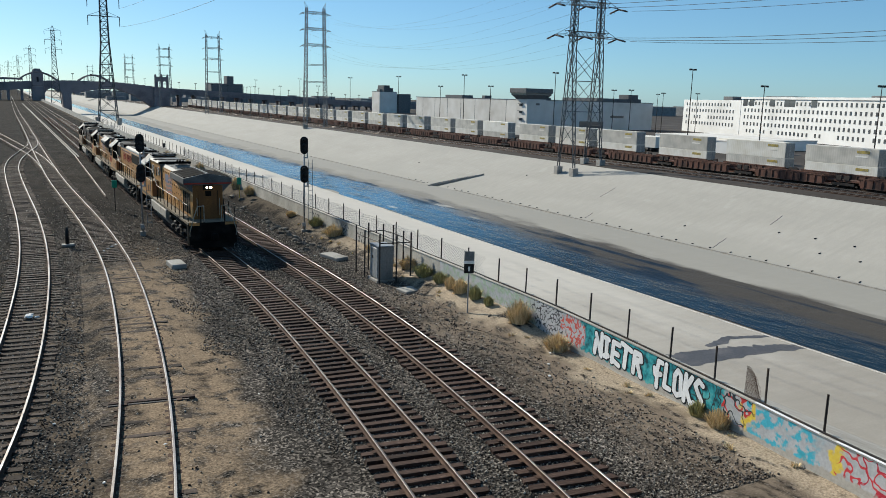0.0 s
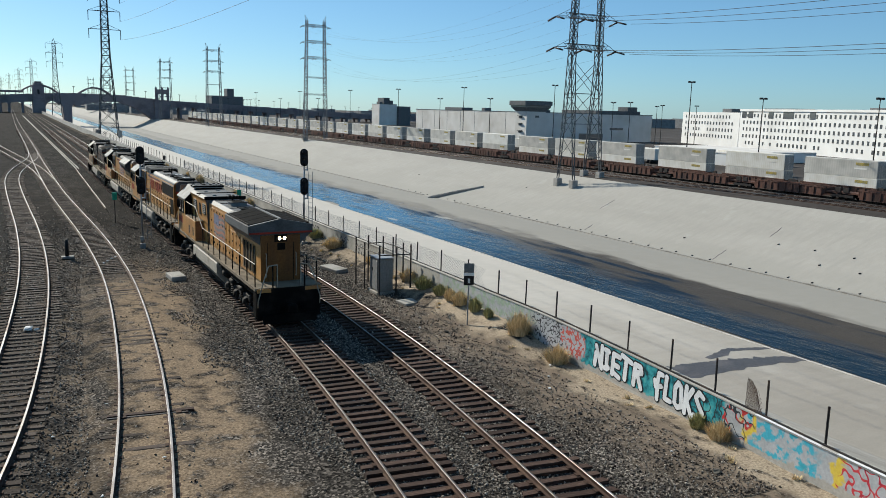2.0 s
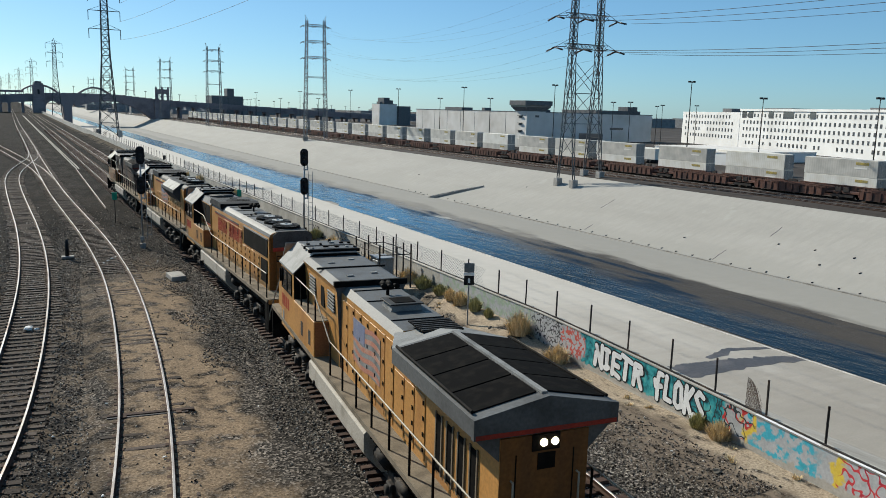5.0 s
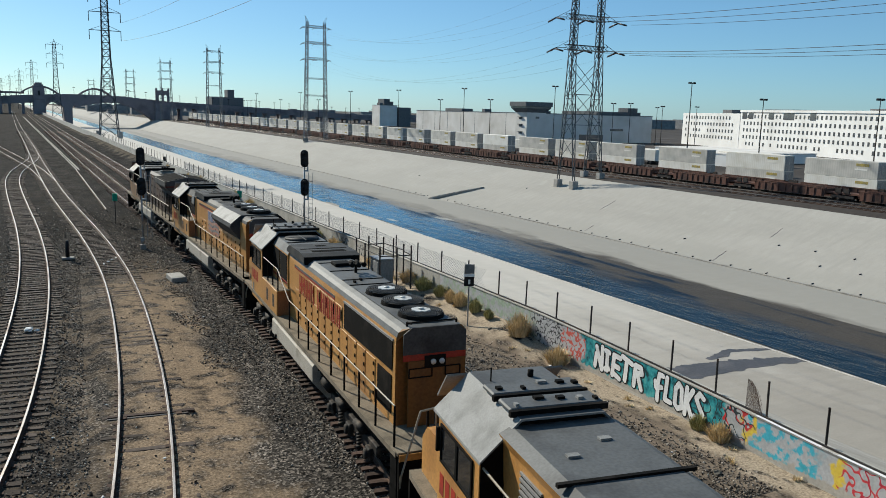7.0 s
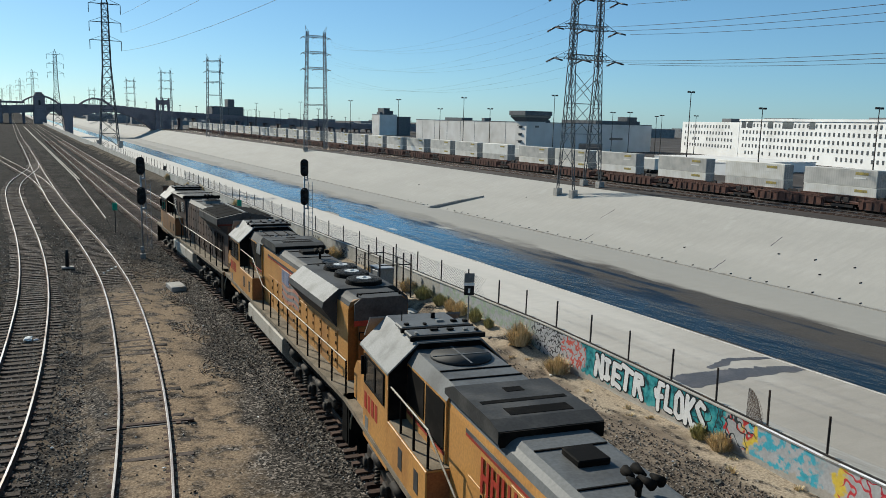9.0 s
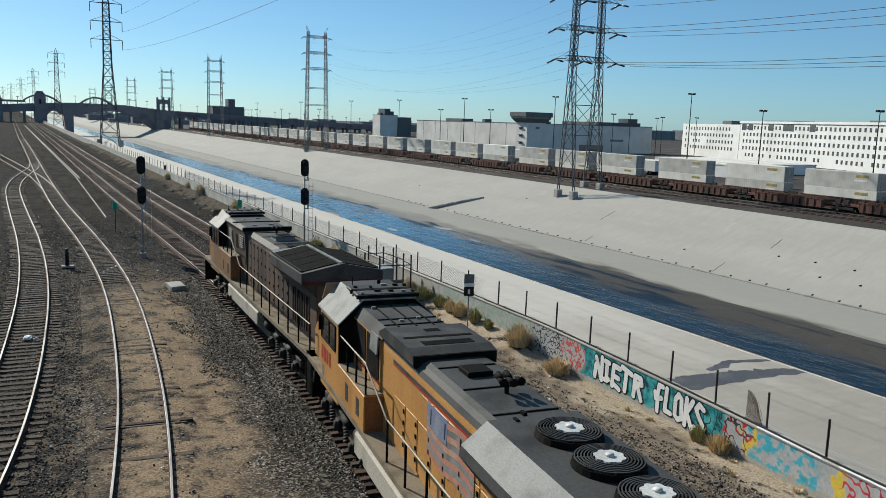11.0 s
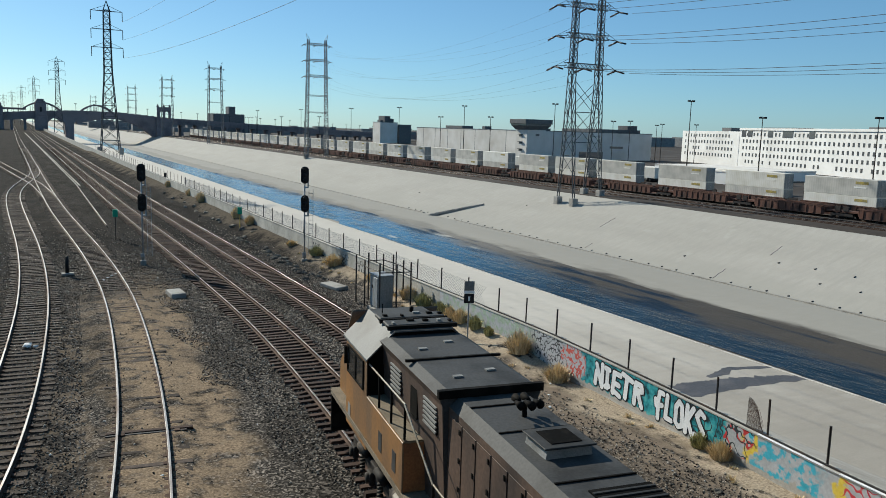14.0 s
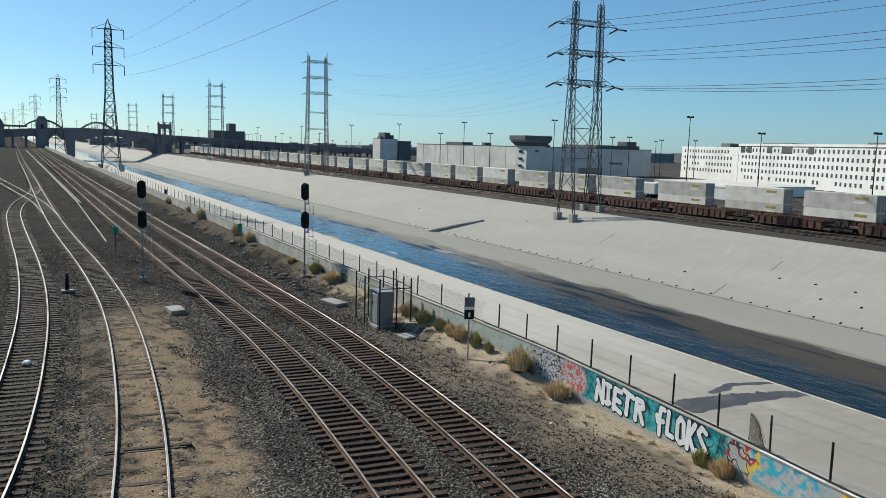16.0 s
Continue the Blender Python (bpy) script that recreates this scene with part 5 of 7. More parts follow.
def h_pylon(m, label, base_z):
    """Two lattice masts side by side with three cross-girders and horns."""
    t = thing("pylon", label, "power pylon", m, group="power pylons")
    r, arm = 0.1, 7.6
    for s in (-1, 1):
        bm = BM()
        x1 = s * 3.25
        for d in (-1, 1):
            foot = Vector((s * 3.3, d * 2.6, base_z + (0.9 if s < 0 else 2.0)))
            top = Vector((x1 + s * 0.1, d * 0.55, 21))
            for e in (-0.5, 0.5):
                rod(bm, foot + Vector((e * 0.5, 0, 0)), top + Vector((e * 1.1, 0, 0)), r, 4)
            for i in range(6):
                a, b_ = foot.lerp(top, i / 6), foot.lerp(top, (i + 1) / 6)
                w0, w1 = 0.25 + 0.3 * i / 6, 0.25 + 0.3 * (i + 1) / 6
                rod(bm, a + Vector((-w0, 0, 0)), b_ + Vector((w1, 0, 0)), r * 0.6, 4)
                rod(bm, a + Vector((w0, 0, 0)), b_ + Vector((-w1, 0, 0)), r * 0.6, 4)
        f0, t0 = Vector((s * 3.3, 2.6, base_z + 1.5)), Vector((x1, 0.55, 21))
        f1, t1 = Vector((s * 3.3, -2.6, base_z + 1.5)), Vector((x1, -0.55, 21))
        for i in range(1, 6):
            rod(bm, f0.lerp(t0, i / 6), f1.lerp(t1, i / 6), r * 0.6, 4)
            rod(bm, f0.lerp(t0, i / 6), f1.lerp(t1, (i + 1) / 6), r * 0.55, 4)
            rod(bm, f1.lerp(t1, i / 6), f0.lerp(t0, (i + 1) / 6), r * 0.55, 4)
        lattice_mast(bm, (x1, 0, 21), (s * 3.1, 0, 38.5), 1.15, 0.95, 12, r * 0.9)
        rod(bm, (s * 3.1 - 0.4, 0, 38.5), (s * 3.9, 0, 42), r * 0.7, 4)
        rod(bm, (s * 3.1 + 0.4, 0, 38.5), (s * 3.9, 0, 42), r * 0.7, 4)
        part("mast", bm, LATTICE, t, "steel lattice mast")
    for i, (za, zb) in enumerate(((8, 14), (14, 20))):
        for d in (-1, 1):
            y = d * (2.2 - 0.075 * za)
            for p, q in (((-3.3, y, za), (3.25, y, zb)), ((3.3, y, za), (-3.25, y, zb)), ((-3.3, y, za), (3.3, y, za))):
                bm = BM()
                rod(bm, p, q, r * 0.6, 4)
                part("brace", bm, LATTICE, t)
    for z in (22.6, 28.4, 34.2):
        bm = BM()
        girder(bm, (-5.0, 0, z), (5.0, 0, z), 0.95, 10, r * 0.7)
        for s in (-1, 1):
            rod(bm, (s * 5.0, 0, z + 0.3), (s * arm, 0, z + 0.1), r, 4)
            rod(bm, (s * 3.2, 0, z + 2.2), (s * (arm - 0.2), 0, z + 0.15), r * 0.5, 4)
        beam = part("cross_arm", bm, LATTICE, t)
        for x in (-arm, -0.6, arm):
            for d in (-1, 1):
                bm = BM()
                p0, p1 = (x, 0, z), (x, d * 2.6, z - 0.6)
                rod(bm, p0, p1, 0.17, 8)
                part("insulator", bm, INSUL, beam, "string of dark insulators")
    return t


def h_frame(m):
    """Two slender battered lattice masts tied by level bars, with three arms and short horns."""
    t = thing("pylon", "narrow twin-mast lattice pylon on the far river bank", "power pylon", m, group="power pylons")
    for s in (-1, 1):
        bm = BM()
        lattice_mast(bm, (s * 4.2, 0, -3.0), (s * 3.5, 0, 42.6), 1.5, 0.8, 17, 0.1)
        for d in (-0.5, 0.5):
            rod(bm, (s * 3.5 + d, 0, 42.6), (s * 4.3, 0, 44.6), 0.08, 4)
        part("mast", bm, LATTICE_HAZE, t, "steel lattice mast")
    for z in (8.0, 14.5, 21.0):
        bm = BM()
        girder(bm, (-4.1, 0, z), (4.1, 0, z), 0.5, 8, 0.06)
        part("tie_bar", bm, LATTICE_HAZE, t)
    for z in (28.4, 34.4, 40.4):
        bm = BM()
        girder(bm, (-3.6, 0, z), (3.6, 0, z), 0.8, 8, 0.08)
        for s in (-1, 1):
            rod(bm, (s * 3.6, 0, z + 0.6), (s * 5.4, 0, z + 0.1), 0.1, 4)
            rod(bm, (s * 3.6, 0, z), (s * 5.4, 0, z + 0.1), 0.08, 4)
        beam = part("cross_arm", bm, LATTICE_HAZE, t)
        for x in (-5.4, -0.6, 5.4):
            bm = BM()
            rod(bm, (x, -2.2, z - 0.4), (x, 0, z), 0.15, 6)
            rod(bm, (x, 0, z), (x, 2.2, z - 0.4), 0.15, 6)
            part("insulator", bm, INSUL, beam, "string of dark insulators")
    return t


def foot_block(x, y, z):
    b_ = P("pylon_footing", None, CONC_BLOCK, (x - 0.65, x + 0.65, y - 0.65, y + 0.65, z - 1.2, z + 1.35), bevel=0.05)
    tagged(b_, "square concrete pylon footing on the bank", "footing", group="pylon footings")


big = h_pylon(Matrix.Translation((101.4, 130.8, 0)), "tall steel lattice pylon on the far river bank", -4.0)
for x, y, z in ((98.1, 133.4, -4.4), (98.1, 128.2, -4.4), (104.7, 133.4, -2.8), (104.7, 128.2, -2.8)):
    foot_block(x, y, z)
for y in (305.0, 485.0, 652.0, 862.0, 1080.0, 1300.0):
    if y < 400:
        mid = h_frame(Matrix.Translation((105.6, y, 0)))
    else:
        copy_thing(mid, Matrix.Translation((105.6, y, 0)))
foot_block(101.4, 305.0, -3.0)


def slim_pylon(m):
    t = thing("slim_pylon", "tapering steel lattice pylon with three cross-arms", "power pylon", m, group="slim pylons")
    bm = BM()
    for a, b_, w0, w1, n in ((0.0, 8.0, 5.4, 4.4, 2), (8.0, 24.0, 4.4, 2.3, 5), (24.0, 42.5, 2.3, 1.7, 9)):
        lattice_mast(bm, (0, 0, a), (0, 0, b_), w0, w1, n, 0.13)
    for a, b_ in ((-1, -1), (1, -1), (1, 1), (-1, 1)):
        rod(bm, (a * 0.85, b_ * 0.85, 42.5), (0, 0, 45.2), 0.1, 4)
    part("mast", bm, LATTICE, t)
    for z in (31.6, 36.9, 42.2):
        for s in (-1, 1):
            bm = BM()
            for d in (-0.8, 0.8):
                rod(bm, (s * 4.4, 0, z), (0, d, z), 0.1, 4)
            rod(bm, (s * 4.4, 0, z), (0, 0, z + 1.8), 0.07, 4)
            arm = part("cross_arm", bm, LATTICE, t)
            bm = BM()
            rod(bm, (s * 4.4, 0, z), (s * 4.4, 0, z - 2.8), 0.11, 6)
            part("insulator", bm, INSUL, arm)
    return t


slim = slim_pylon(pose(26.0, 265, -0.6, 0, 0, 0))
for x, y in ((24.0, 530), (17.5, 800), (10, 1050), (0, 1300), (-12, 1500)):
    copy_thing(slim, Matrix.Translation((x, y, 0)))
for x, y in ((23.2, 268), (28.8, 262)):
    b_ = P("pylon_footing", None, CONC_BLOCK, (x - 0.6, x + 0.6, y - 0.6, y + 0.6, -0.8, 1.3), bevel=0.04)
    tagged(b_, "concrete footing under the slim pylon", "footing", group="pylon footings")


def wire(p, q, sag, r=0.03, n=24):
    """A hanging conductor between two points."""
    p, q = Vector(p), Vector(q)
    cu = bpy.data.curves.new("power_line", 'CURVE')
    cu.dimensions, cu.bevel_depth, cu.bevel_resolution = '3D', r, 0
    sp = cu.splines.new('POLY')
    sp.points.add(n)
    for i in range(n + 1):
        t = i / n
        c = p.lerp(q, t)
        sp.points[i].co = (c.x, c.y, c.z - 4 * sag * t * (1 - t), 1)
    cu.materials.append(LATTICE)
    ob = new("power_line", cu)
    return tagged(ob, "thin hanging power line between the pylons", "power line", group="power lines")


for z, dz in ((22.0, 2.5), (27.8, 3.0), (33.6, 3.5)):
    for x in (-7.6, -0.6, 7.6):
        wire((101.6 + x, 127, z), (101 + x, -60, z + 3.5), 4.2, 0.035)
        wire((101.6 + x, 132.2, z), (105.6 + x * 0.68, 302.4, z + 5.4), 6.5, 0.012)
for z in (28.8, 34.1, 39.4):
    for x in (4.4,):
        wire((26 + x, 265, z - 0.6), (28 + x, -60, z + 2), 4.5, 0.03)


# ---- viaduct over the river ----
def viaduct():
    v = thing("arched_viaduct", "dark concrete viaduct with steel arches far down the river", "bridge")
    Y = 690.0

    def deck_z(x):
        return float(np.interp(x, (-130, -5, 18, 40, 75, 112, 158, 207, 260, 340), (11.2, 11.8, 13.4, 14.5, 14.2, 10.9, 9.2, 7.1, 4.9, 2.6)))

    def soffit(x):
        return deck_z(x) - float(np.interp(x, (-5, 18, 75, 112, 130), (5.0, 5.0, 4.6, 4.5, 3.6)))
    bm = BM()
    xs = list(np.linspace(-130, 340, 95))
    for a, b_ in zip(xs, xs[1:]):
        za, zb, sa_, sb = deck_z(a), deck_z(b_), soffit(a), soffit(b_)
        vs = [bm.verts.new(p) for p in ((a, Y - 8, sa_), (b_, Y - 8, sb), (b_, Y - 8, zb), (a, Y - 8, za), (a, Y + 8, sa_), (b_, Y + 8, sb), (b_, Y + 8, zb), (a, Y + 8, za))]
        for q in ((0, 1, 2, 3), (5, 4, 7, 6), (3, 2, 6, 7), (4, 5, 1, 0)):
            bm.faces.new([vs[i] for i in q])
    bmesh.ops.remove_doubles(bm, verts=bm.verts, dist=0.01)
    part("deck", bm, DARK_CONC, v)
    for d in (-8.35, 8.0):
        bm = BM()
        for a, b_ in zip(xs, xs[1:]):
            m0 = (deck_z(a) + deck_z(b_)) / 2
            box(bm, a, b_, Y + d, Y + d + 0.3, m0 - 1.3, m0 + 0.9)
        part("parapet", bm, DARK_CONC, v)
    # stepped tower on the near bank
    for x0, x1, top in ((15.0, 22.8, 23.2), (-15.0, -6.4, 20.4)):
        mid = (x0 + x1) / 2
        t = P("tower", v, DARK_CONC, (x0 - 0.4, x1 + 0.4, Y - 11, Y + 11, -1.0, 10.5), (x0, x1, Y - 10.6, Y + 10.6, 10.5, top - 3.2), (x0 + 0.7, x1 - 0.7, Y - 10.2, Y + 10.2, top - 3.2, top - 1.3), (x0 + 1.6, x1 - 1.6, Y - 9.8, Y + 9.8, top - 1.3, top), bevel=0.25)
        P("niche", t, DARK_STEEL, (mid - 0.7, mid + 0.7, Y - 10.72, Y - 10.6, 13.6, 17.2))
    # gate tower on the far bank: two arched openings and a crenellated top
    x0, x1 = 102.0, 112.8
    t = P("tower", v, DARK_CONC, (x0 - 0.6, x1 + 0.2, Y - 11, Y + 11, -3.2, 11.0), (x0, x0 + 2.5, Y - 10, Y - 8.6, 11.0, 16.9), (x0 + 4.7, x0 + 6.4, Y - 10, Y - 8.6, 11.0, 16.9), (x1 - 2.0, x1, Y - 10, Y - 8.6, 11.0, 16.9), (x0, x1, Y - 10, Y - 8.6, 16.9, 20.4), bevel=0.15)
    for a, b_ in ((x0 + 2.5, x0 + 4.7), (x0 + 6.4, x1 - 2.0)):
        bm = BM()
        c, r = (a + b_) / 2, (b_ - a) / 2
        arc = [(c + r * math.cos(u), 16.9 - 1.1 + 1.1 * math.sin(u)) for u in np.linspace(0, math.pi, 9)]
        for p, q in zip(arc, arc[1:]):
            prism(bm, [p, (p[0], 16.95), (q[0], 16.95), q], Y - 9.9, Y - 8.5)
        bmesh.ops.recalc_face_normals(bm, faces=bm.faces)
        part("opening_head", bm, DARK_CONC, t)
    for x in (x0 + 0.8, (x0 + x1) / 2, x1 - 0.8):
        bm = BM()
        rod(bm, (x, Y - 9, 20.4), (x, Y - 9, 22.4), 1.0, 8, 0.45)
        part("finial", bm, DARK_CONC, t)
    # river pier with a spreading head
    bm = BM()
    prism(bm, [(35.4, BED_Z), (41.2, BED_Z), (41.4, 5.0), (44.5, 9.8), (32.0, 9.8), (35.2, 5.0)], Y - 8.6, Y + 8.6)
    part("pier", bm, DARK_CONC, v)
    # curved haunches under the river spans
    for a, b_, ha, hb in ((23.2, 33.0, 3.5, 3.5), (43.5, 102.0, 4.6, 12.5)):
        n = 18
        for d in (-7.8, 7.0):
            bm = BM()
            for i in range(n):
                u0, u1 = i / n, (i + 1) / n
                p0, p1 = a + (b_ - a) * u0, a + (b_ - a) * u1
                h0, h1 = [ha * max(0.0, 1 - 2.2 * u) ** 2 + hb * max(0.0, 1.9 * u - 0.9) ** 2 for u in (u0, u1)]
                z0, z1 = soffit(p0) + 0.3, soffit(p1) + 0.3
                vs = [bm.verts.new(p) for yy in (Y + d, Y + d + 0.8) for p in ((p0, yy, z0 - 0.35 - h0), (p1, yy, z1 - 0.35 - h1), (p1, yy, z1), (p0, yy, z0))]
                for q in ((0, 1, 2, 3), (5, 4, 7, 6), (4, 5, 1, 0)):
                    bm.faces.new([vs[k] for k in q])
            bmesh.ops.remove_doubles(bm, verts=bm.verts, dist=0.01)
            part("arch_rib", bm, DARK_CONC, v)
    # steel tied arches above the deck
    for xa, xb, z0, rise in ((6.0, 33.0, 14.6, 6.0), (46.0, 70.0, 14.2, 5.7)):
        for d in (-6.5, 6.5):
            bm = BM()
            n = 18
            f = lambda u: Vector((xa + (xb - xa) * u, Y + d, z0 + rise * (1 - (2 * u - 1) ** 2)))
            for i in range(n):
                p, q = f(i / n), f((i + 1) / n)
                rod(bm, p, q, 0.55, 6)
                if i % 2 == 0 and i:
                    rod(bm, p, (p.x, p.y, deck_z(p.x)), 0.14, 4)
            part("steel_arch", bm, DARK_CONC, v, "arch rib with hangers above the deck")
    P("upper_beam", v, DARK_CONC, (-7.0, 9.0, Y + 3, Y + 5, 14.7, 16.2), (-3.5, -2.7, Y + 3, Y + 5, 11.0, 14.7), (3.5, 4.3, Y + 3, Y + 5, 11.0, 14.7))
    # columns of the approach, two to a bent under a cross-beam
    for x in list(range(-118, -20, 12)) + [-1, 8] + list(range(122, 335, 12)):
        z0 = FAR_Z if x > 100 else GROUND_Z
        for d in (-6, 6):
            bm = BM()
            box(bm, x - 0.9, x + 0.9, Y + d - 0.8, Y + d + 0.8, z0, soffit(x) + 0.1)
            part("column", bm, DARK_CONC, v)
        P("cross_beam", v, DARK_CONC, (x - 1.1, x + 1.1, Y - 7.9, Y + 7.9, soffit(x) - 0.9, soffit(x) + 0.05))
    for x in range(-100, 330, 13):
        bm = BM()
        rod(bm, (x, Y - 8, deck_z(x)), (x, Y - 8, deck_z(x) + 6.0), 0.14, 5)
        box(bm, x - 0.9, x + 0.9, Y - 8.2, Y - 7.8, deck_z(x) + 5.8, deck_z(x) + 6.2)
        part("lamp_post", bm, DARK_STEEL, v)
    return v


viaduct()


# ---- buildings ----
def window_mesh(w, h):
    bm = BM()
    box(bm, -0.06, 0.05, -w / 2, w / 2, -h / 2, h / 2)
    me = bpy.data.meshes.new("window")
    bm.to_mesh(me)
    bm.free()
    me.materials.append(WIN_DARK)
    return me


def white_building():
    b_ = thing("white_office_block", "long white office block with rows of small square windows", "building", pose(270, 231, 0, 0, 0, -18) @ pose(-270, -231, 0))
    P("wall", b_, BLD_WHITE, (272, 300, 70, 250, FAR_Z, 13.8), bevel=0.05)
    P("wall", b_, BLD_WHITE, (271.9, 296, 250.05, 303, FAR_Z, 12.6), bevel=0.05)
    P("roof_parapet", b_, BLD_WHITE, (271.6, 272, 70, 250, 13.2, 14.1))
    P("plant_room", b_, BLD_DARK, (280, 290, 225, 245, 13.8, 14.6))
    P("roof_plant", b_, BLD_DARK, (280, 286, 80, 180, 13.8, 14.9))
    P("roof_plant", b_, BLD_DARK, (279, 284, 270, 278, 12.6, 14.4))
    me = window_mesh(0.95, 1.4)
    random.seed(5)
    for r in range(5):
        for i in range(67):
            y = 75 + i * 2.6
            if r == 4 and random.random() < 0.25:
                continue
            share("window", me, b_, Matrix.Translation((271.98, y, 11.5 - r * 2.85)))
    for i, y in enumerate((247, 242, 227, 217, 213.4, 200)):
        P("roof_opening", b_, WIN_DARK, (271.9, 272.02, y - 1.9, y + 1.5, 10.4, 13.1))
    for r in range(4):
        for i in range(17):
            if (i in (9, 10, 14) and r == 2) or i + r < 1:
                continue
            share("window", me, b_, Matrix.Translation((271.88, 256.0 + i * 2.7, 10.6 - r * 2.9)))
    return b_


white_building()


def warehouse(name, x0, x1, y0, y1, z1, mat, label, extra=()):
    b_ = thing(name, label, "building")
    P("wall", b_, mat, (x0, x1, y0, y1, FAR_Z, z1), bevel=0.05)
    P("roof_edge", b_, BLD_GREY if mat is BLD_WHITE else BLD_DARK, (x0 - 0.1, x1 + 0.1, y0 - 0.1, y1 + 0.1, z1 + 0.004, z1 + 0.3))
    for e in extra:
        P("roof_unit", b_, BLD_DARK, e)
    return b_


depot = warehouse("grey_depot", 212, 276, 301, 432, 10.2, BLD_GREY, "long windowless grey depot beside the rail yard", ((225, 232, 400, 420, 10.5, 12), (222, 226, 370, 373, 10.5, 12), (230, 236, 330, 340, 10.5, 11.6), (243, 270, 303, 330, 10.5, 12.0), (262, 268, 303, 310, 12.0, 14.0)))
for i in range(8):
    P("wall_joint", depot, BLD_DARK, (211.96, 212.0, 318 + i * 15, 318.25 + i * 15, FAR_Z, 10.1))
P("dock_door", depot, WIN_DARK, (232, 246, 300.9, 300.99, -2.5, 1.2), (250, 258, 300.9, 300.99, 3.0, 4.0))


def control_tower():
    t = thing("yard_control_tower", "grey yard control tower with a flared glazed top", "building")
    P("shaft", t, BLD_GREY, (199.5, 209.5, 296.4, 305.5, FAR_Z, 10.6), bevel=0.05)
    bm = BM()
    low = [bm.verts.new(p) for p in ((199.5, 296.4, 10.6), (209.5, 296.4, 10.6), (209.5, 305.5, 10.6), (199.5, 305.5, 10.6))]
    top = [bm.verts.new(p) for p in ((197.8, 295.0, 12.4), (211.0, 295.0, 12.4), (211.0, 306.8, 12.4), (197.8, 306.8, 12.4))]
    for k in range(4):
        bm.faces.new((low[k], low[(k + 1) % 4], top[(k + 1) % 4], top[k]))
    bm.faces.new(top)
    part("flare", bm, BLD_DARK, t, "dark flared underside of the tower head")
    P("glazing", t, WIN_DARK, (197.7, 211.1, 294.9, 306.9, 12.4, 13.2))
    P("roof", t, BLD_DARK, (197.2, 211.6, 294.4, 307.4, 13.2, 15.2), bevel=0.1)
    for z in (1.2, 4.4, 7.6):
        w = P("window", t, WIN_DARK, (199.4, 199.49, 300, 302.6, z, z + 0.9))
        P("window_hood", w, BLD_DARK, (198.7, 199.49, 299.8, 302.8, z + 0.9, z + 1.1))
    P("window", t, WIN_DARK, (204, 206, 296.3, 296.39, 8.0, 8.9))
    return t


control_tower()
warehouse("low_white_shed", 190, 215, 162, 205, 0.2, BLD_WHITE, "low white flat-roofed shed beyond the container train")
warehouse("small_white_shed", 168, 186, 150, 176, 0.6, BLD_WHITE, "small white shed beyond the container train")
warehouse("concrete_mill", 255, 270, 585, 600, 13.5, BLD_GREY, "tall concrete mill building in the distance", ((259, 264, 586, 598, 13.8, 18.6), (264.1, 267, 586, 598, 13.8, 16.6), (255.5, 258, 586, 592, 13.8, 15.4)))
warehouse("dark_mill_annex", 270.5, 281, 583, 600, 12.0, BLD_DARK, "dark annex beside the distant mill")
warehouse("distant_hall", 158, 186, 735, 760, 17.0, BLD_DARK, "dark hall behind the viaduct", ((172, 178, 736, 748, 17.3, 24),))
warehouse("brown_shed", 150, 160, 66, 84, 2.6, CAR_RUST, "rust-red shed beyond the container train")


def lamp_mast(m, h):
    t = thing("yard_lamp_mast", "tall yard lamp mast with twin heads", "lamp post", m, group="yard lamp masts")
    bm = BM()
    rod(bm, (0, 0, 0), (0, 0, h), 0.16, 6, 0.08)
    part("pole", bm, DARK_STEEL, t)
    P("lamp_head", t, BLACK, (-1.0, -0.3, -0.25, 0.25, h - 0.15, h + 0.25), bevel=0.05)
    P("lamp_head", t, BLACK, (0.3, 1.0, -0.25, 0.25, h - 0.15, h + 0.25), bevel=0.05)
    P("cross_bar", t, GALV, (-0.9, 0.9, -0.05, 0.05, h - 0.06, h + 0.05))
    return t


tall, low = lamp_mast(pose(140, 140.3, FAR_Z), 20.8), lamp_mast(pose(140, 119.5, FAR_Z), 17.0)
for y in (194.0, 247.7, 355.4, 302.0, 430.0, 520.0):
    copy_thing(tall, Matrix.Translation((140, y, FAR_Z)))
for x, y in ((140, 93.4), (141, 88.0), (140, 265.4), (140, 229.9), (180, 207), (182, 218), (225, 240), (228, 225), (250, 270), (140, 400), (141, 470), (150, 560), (160, 610), (165, 640)):
    copy_thing(low, Matrix.Translation((x, y, FAR_Z)))


def trailer(m, mat):
    t = thing("parked_trailer", "white parked box trailer in the far yard", "trailer", m, group="parked trailers")
    P("body", t, mat, (0, 2.5, 0, 12, 1.0, 3.9), bevel=0.05)
    for y in (1.5, 2.8, 10.5):
        bm = BM()
        rod(bm, (0.05, y, 0.5), (2.45, y, 0.5), 0.5, 10)
        part("axle", bm, BLACK, t)
    return t


tr = trailer(pose(150, 100, FAR_Z, 0, 0, 4), CONT_WHITE)
random.seed(9)
for i in range(34):
    copy_thing(tr, pose(random.choice((150, 156, 163, 172)) + random.uniform(-1, 1), 112 + i * 12.7 + random.uniform(-3, 3), FAR_Z + 0.26, 0, 0, random.choice((0, 0, 90, 180)) + random.uniform(-4, 4)))


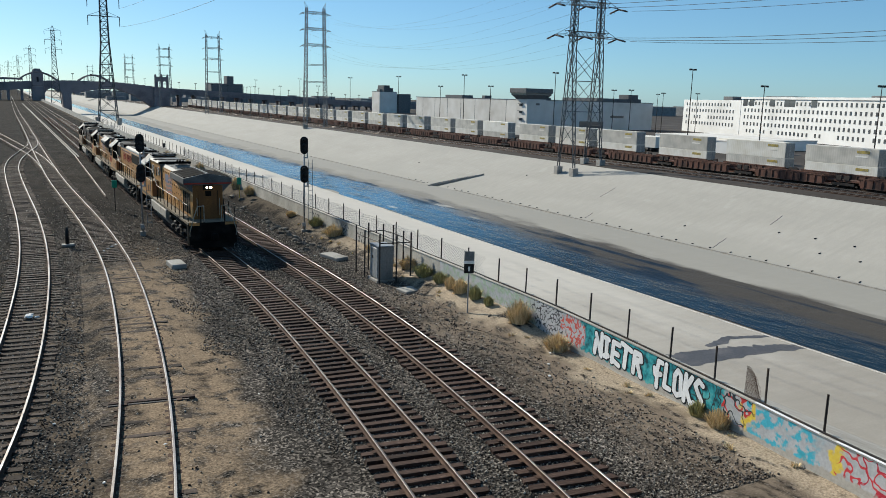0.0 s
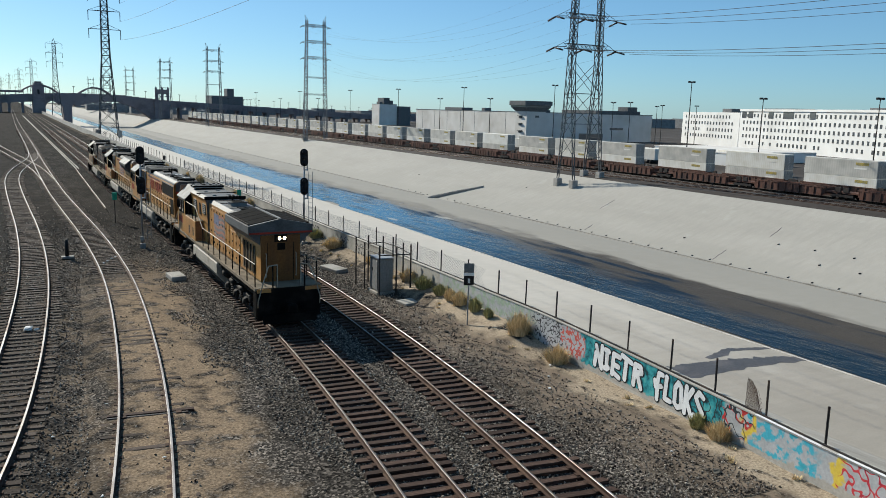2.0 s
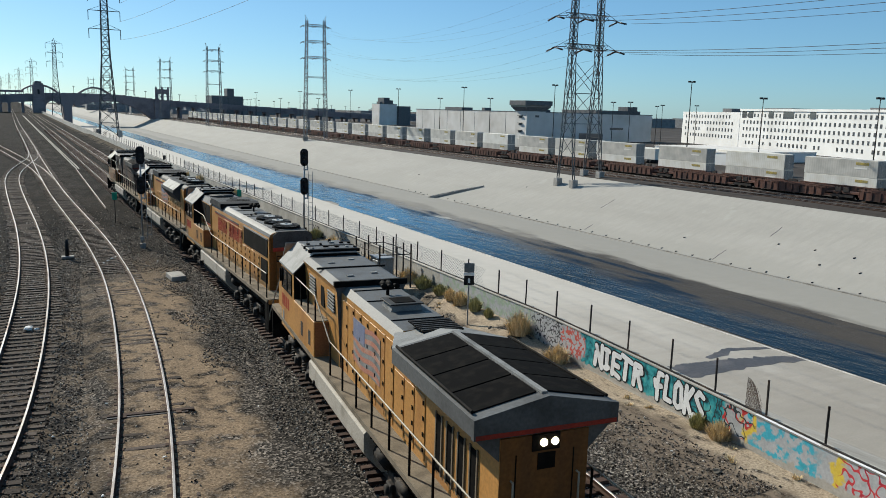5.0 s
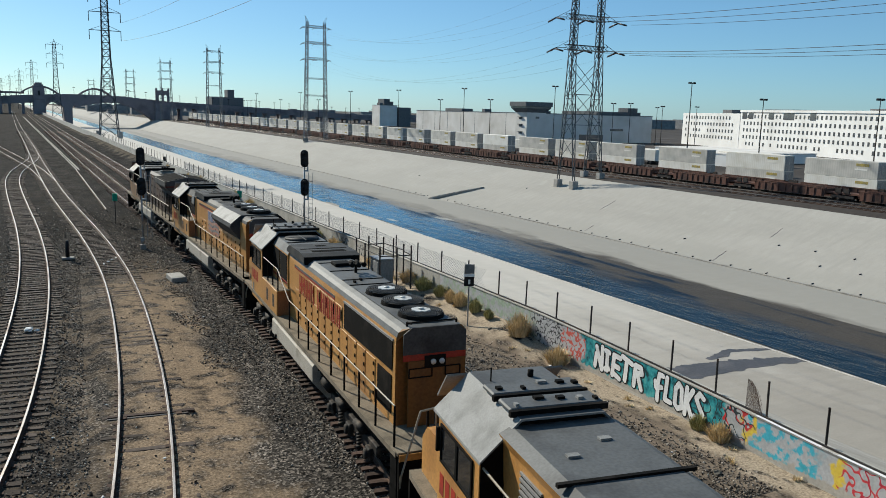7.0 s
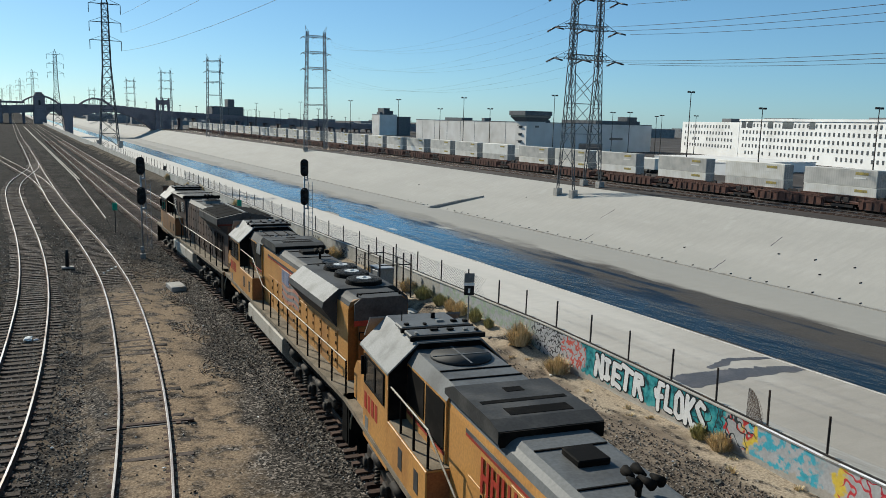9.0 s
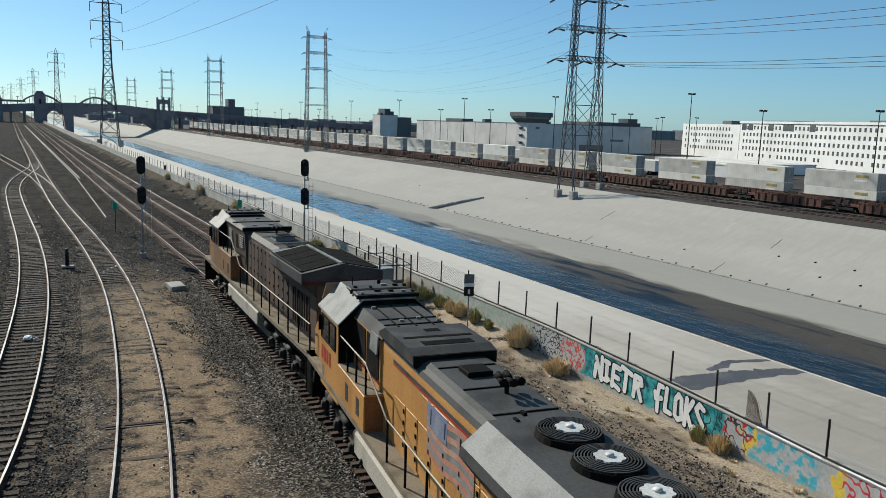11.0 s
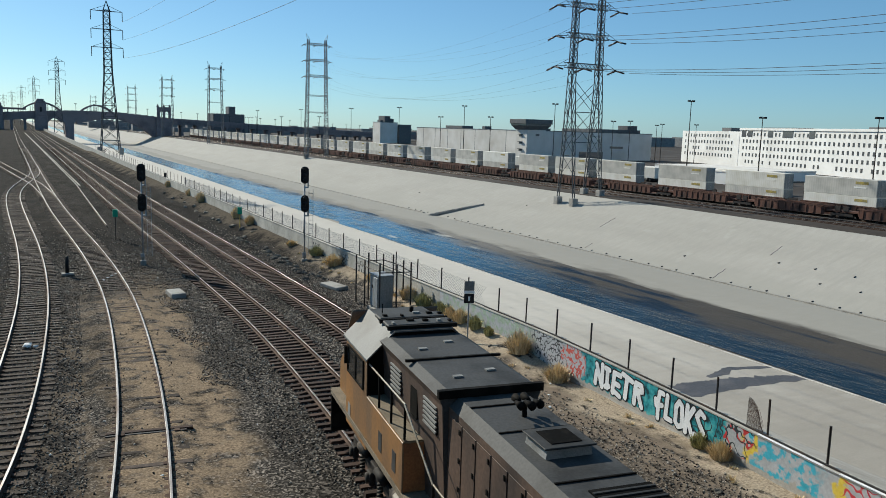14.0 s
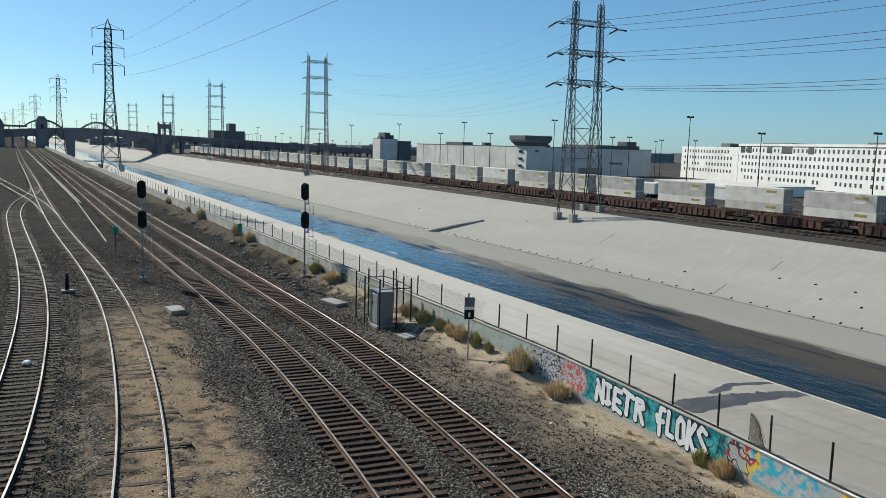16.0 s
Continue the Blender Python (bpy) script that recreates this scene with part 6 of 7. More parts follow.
def skyline():
    """Low roofs and trees on the horizon, far off."""
    verts, faces = [], []
    random.seed(12)
    for i in range(420):
        d = random.uniform(900, 1700)
        a = radians(random.uniform(-8, 62))
        x, y = d * math.sin(a), d * math.cos(a)
        if -30 < x < 108 or (x < 200 and y < 900):
            continue
        w, h = random.uniform(8, 40), random.uniform(2.5, 8) * (0.6 + random.random())
        k = len(verts)
        verts += [(x + sx * w / 2, y + sy * 8, z) for z in (FAR_Z, FAR_Z + h) for sx, sy in ((-1, -1), (1, -1), (1, 1), (-1, 1))]
        faces += [tuple(k + j for j in q) for q in ((0, 1, 5, 4), (1, 2, 6, 5), (2, 3, 7, 6), (3, 0, 4, 7), (4, 5, 6, 7))]
    ob = new("distant_roofs", mesh_from("distant_roofs", verts, faces, HAZY))
    tagged(ob, "hazy low roofs of the distant city", "buildings", kind="stuff")


skyline()


# ---- the road bridge from which the view is taken ----
def own_bridge():
    b_ = thing("bridge", "plain concrete road bridge over the tracks", "bridge", kind="structure")
    P("deck", b_, CONC_BLOCK, (-80, 140, -22, 0.25, 6.6, 8.2))
    P("parapet", b_, CONC_BLOCK, (-80, 140, 0.0, 0.3, 8.21, 8.95))
    P("parapet", b_, CONC_BLOCK, (-80, 140, -22, -21.7, 8.21, 9.2))
    for x, z in ((-26, -0.5), (19.2, -0.6), (48, BED_Z), (76, BED_Z), (106, FAR_Z)):
        P("pier", b_, CONC_BLOCK, (x - 0.8, x + 0.8, -20, -2, z, 6.6))


own_bridge()
# ---- things along the near bank ----
def fence():
    f = thing("fence", "rusty steel post fence with torn chain link on the flood wall", "fence", kind="structure")
    y = 9.3
    while y < 250:
        x, z = wall_at(y) + 0.16, wall_top(y) - 0.02
        bm = BM()
        rod(bm, (x, y, z), (x + random.uniform(-.02, .02), y + random.uniform(-.03, .03), z + 1.18), 0.036, 6)
        part("post", bm, DARK_STEEL, f)
        y += 2.15 if y < 20 else (2.35 if y < 31 else 2.95)
    bm = BM()
    for a in np.arange(33.0, 112.0, 0.16):
        z = wall_top(a)
        x = WALL_X + 0.16
        rod(bm, (x, a, z), (x, a + 1.0, z + 1.0), 0.0045, 3)
        rod(bm, (x, a + 1.0, z), (x, a, z + 1.0), 0.0045, 3)
    tagged(part("chain_link", bm, GALV, f, "sagging chain-link mesh"), kind="stuff")
    bm = BM()
    rod(bm, (WALL_X + 0.16, 33, 1.3), (WALL_X + 0.16, 250, 1.3), 0.025, 5)
    part("bottom_rail", bm, DARK_STEEL, f)
    for i in range(12):
        a, c = 9.0 + 2 * i, 11.0 + 2 * i
        bm = BM()
        rod(bm, (wall_at(a) + 0.1, a, wall_top(a) + 0.03), (wall_at(c) + 0.1, c, wall_top(c) + 0.03), 0.035, 5)
        part("bottom_rail", bm, DARK_STEEL, f)
    # torn curl of mesh
    bm = BM()
    y0 = 16.6
    x, z = wall_at(y0) + 0.16, wall_top(y0)
    for k in range(24):
        u = k / 24
        rod(bm, (x, y0 - u * 0.68, z), (x + 0.02, y0 - u * 0.5, z + 0.95 * math.sqrt(1 - u * u)), 0.006, 3)
        rod(bm, (x, y0, z + u * 0.95), (x, y0 - 0.65 * math.sqrt(1 - u * u), z + u * 0.9), 0.006, 3)
    tagged(part("torn_mesh", bm, RUST_RAIL, f, "rusty torn curl of wire mesh"), kind="stuff")


fence()

# ---- graffiti on the flood wall ----
def mural(name, stops, scale):
    m, n, l, b = node_mat(name, 0.7)
    pos = n.new("ShaderNodeNewGeometry").outputs["Position"]
    w = noise_tex(n, l, scale, 3.0, pos)
    f = noise_tex(n, l, 9.0, 4.0, pos)
    c = ramp(n, l, w, stops)
    l.new(mixc(n, l, 0.3, c, ramp(n, l, f, ((0.3, 0.3), (0.7, 0.7))), 'OVERLAY'), b.inputs["Base Color"])
    return m


GREYTAG = mural("grey_scribble_paint", ((0.42, (0.06, 0.06, 0.06)), (0.5, (0.35, 0.34, 0.31)), (0.7, (0.45, 0.43, 0.4))), 5.0)
SPRAY_WHITE = worn("white_spray_paint", (0.72, 0.73, 0.74), (0.6, 0.61, 0.62), 0.6, 0, 2.0, 12, bmp=0)
SPRAY_BLACK = worn("black_spray_paint", (0.02, 0.025, 0.03), (0.04, 0.05, 0.05), 0.6, 0, 2.0, 12, bmp=0)


def wall_patch(y0, y1, lo, hi, mat, off=0.006, rag=0.05):
    """Paint that follows the wall's face; lo and hi are parts of its height."""
    verts, faces = [], []
    n = max(2, int((y1 - y0) / 0.25))
    for i in range(n + 1):
        y = y0 + (y1 - y0) * i / n
        x, t = wall_at(y) - off, wall_top(y) - 0.055
        verts += [(x, y, -0.25 + (t + 0.25) * max(0.0, lo + rag * noise.noise((y * 3, lo, 1)))), (x, y, -0.25 + (t + 0.25) * min(1.0, hi + rag * noise.noise((y * 3, hi, 5))))]
        if i:
            k = 2 * i
            faces.append((k - 2, k - 1, k + 1, k))
    ob = new("graffiti_paint", mesh_from("graffiti_paint", verts, faces, mat))
    ob.parent = wall
    return ob


def mural_coat():
    """One long coat of old paint: teal ground, cyan clouds, yellow, and scribbled tags that run into each other."""
    m, n, l, b = node_mat("layered_wall_paint", 0.75)
    pos = n.new("ShaderNodeNewGeometry").outputs["Position"]
    sep = n.new("ShaderNodeSeparateXYZ")
    l.new(pos, sep.inputs[0])
    w = noise_tex(n, l, 1.5, 4.0, pos)
    w2 = noise_tex(n, l, 3.2, 3.0, pos)
    fine = noise_tex(n, l, 10.0, 4.0, pos)
    yw = math_n(n, l, 'ADD', sep.outputs[1], math_n(n, l, 'MULTIPLY', math_n(n, l, 'SUBTRACT', w, 0.5), 2.2))

    def span(a, c, soft=0.12):
        return math_n(n, l, 'MULTIPLY', step_n(n, l, yw, a - soft, a + soft), math_n(n, l, 'SUBTRACT', 1.0, step_n(n, l, yw, c - soft, c + soft)))

    def line(scale, width, seed):
        """Thin wandering strokes: the level lines of a noise."""
        mp = n.new("ShaderNodeMapping")
        mp.inputs["Location"].default_value = (seed, seed * 2.3, seed)
        l.new(pos, mp.inputs["Vector"])
        t = noise_tex(n, l, scale, 1.0, mp.outputs["Vector"])
        d = math_n(n, l, 'ABSOLUTE', math_n(n, l, 'SUBTRACT', t, 0.5))
        return math_n(n, l, 'SUBTRACT', 1.0, step_n(n, l, d, width, width * 1.7))

    col = ramp(n, l, w, ((0.35, (0.34, 0.35, 0.36)), (0.55, (0.4, 0.41, 0.43)), (0.7, (0.42, 0.39, 0.4))))
    col = mixc(n, l, math_n(n, l, 'MULTIPLY', span(28.5, 37.0, 0.6), step_n(n, l, w2, 0.4, 0.6)), col, (0.3, 0.37, 0.29))
    teal = ramp(n, l, w2, ((0.34, (0.014, 0.05, 0.06)), (0.44, (0.02, 0.17, 0.2)), (0.56, (0.035, 0.28, 0.31)), (0.68, (0.1, 0.36, 0.36))))
    col = mixc(n, l, span(17.0, 24.95, 0.15), col, teal)
    col = mixc(n, l, math_n(n, l, 'MULTIPLY', span(13.5, 15.9, 0.3), step_n(n, l, w2, 0.46, 0.58)), col, (0.06, 0.36, 0.47))
    col = mixc(n, l, math_n(n, l, 'MULTIPLY', span(12.6, 17.4, 0.3), step_n(n, l, w, 0.57, 0.62)), col, (0.05, 0.33, 0.42))
    col = mixc(n, l, span(15.85, 16.25, 0.08), col, (0.62, 0.46, 0.07))
    col = mixc(n, l, span(12.7, 13.1, 0.08), col, (0.62, 0.46, 0.07))
    col = mixc(n, l, math_n(n, l, 'MULTIPLY', span(16.2, 17.3, 0.1), line(2.2, 0.035, 4.0)), col, (0.45, 0.04, 0.04))
    col = mixc(n, l, math_n(n, l, 'MULTIPLY', span(8.0, 12.9, 0.15), line(2.0, 0.02, 1.0)), col, (0.5, 0.05, 0.06))
    col = mixc(n, l, math_n(n, l, 'MULTIPLY', span(8.0, 12.5, 0.15), line(1.7, 0.018, 7.0)), col, (0.4, 0.03, 0.05))
    col = mixc(n, l, math_n(n, l, 'MULTIPLY', span(24.9, 26.3, 0.1), line(3.4, 0.035, 2.0)), col, (0.5, 0.1, 0.08))
    col = mixc(n, l, math_n(n, l, 'MULTIPLY', span(26.2, 28.6, 0.2), line(3.6, 0.025, 5.0)), col, (0.05, 0.05, 0.055))
    col = mixc(n, l, math_n(n, l, 'MULTIPLY', span(16.0, 19.0, 0.3), line(2.4, 0.022, 9.0)), col, (0.03, 0.04, 0.045))
    # the foot of the wall is bare and scuffed
    foot = math_n(n, l, 'ADD', sep.outputs[2], math_n(n, l, 'MULTIPLY', math_n(n, l, 'SUBTRACT', w2, 0.5), 0.5))
    col = mixc(n, l, step_n(n, l, foot, -0.02, -0.1), col, (0.36, 0.34, 0.31))
    l.new(mixc(n, l, 0.3, col, ramp(n, l, fine, ((0.3, 0.3), (0.7, 0.7))), 'OVERLAY'), b.inputs["Base Color"])
    return m


wall_patch(8.4, 37.5, 0.02, 1.0, mural_coat(), rag=0.03)
for a in (48.0, 51.0, 44.5, 57.0):
    wall_patch(a, a + 1.6, 0.3, 0.85, GREYTAG, rag=0.1)
bm = BM()
for i in range(16):
    a, c = 8.0 + i * 0.5, 8.5 + i * 0.5
    vs = [bm.verts.new(p) for p in ((wall_at(a) - 0.05, a, wall_top(a) + 0.006), (wall_at(c) - 0.05, c, wall_top(c) + 0.006), (wall_at(c) + 0.2, c, wall_top(c) + 0.006), (wall_at(a) + 0.2, a, wall_top(a) + 0.006))]
    bm.faces.new(vs)
part("painted_coping", bm, SPRAY_WHITE, wall, "white painted strip on the wall coping")


STROKES = {
    "N": ("00 15", "18 70", "70 79"), "I": ("30 38", "08 68", "00 61"), "E": ("10 28", "28 88", "24 74", "11 80"),
    "T": ("09 98", "48 30"), "R": ("10 28", "28 78 86 25", "45 80"), "F": ("30 36 49 89", "06 14 75"), "L": ("29 11 71"),
    "O": ("41 12 17 49 78 82 41"), "K": ("10 29", "89 24", "25 80"), "S": ("88 49 17 45 83 50 01"),
}


def stroke_mesh(lines, width, height, w, y, slope, off):
    """Fat rounded strokes on the wall's face, from points on a grid of tenths."""
    verts, faces = [], []
    k = 0
    for line_ in ([lines] if isinstance(lines, str) else lines):
        pts = [(int(p[0]) / 9 * width, int(p[1]) / 9 * height) for p in line_.split()]
        for n, (u, v) in enumerate(pts):
            polys = [[(u + w * math.cos(t), v + w * math.sin(t)) for t in np.linspace(0, 2 * math.pi, 13)[:-1]]]
            if n:
                a, b_ = pts[n - 1]
                d = math.hypot(u - a, v - b_)
                e, f = -(v - b_) / d * w, (u - a) / d * w
                polys.append([(a - e, b_ - f), (u - e, v - f), (u + e, v + f), (a + e, b_ + f)])
            for poly in polys:
                k += 1
                base = len(verts)
                for uu, vv in poly:
                    yy = y - uu
                    top = wall_top(yy) - 0.07
                    verts.append((wall_at(yy) - off - 0.0001 * k, yy, min(top, top - height - 0.12 + vv + slope * uu)))
                faces.append(tuple(range(base, len(verts))))
    return verts, faces


def bubble(word, y, height, step, w, slope):
    """Fat spray-painted letters that lean into each other, with dark outlines and inner lines."""
    for i, letter in enumerate(word):
        here = step * (0.62 if letter == "I" else 1.0)
        wide = here * 0.86
        for mat, r, off, nm in ((SPRAY_BLACK, w + 0.055, 0.011 + 0.005 * (i % 2), "letter_outline"), (SPRAY_WHITE, w, 0.0225 + 0.004 * (i % 2), "graffiti_letter")):
            v, f = stroke_mesh(STROKES[letter], wide, height * (1.0, 0.94, 1.03, 0.97, 1.0)[i % 5], r, y, slope, off)
            ob = new(nm, mesh_from(nm, v, f, mat))
            ob.parent = wall
        y -= here


bubble("NIETR", 24.1, 0.88, 0.63, 0.105, -0.06)
bubble("FLOKS", 20.6, 0.97, 0.5, 0.092, -0.04)


# ---- signals ----
def signal(m):
    s = thing("railway_signal", "grey signal mast with two black oval target heads", "railway signal", m, group="railway signals")
    bm = BM()
    rod(bm, (0, 0, 0.0), (0, 0, 6.2), 0.06, 10)
    part("mast", bm, GALV, s)
    bm = BM()
    box(bm, -0.2, 0.2, -0.2, 0.2, -0.35, 0.02, 0.03)
    rod(bm, (0, 0, 0.1), (0, 0, 0.5), 0.16, 10, 0.1)
    part("base", bm, CONC_BLOCK, s, "white-painted foundation")
    P("base_box", s, GALV, (-0.16, 0.08, -0.22, -0.1, 0.3, 0.55))
    for zc in (6.25, 4.15):
        bm = BM()
        n = 24
        ring = []
        for i in range(n):
            t = 2 * math.pi * i / n
            ring.append((0.29 * math.cos(t), zc + 0.29 * math.sin(t) + (0.34 if math.sin(t) > 0 else -0.34)))
        prism(bm, ring, -0.2, -0.16)
        bmesh.ops.recalc_face_normals(bm, faces=bm.faces)
        head = part("target_head", bm, BLACK, s, "black oval backing plate")
        P("lamp_case", head, BLACK, (-0.17, 0.17, -0.16, 0.12, zc - 0.6, zc + 0.6), bevel=0.03)
        for dz in (-0.4, 0, 0.4):
            bm = BM()
            rod(bm, (0, -0.5, zc + dz + 0.02), (0, -0.2, zc + dz), 0.14, 12)
            part("hood", bm, BLACK, head)
        P("bracket", s, GALV, (-0.05, 0.3, -0.05, 0.2, zc - 0.95, zc - 0.85), (0.2, 0.3, 0.1, 0.2, zc - 0.9, zc + 0.2))
    for x in (0.32, 0.62):
        bm = BM()
        rod(bm, (x, 0.1, 0.3), (x, 0.1, 5.2), 0.02, 5)
        part("ladder_rail", bm, GALV, s)
    for i in range(14):
        bm = BM()
        rod(bm, (0.32, 0.1, 0.6 + i * 0.33), (0.62, 0.1, 0.6 + i * 0.33), 0.014, 5)
        part("rung", bm, GALV, s)
    return s


sg = signal(pose(7.75, 59.4, 0, 0, 0, -6))
copy_thing(sg, pose(18.72, 56.6, 0, 0, 0, -14))


def marker(x, y, h, top, label, post=DARK_STEEL):
    t = thing("marker_post", label, "marker post", pose(x, y, -0.3))
    bm = BM()
    rod(bm, (0, 0, 0), (0, 0, h + 0.2), 0.04, 6)
    part("post", bm, post, t)
    P("plate", t, top, (-0.2, 0.2, -0.08, 0.08, h - 0.35, h + 0.3), bevel=0.02)
    return t


GREEN_P = worn("green_enamel", (0.02, 0.28, 0.17), (0.03, 0.2, 0.13), 0.4, 0, 3.0, 20)
YEL_POST = worn("yellow_post_paint", (0.5, 0.38, 0.1), (0.4, 0.3, 0.1), 0.6, 0, 3.0, 20)
marker(7.33, 72.7, 2.3, GREEN_P, "green enamel marker on a thin post")
marker(18.6, 75.5, 2.0, GREEN_P, "green marker on a yellow post by the wall", YEL_POST)
marker(20.2, 128.0, 2.0, DARK_STEEL, "dark marker plate by the far wall")


def switch_stand():
    t = thing("switch_stand", "short black switch stand on a pale base", "switch stand", pose(2.7, 56.6, -0.25))
    bm = BM()
    rod(bm, (0, 0, 0.1), (0, 0, 1.25), 0.13, 8, 0.11)
    part("column", bm, BLACK, t)
    P("base", t, CONC_BLOCK, (-0.35, 0.4, -0.25, 0.25, 0, 0.14), bevel=0.02)
    P("handle", t, DARK_STEEL, (0.0, 0.5, -0.03, 0.03, 0.4, 0.46))


switch_stand()


def slab(x, y, w, d, h, rz, label):
    b_ = P("concrete_slab", None, CONC_BLOCK, (-w / 2, w / 2, -d / 2, d / 2, 0, h), bevel=0.03)
    b_.matrix_world = pose(x, y, -0.32, 1, -1, rz)
    tagged(b_, label, "slab")


slab(8.05, 48.1, 0.85, 1.5, 0.28, 4, "pale concrete vault lid in the ballast")
slab(17.6, 47.3, 0.9, 1.9, 0.22, 14, "flat concrete slab in the sand")
slab(18.3, 37.5, 1.2, 1.0, 0.16, 8, "flat concrete slab beside the cabinet")


def cabinet_cage():
    c = thing("equipment_cabinet", "grey steel signal equipment cabinet on a concrete pad", "cabinet", pose(17.95, 40.6, -0.28))
    P("body", c, worn("cabinet_grey", (0.24, 0.235, 0.225), (0.18, 0.175, 0.17), 0.5, 0.1, 1.0, 10), (-0.45, 0.45, -0.6, 0.6, 0.1, 1.95), bevel=0.03)
    P("roof", c, GALV, (-0.5, 0.5, -0.65, 0.65, 1.95, 2.02), bevel=0.02)
    P("door", c, GALV, (-0.472, -0.453, -0.5, 0.5, 0.2, 1.85), bevel=0.008)
    P("label_plate", c, BLACK, (-0.48, -0.474, 0.1, 0.25, 1.2, 1.4))
    P("pad", c, CONC_BLOCK, (-0.55, 0.55, -0.7, 0.7, -0.1, 0.1), bevel=0.02)
    g = thing("cage_fence", "rusty pipe cage around the equipment cabinet", "fence", pose(0, 0, 0))
    pts = [(17.3, 42.8), (17.3, 41.5), (17.35, 39.5), (18.3, 39.35), (19.15, 39.3), (19.3, 40.6), (19.3, 42.0), (19.2, 43.2), (18.2, 43.1)]
    for i, (x, y) in enumerate(pts):
        bm = BM()
        rod(bm, (x, y, -0.3), (x, y, 2.55 - 0.12 * (i % 2)), 0.045, 6)
        part("post", bm, DARK_STEEL, g)
    for (x0, y0), (x1, y1) in zip(pts, pts[1:]):
        for z in ((2.05,) if y0 > 39.6 else (2.0,)):
            bm = BM()
            rod(bm, (x0, y0, z), (x1, y1, z), 0.03, 5)
            part("rail", bm, DARK_STEEL, g)
    bm = BM()
    rod(bm, (17.3, 42.8, 0.75), (17.3, 41.5, 0.7), 0.03, 5)
    part("rail", bm, DARK_STEEL, g)
    bm = BM()
    for a in np.arange(39.4, 43.0, 0.14):
        rod(bm, (19.3, a, -0.2), (19.3, a + 0.02, 2.2), 0.005, 3)
    for z in np.arange(0, 2.2, 0.14):
        rod(bm, (19.3, 39.4, z), (19.3, 43.0, z), 0.005, 3)
    tagged(part("mesh_panel", bm, GALV, g), kind="stuff")


cabinet_cage()


def sign():
    s = thing("track_sign", "two small square plates on a thin steel post", "sign", pose(18.66, 32.0, -0.3, 0, 0, -20))
    bm = BM()
    rod(bm, (0, 0, 0), (0, 0, 3.15), 0.035, 6)
    part("post", bm, GALV, s)
    P("plate", s, worn("sign_grey", (0.14, 0.15, 0.15), (0.2, 0.2, 0.2), 0.5, 0, 4, 20), (-0.24, 0.24, -0.06, -0.04, 2.7, 3.15), bevel=0.004)
    q = P("lower_plate", s, BLACK, (-0.24, 0.24, -0.06, -0.04, 2.1, 2.55), bevel=0.004)
    P("plate_mark", q, WHITE, (-0.05, 0.05, -0.066, -0.061, 2.2, 2.42))
    P("plate_rim", s, WHITE, (-0.26, 0.26, -0.058, -0.042, 2.56, 2.69))


sign()

# ---- plants ----
def grass_mat(name, a, b_):
    m, n, l, bs = node_mat(name, 0.8)
    g = n.new("ShaderNodeNewGeometry")
    l.new(ramp(n, l, g.outputs["Random Per Island"], ((0.0, a), (1.0, b_))), bs.inputs["Base Color"])
    return m


DRY = grass_mat("dry_tan_grass", (0.44, 0.32, 0.17), (0.78, 0.64, 0.41))
GREENISH = grass_mat("dusty_green_grass", (0.22, 0.21, 0.09), (0.5, 0.46, 0.24))


def bush(x, y, h, w, mat, label, n=800):
    verts, faces = [], []
    for i in range(n):
        a, u = random.uniform(0, 2 * math.pi), random.random() ** 0.6
        bx, by = 0.42 * w * u * math.cos(a), 0.42 * w * u * math.sin(a)
        lean = random.uniform(0.05, 0.6) * w
        hh = h * random.uniform(0.45, 1.05) * (1 - 0.35 * u)
        a2 = a + random.uniform(-0.7, 0.7)
        tx, ty = bx + lean * math.cos(a2) * u, by + lean * math.sin(a2) * u
        t = random.uniform(0.008, 0.02)
        px, py = -math.sin(a2 + random.uniform(-1, 1)) * t, math.cos(a2) * t
        mx, my, mz = bx * 0.55 + tx * 0.45, by * 0.55 + ty * 0.45, hh * 0.62
        k = len(verts)
        verts += [(bx - px, by - py, 0), (bx + px, by + py, 0), (mx + px, my + py, mz), (mx - px, my - py, mz), (tx, ty, hh)]
        faces += [(k, k + 1, k + 2, k + 3), (k + 3, k + 2, k + 4)]
    ob = new("dry_bush", mesh_from("dry_bush", verts, faces, mat))
    ob.matrix_world = pose(x, y, ground_z(x, y) - 0.03)
    tagged(ob, label, "bush", group="dry bushes")


random.seed(21)
for x, y, h, w, g in ((19.55, 28.9, 1.25, 0.95, 0), (19.5, 25.9, 0.9, 0.9, 0), (19.6, 17.2, 0.75, 0.7, 0), (19.65, 18.2, 0.65, 0.5, 1), (19.5, 38.4, 1.1, 1.1, 1), (19.6, 40.6, 1.1, 1.0, 0), (19.6, 36.6, 0.9, 0.8, 1), (19.55, 34.3, 1.1, 0.9, 0), (19.6, 32.9, 1.0, 0.7, 1), (19.6, 31.6, 0.7, 0.5, 1), (19.5, 35.3, 1.0, 0.6, 0), (19.5, 52.5, 1.0, 1.2, 0), (19.6, 56.5, 0.9, 0.9, 1), (19.7, 76.0, 1.1, 0.9, 0), (19.7, 81.5, 1.4, 0.8, 0), (19.7, 99.0, 1.5, 1.0, 0), (19.6, 45.5, 0.8, 0.9, 0), (19.4, 62.0, 0.6, 0.7, 0), (20.0, 108, 1.0, 0.8, 0), (19.8, 123, 1.1, 0.8, 0)):
    k = 0.8 if 31 < y < 42 else 1.0
    bush(x, y, h * k, w * k, GREENISH if g else DRY, "dusty green tufted weed against the flood wall" if g else "dry tan tufted bush against the flood wall")
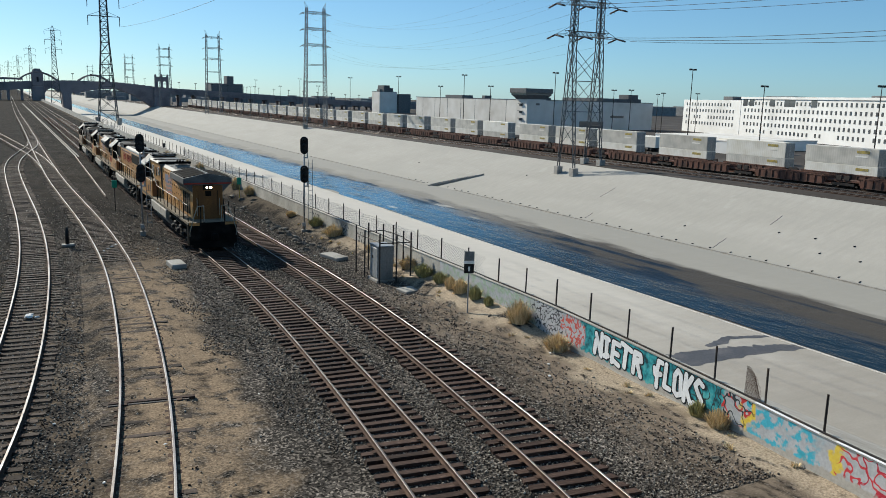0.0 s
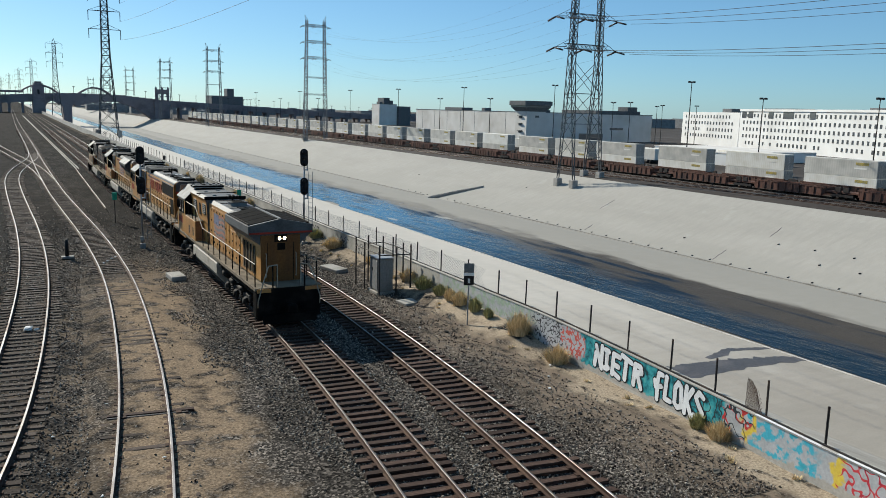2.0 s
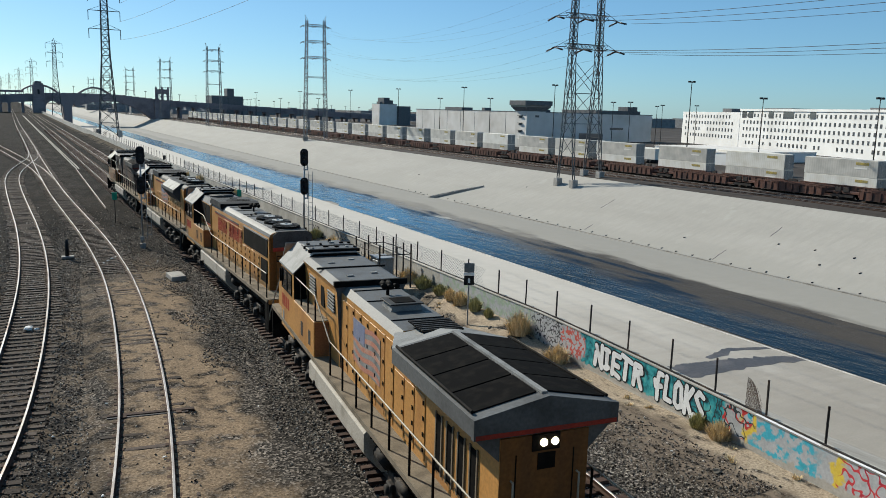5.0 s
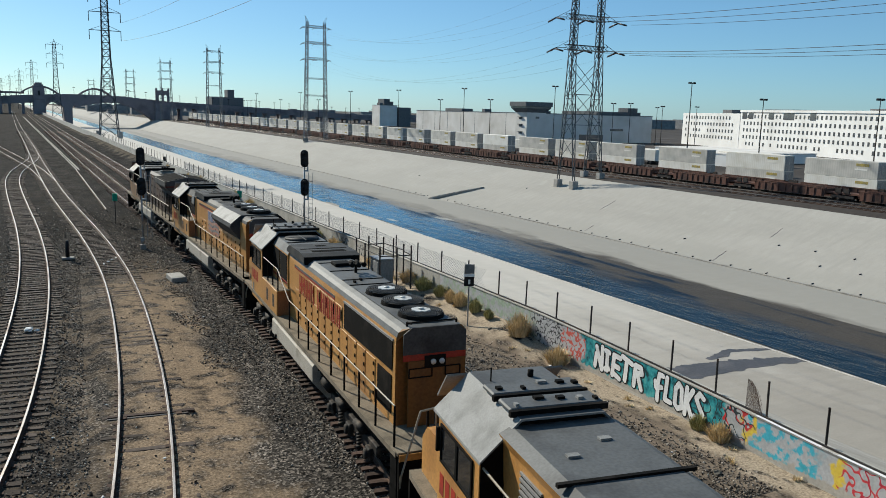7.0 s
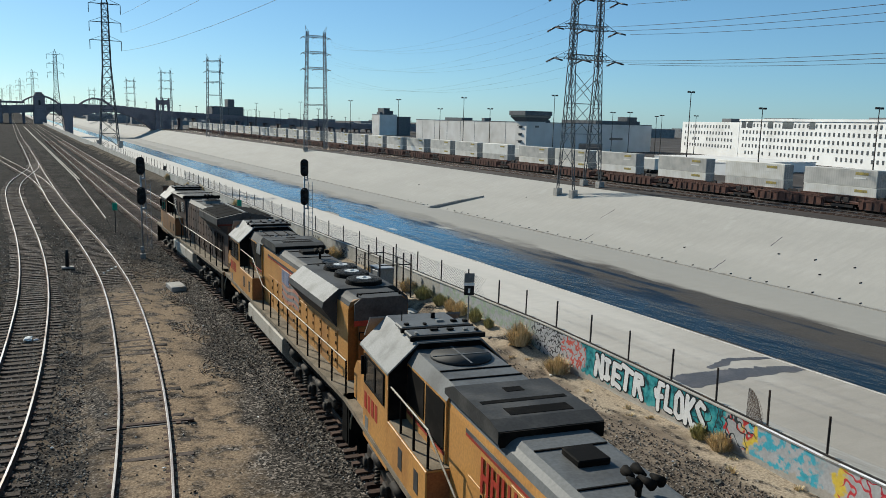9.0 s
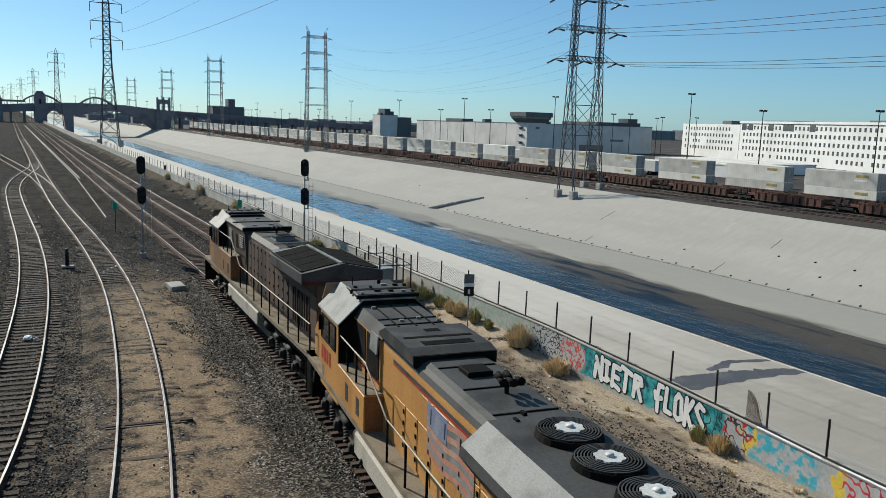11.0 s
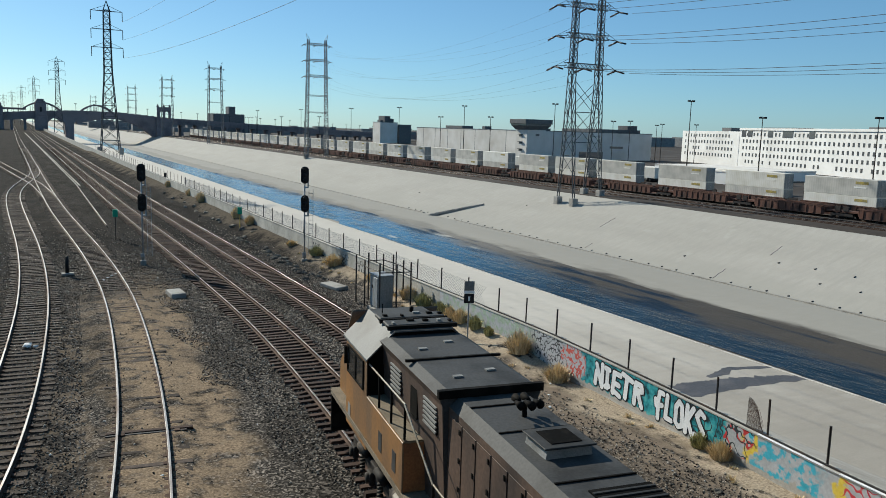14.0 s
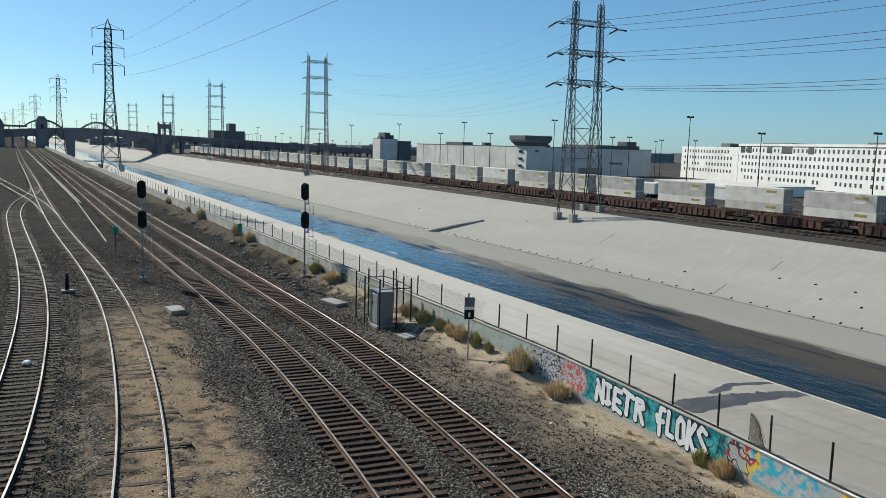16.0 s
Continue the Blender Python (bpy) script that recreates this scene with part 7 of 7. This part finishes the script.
for i in range(26):
    y = random.uniform(14, 60)
    bush(19.3 + random.uniform(-0.8, 0.4), y, random.uniform(0.12, 0.3), 0.3, DRY, "small dry grass tuft in the sand", 40)

# ---- loose stones ----
ROCK = worn("pale_rubble_stone", (0.2, 0.18, 0.15), (0.12, 0.105, 0.085), 0.9, 0, 3.0, 18, vary=0.4)
DARK_ROCK = worn("dark_rubble_stone", (0.1, 0.09, 0.08), (0.16, 0.14, 0.12), 0.9, 0, 3.0, 18, vary=0.4)


def rock_mesh(seed, mat):
    bm = BM()
    bmesh.ops.create_icosphere(bm, subdivisions=2, radius=1.0)
    for v in bm.verts:
        v.co *= 1 + 0.6 * noise.noise(v.co * 1.6 + Vector((seed * 7.1, 0, 0)))
        v.co.z *= 0.6
    me = bpy.data.meshes.new("rock")
    bm.to_mesh(me)
    bm.free()
    me.materials.append(mat)
    return me


rocks = [rock_mesh(i, ROCK if i < 4 else DARK_ROCK) for i in range(7)]
for i in range(90):
    if i < 55:
        y = random.uniform(50, 72)
        x = 17.5 + random.gauss(0, 0.35) + 0.012 * (y - 60)
        s = random.uniform(0.08, 0.27)
    elif i < 75:
        y = random.uniform(72, 125)
        x = 18.3 + random.gauss(0, 0.3)
        s = random.uniform(0.12, 0.32)
    else:
        y, x, s = random.uniform(15, 36), random.uniform(16.6, 19.2), random.uniform(0.05, 0.13)
    ob = new("rock", random.choice(rocks))
    ob.matrix_world = Matrix.LocRotScale((x, y, ground_z(x, y) + s * 0.2), Euler((random.uniform(-.3, .3), random.uniform(-.3, .3), random.uniform(0, 6))), (s, s * random.uniform(.7, 1.2), s))
    tagged(ob, "rough broken stone at the edge of the ballast", "rock", group="loose rocks")

PAPER = worn("white_litter", (0.75, 0.75, 0.73), (0.6, 0.6, 0.58), 0.7, 0, 3.0, 20)


def litter(x, y, s, z=None):
    ob = new("litter", rock_mesh(random.random() * 50, PAPER))
    ob.matrix_world = Matrix.LocRotScale((x, y, (ground_z(x, y) if z is None else z) + 0.05), Euler((0, 0, random.uniform(0, 6))), (s, s * 0.7, s * 0.7))
    tagged(ob, "crumpled white litter on the ballast", "litter", group="litter")


litter(0.13, 38.8, 0.24, -0.16)
litter(0.45, 38.5, 0.12, -0.16)
for i in range(26):
    y = random.uniform(16, 60)
    litter(random.choice((random.uniform(-1, 8), random.uniform(16.3, 19))), y, random.uniform(0.03, 0.075))
for i in range(4):
    litter(4.6 + 0.3 * i, 53.5 + 0.7 * i + random.uniform(-.3, .3), 0.1, -0.16)


def gravel():
    """Loose ballast stones lying over the track bed."""
    m, n, l, b = node_mat("loose_ballast_stone", 0.9)
    b.inputs["Specular IOR Level"].default_value = 0.05
    g = n.new("ShaderNodeNewGeometry")
    l.new(ramp(n, l, g.outputs["Random Per Island"], ((0.0, (0.014, 0.0115, 0.01)), (0.4, (0.075, 0.064, 0.056)), (0.72, (0.19, 0.165, 0.142)), (0.93, (0.34, 0.3, 0.255)), (1.0, (0.5, 0.45, 0.39)))), b.inputs["Base Color"])
    rs = np.random.RandomState(4)
    base = np.array([(1, 0, 0), (-1, 0, 0), (0, 1, 0), (0, -1, 0), (0, 0, 1), (0, 0, -1)], float)
    tri = np.array([(0, 2, 4), (2, 1, 4), (1, 3, 4), (3, 0, 4), (2, 0, 5), (1, 2, 5), (3, 1, 5), (0, 3, 5)])
    V, F = [], []
    k = 0
    for i in range(125000):
        y = 14.0 + 76.0 * rs.rand() ** 1.6
        x = rs.uniform(-4, 18.6)
        c = math.sin(x * 1.9 + 2 * math.sin(y * 0.31)) + math.sin(y * 0.8 + x * 0.7)
        inner = abs(x - main_x(y)) < 1.3 or abs(x - second_x(y)) < 1.3
        sandy = 0.975 if 1.2 + 0.06 * (y - 20) < x < 7.1 + 0.5 * c and y < 50 else (0.8 if x > 18.2 + 0.5 * c else (0.45 if x > 15.9 + 0.6 * c and y < 36 else 0.0))
        if rs.rand() < sandy or rs.rand() < sm((y - 42) / 46) or (inner and rs.rand() < 0.35):
            continue
        s = rs.uniform(0.016, 0.04) * (1 + 0.008 * (y - 14))
        v = base * (s * rs.uniform(0.6, 1.35, 3)) + rs.uniform(-0.25, 0.25, (6, 3)) * s
        a = rs.uniform(0, 6.28)
        ca, sa_ = math.cos(a), math.sin(a)
        v = np.column_stack((v[:, 0] * ca - v[:, 1] * sa_, v[:, 0] * sa_ + v[:, 1] * ca, v[:, 2]))
        V.append(v + (x, y, ground_z(x, y) + s * 0.35))
        F.append(tri + k)
        k += 6
    V, F = np.concatenate(V), np.concatenate(F)
    me = bpy.data.meshes.new("loose_ballast")
    me.vertices.add(len(V))
    me.vertices.foreach_set("co", V.ravel())
    me.loops.add(F.size)
    me.loops.foreach_set("vertex_index", F.ravel().astype(np.int32))
    me.polygons.add(len(F))
    me.polygons.foreach_set("loop_start", np.arange(0, F.size, 3, dtype=np.int32))
    me.polygons.foreach_set("loop_total", np.full(len(F), 3, dtype=np.int32))
    me.update()
    me.validate()
    me.materials.append(m)
    tagged(new("loose_ballast", me), "loose dark grey ballast stones between the tracks", "gravel", kind="stuff")


gravel()

# ---- river bed details ----
WET = worn("wet_concrete_stain", (0.075, 0.07, 0.07), (0.11, 0.1, 0.098), 0.4, 0, 0.5, 5, bmp=0, kind="geo")


def seep(name, pts, label):
    """A wet run-off stain with an uneven edge: x, y, half-width along its course."""
    verts, faces = [], []
    n = 60
    xs = [p[0] for p in pts]
    for i in range(n + 1):
        x = xs[0] + (xs[-1] - xs[0]) * i / n
        y, w = np.interp(x, xs, [p[1] for p in pts]), np.interp(x, xs, [p[2] for p in pts])
        a, c = w * (1 + 0.35 * noise.noise((x * 0.9, 0, 3))), w * (1 + 0.5 * noise.noise((x * 1.7, 5, 3)))
        z = channel_z(x, y) + 0.012
        verts += [(x, y - a, z), (x, y + c, z)]
        if i:
            faces.append((2 * i - 2, 2 * i - 1, 2 * i + 1, 2 * i)[::-1])
    ob = new(name, mesh_from(name, verts, faces, WET))
    ob.parent = channel
    ob["label"] = label


seep("seep_stain", [(40.5, 43.3, 1.3), (46, 43.4, 1.45), (50, 43.2, 1.2), (54, 42.7, 0.9), (57.2, 41.8, 0.6)], "wet seep running to the stream")
seep("seep_branch", [(49.2, 45.2, 0.25), (51.5, 45.6, 0.55), (52.6, 46.3, 0.4), (57.2, 45.0, 0.3)], "thin wet branch of the seep")
seep("silt_patch", [(53.0, 27.5, 0.3), (55, 28.2, 0.8), (57.0, 28.5, 0.5)], "damp patch on the concrete")


def drain():
    d = thing("drain_outlet", "dark storm drain slot down the concrete bank", "drain")
    top, low = Vector((92.4, 153.2, channel_z(92.4, 0))), Vector((82.6, 160.8, BED_Z))
    along = (low - top).normalized()
    side = along.cross(Vector((0, 0, 1))).normalized()
    up = side.cross(along)
    for s, w, h, mat, nm in ((0, 0.75, 0.05, BLACK, "channel_floor"), (-0.95, 0.2, 0.12, CONC_BLOCK, "side_wall"), (0.95, 0.2, 0.12, CONC_BLOCK, "side_wall")):
        bm = BM()
        for a, b_ in ((top, low),):
            vs = []
            for p in (a, b_):
                for u, v in ((s - w, -0.3), (s + w, -0.3), (s + w, h), (s - w, h)):
                    vs.append(bm.verts.new(p + side * u + up * v))
            for q in ((0, 1, 2, 3), (7, 6, 5, 4), (0, 4, 5, 1), (1, 5, 6, 2), (2, 6, 7, 3), (3, 7, 4, 0)):
                bm.faces.new([vs[i] for i in q])
        bmesh.ops.recalc_face_normals(bm, faces=bm.faces)
        part(nm, bm, mat, d)


drain()
P("toe_kerb", channel, CONC_BLOCK, (TOE_X - 0.25, TOE_X + 0.15, -40, 150, BED_Z - 0.1, BED_Z + 0.16), (TOE_X - 0.25, TOE_X + 0.15, 165, 690, BED_Z - 0.1, BED_Z + 0.16))
hole = BM()
rod(hole, (-0.2, 0, 0), (0.2, 0, 0), 0.085, 8)
hole_me = bpy.data.meshes.new("weep_hole")
hole.to_mesh(hole_me)
hole.free()
hole_me.materials.append(BLACK)
for i in range(46):
    y = 30 + i * 3.2 + random.uniform(-.5, .5)
    share("weep_hole", hole_me, channel, Matrix.Translation((TOE_X + 0.6, y, BED_Z + 0.2)))
for x, y in ((88.1, 87.3), (88.2, 64.3), (88.2, 58.8), (91.4, 61.9), (91.5, 67.6), (91.3, 73.1), (95, 140), (92, 185)):
    share("weep_hole", hole_me, channel, Matrix.Translation((x, y, channel_z(x, 0) + 0.02)))
# cracks and joints that run up the far slope
for y0, x0, x1, dy in ((77.8, 84, 87.1, 0.6), (106.2, 84.2, 86.3, 0.5), (112, 92, 96, 0.8), (76, 93, 96, 0.6)):
    bm = BM()
    n = 8
    for i in range(n):
        a, b_ = i / n, (i + 1) / n
        pa = (x0 + (x1 - x0) * a, y0 + dy * a + 0.15 * noise.noise((a * 5, y0, 0)))
        pb = (x0 + (x1 - x0) * b_, y0 + dy * b_ + 0.15 * noise.noise((b_ * 5, y0, 0)))
        rod(bm, (*pa, channel_z(pa[0], 0)), (*pb, channel_z(pb[0], 0)), 0.045, 4)
    part("crack", bm, DARK_CONC, channel)


def spare_rails():
    t = thing("spare_rail", "long spare rails lying beside the main track", "rail")
    for dx in (0.0, 0.35):
        f = lambda y: 8.15 - 0.005 * (y - 137) + dx
        ob = new("rail", rail_mesh(path_points(f, 132, 560, 4.0, -0.1), 0.0, [CONC_BLOCK, CONC_BLOCK]))
        ob.parent = t
    ob = new("rail", rail_mesh(path_points(lambda y: 7.45 + 0.012 * (y - 82), 82, 131, 4.0, -0.1), 0.0, [RUST_RAIL, STEEL_RAIL]))
    ob.parent = t


spare_rails()


def tie_bar():
    """A dark steel bar in a scraped hollow across the yard track."""
    t = thing("tie_bar", "dark steel bar across the half-buried yard track", "track bar", pose(3.5, 26.3, -0.16, 0, 0, -8))
    P("bar", t, DARK_STEEL, (-1.35, 1.15, -0.05, 0.05, -0.07, 0.0), bevel=0.01)
    for x in (-0.85, 0.85):
        P("clamp", t, RUST_RAIL, (x - 0.09, x + 0.09, -0.1, 0.1, -0.07, 0.02), bevel=0.01)
    P("old_timber", t, TIE_WOOD, (-1.35, 1.35, 0.12, 0.32, -0.1, 0.012), bevel=0.01)


tie_bar()
SPEED = 8.2


def run(t):
    """How far the train has come: steady, then easing off a little."""
    return SPEED * t - 0.012 * max(0.0, t - 7.0) ** 2


def motions():
    """The locomotives roll along the main track at a steady speed."""
    for loco, head in LOCOS:
        rows = []
        for i in range(17):
            y = head - run(i)
            a, b = Vector((main_x(y + 3.5), y + 3.5, 0)), Vector((main_x(y + 15.5), y + 15.5, 0))
            d = (b - a).normalized()
            p = a - d * 3.5
            rows.append((float(i), pose(p.x, p.y, 0.0, 0, 0, -math.degrees(math.atan2(d.x, d.y)))))
        walk(loco, rows)
    for wheel in WHEELS:
        at = wheel.matrix_local.translation.copy()
        walk(wheel, [(i / 15, pose(at.x, at.y, at.z, math.degrees(run(i / 15) / 0.53))) for i in range(241)])


motions()
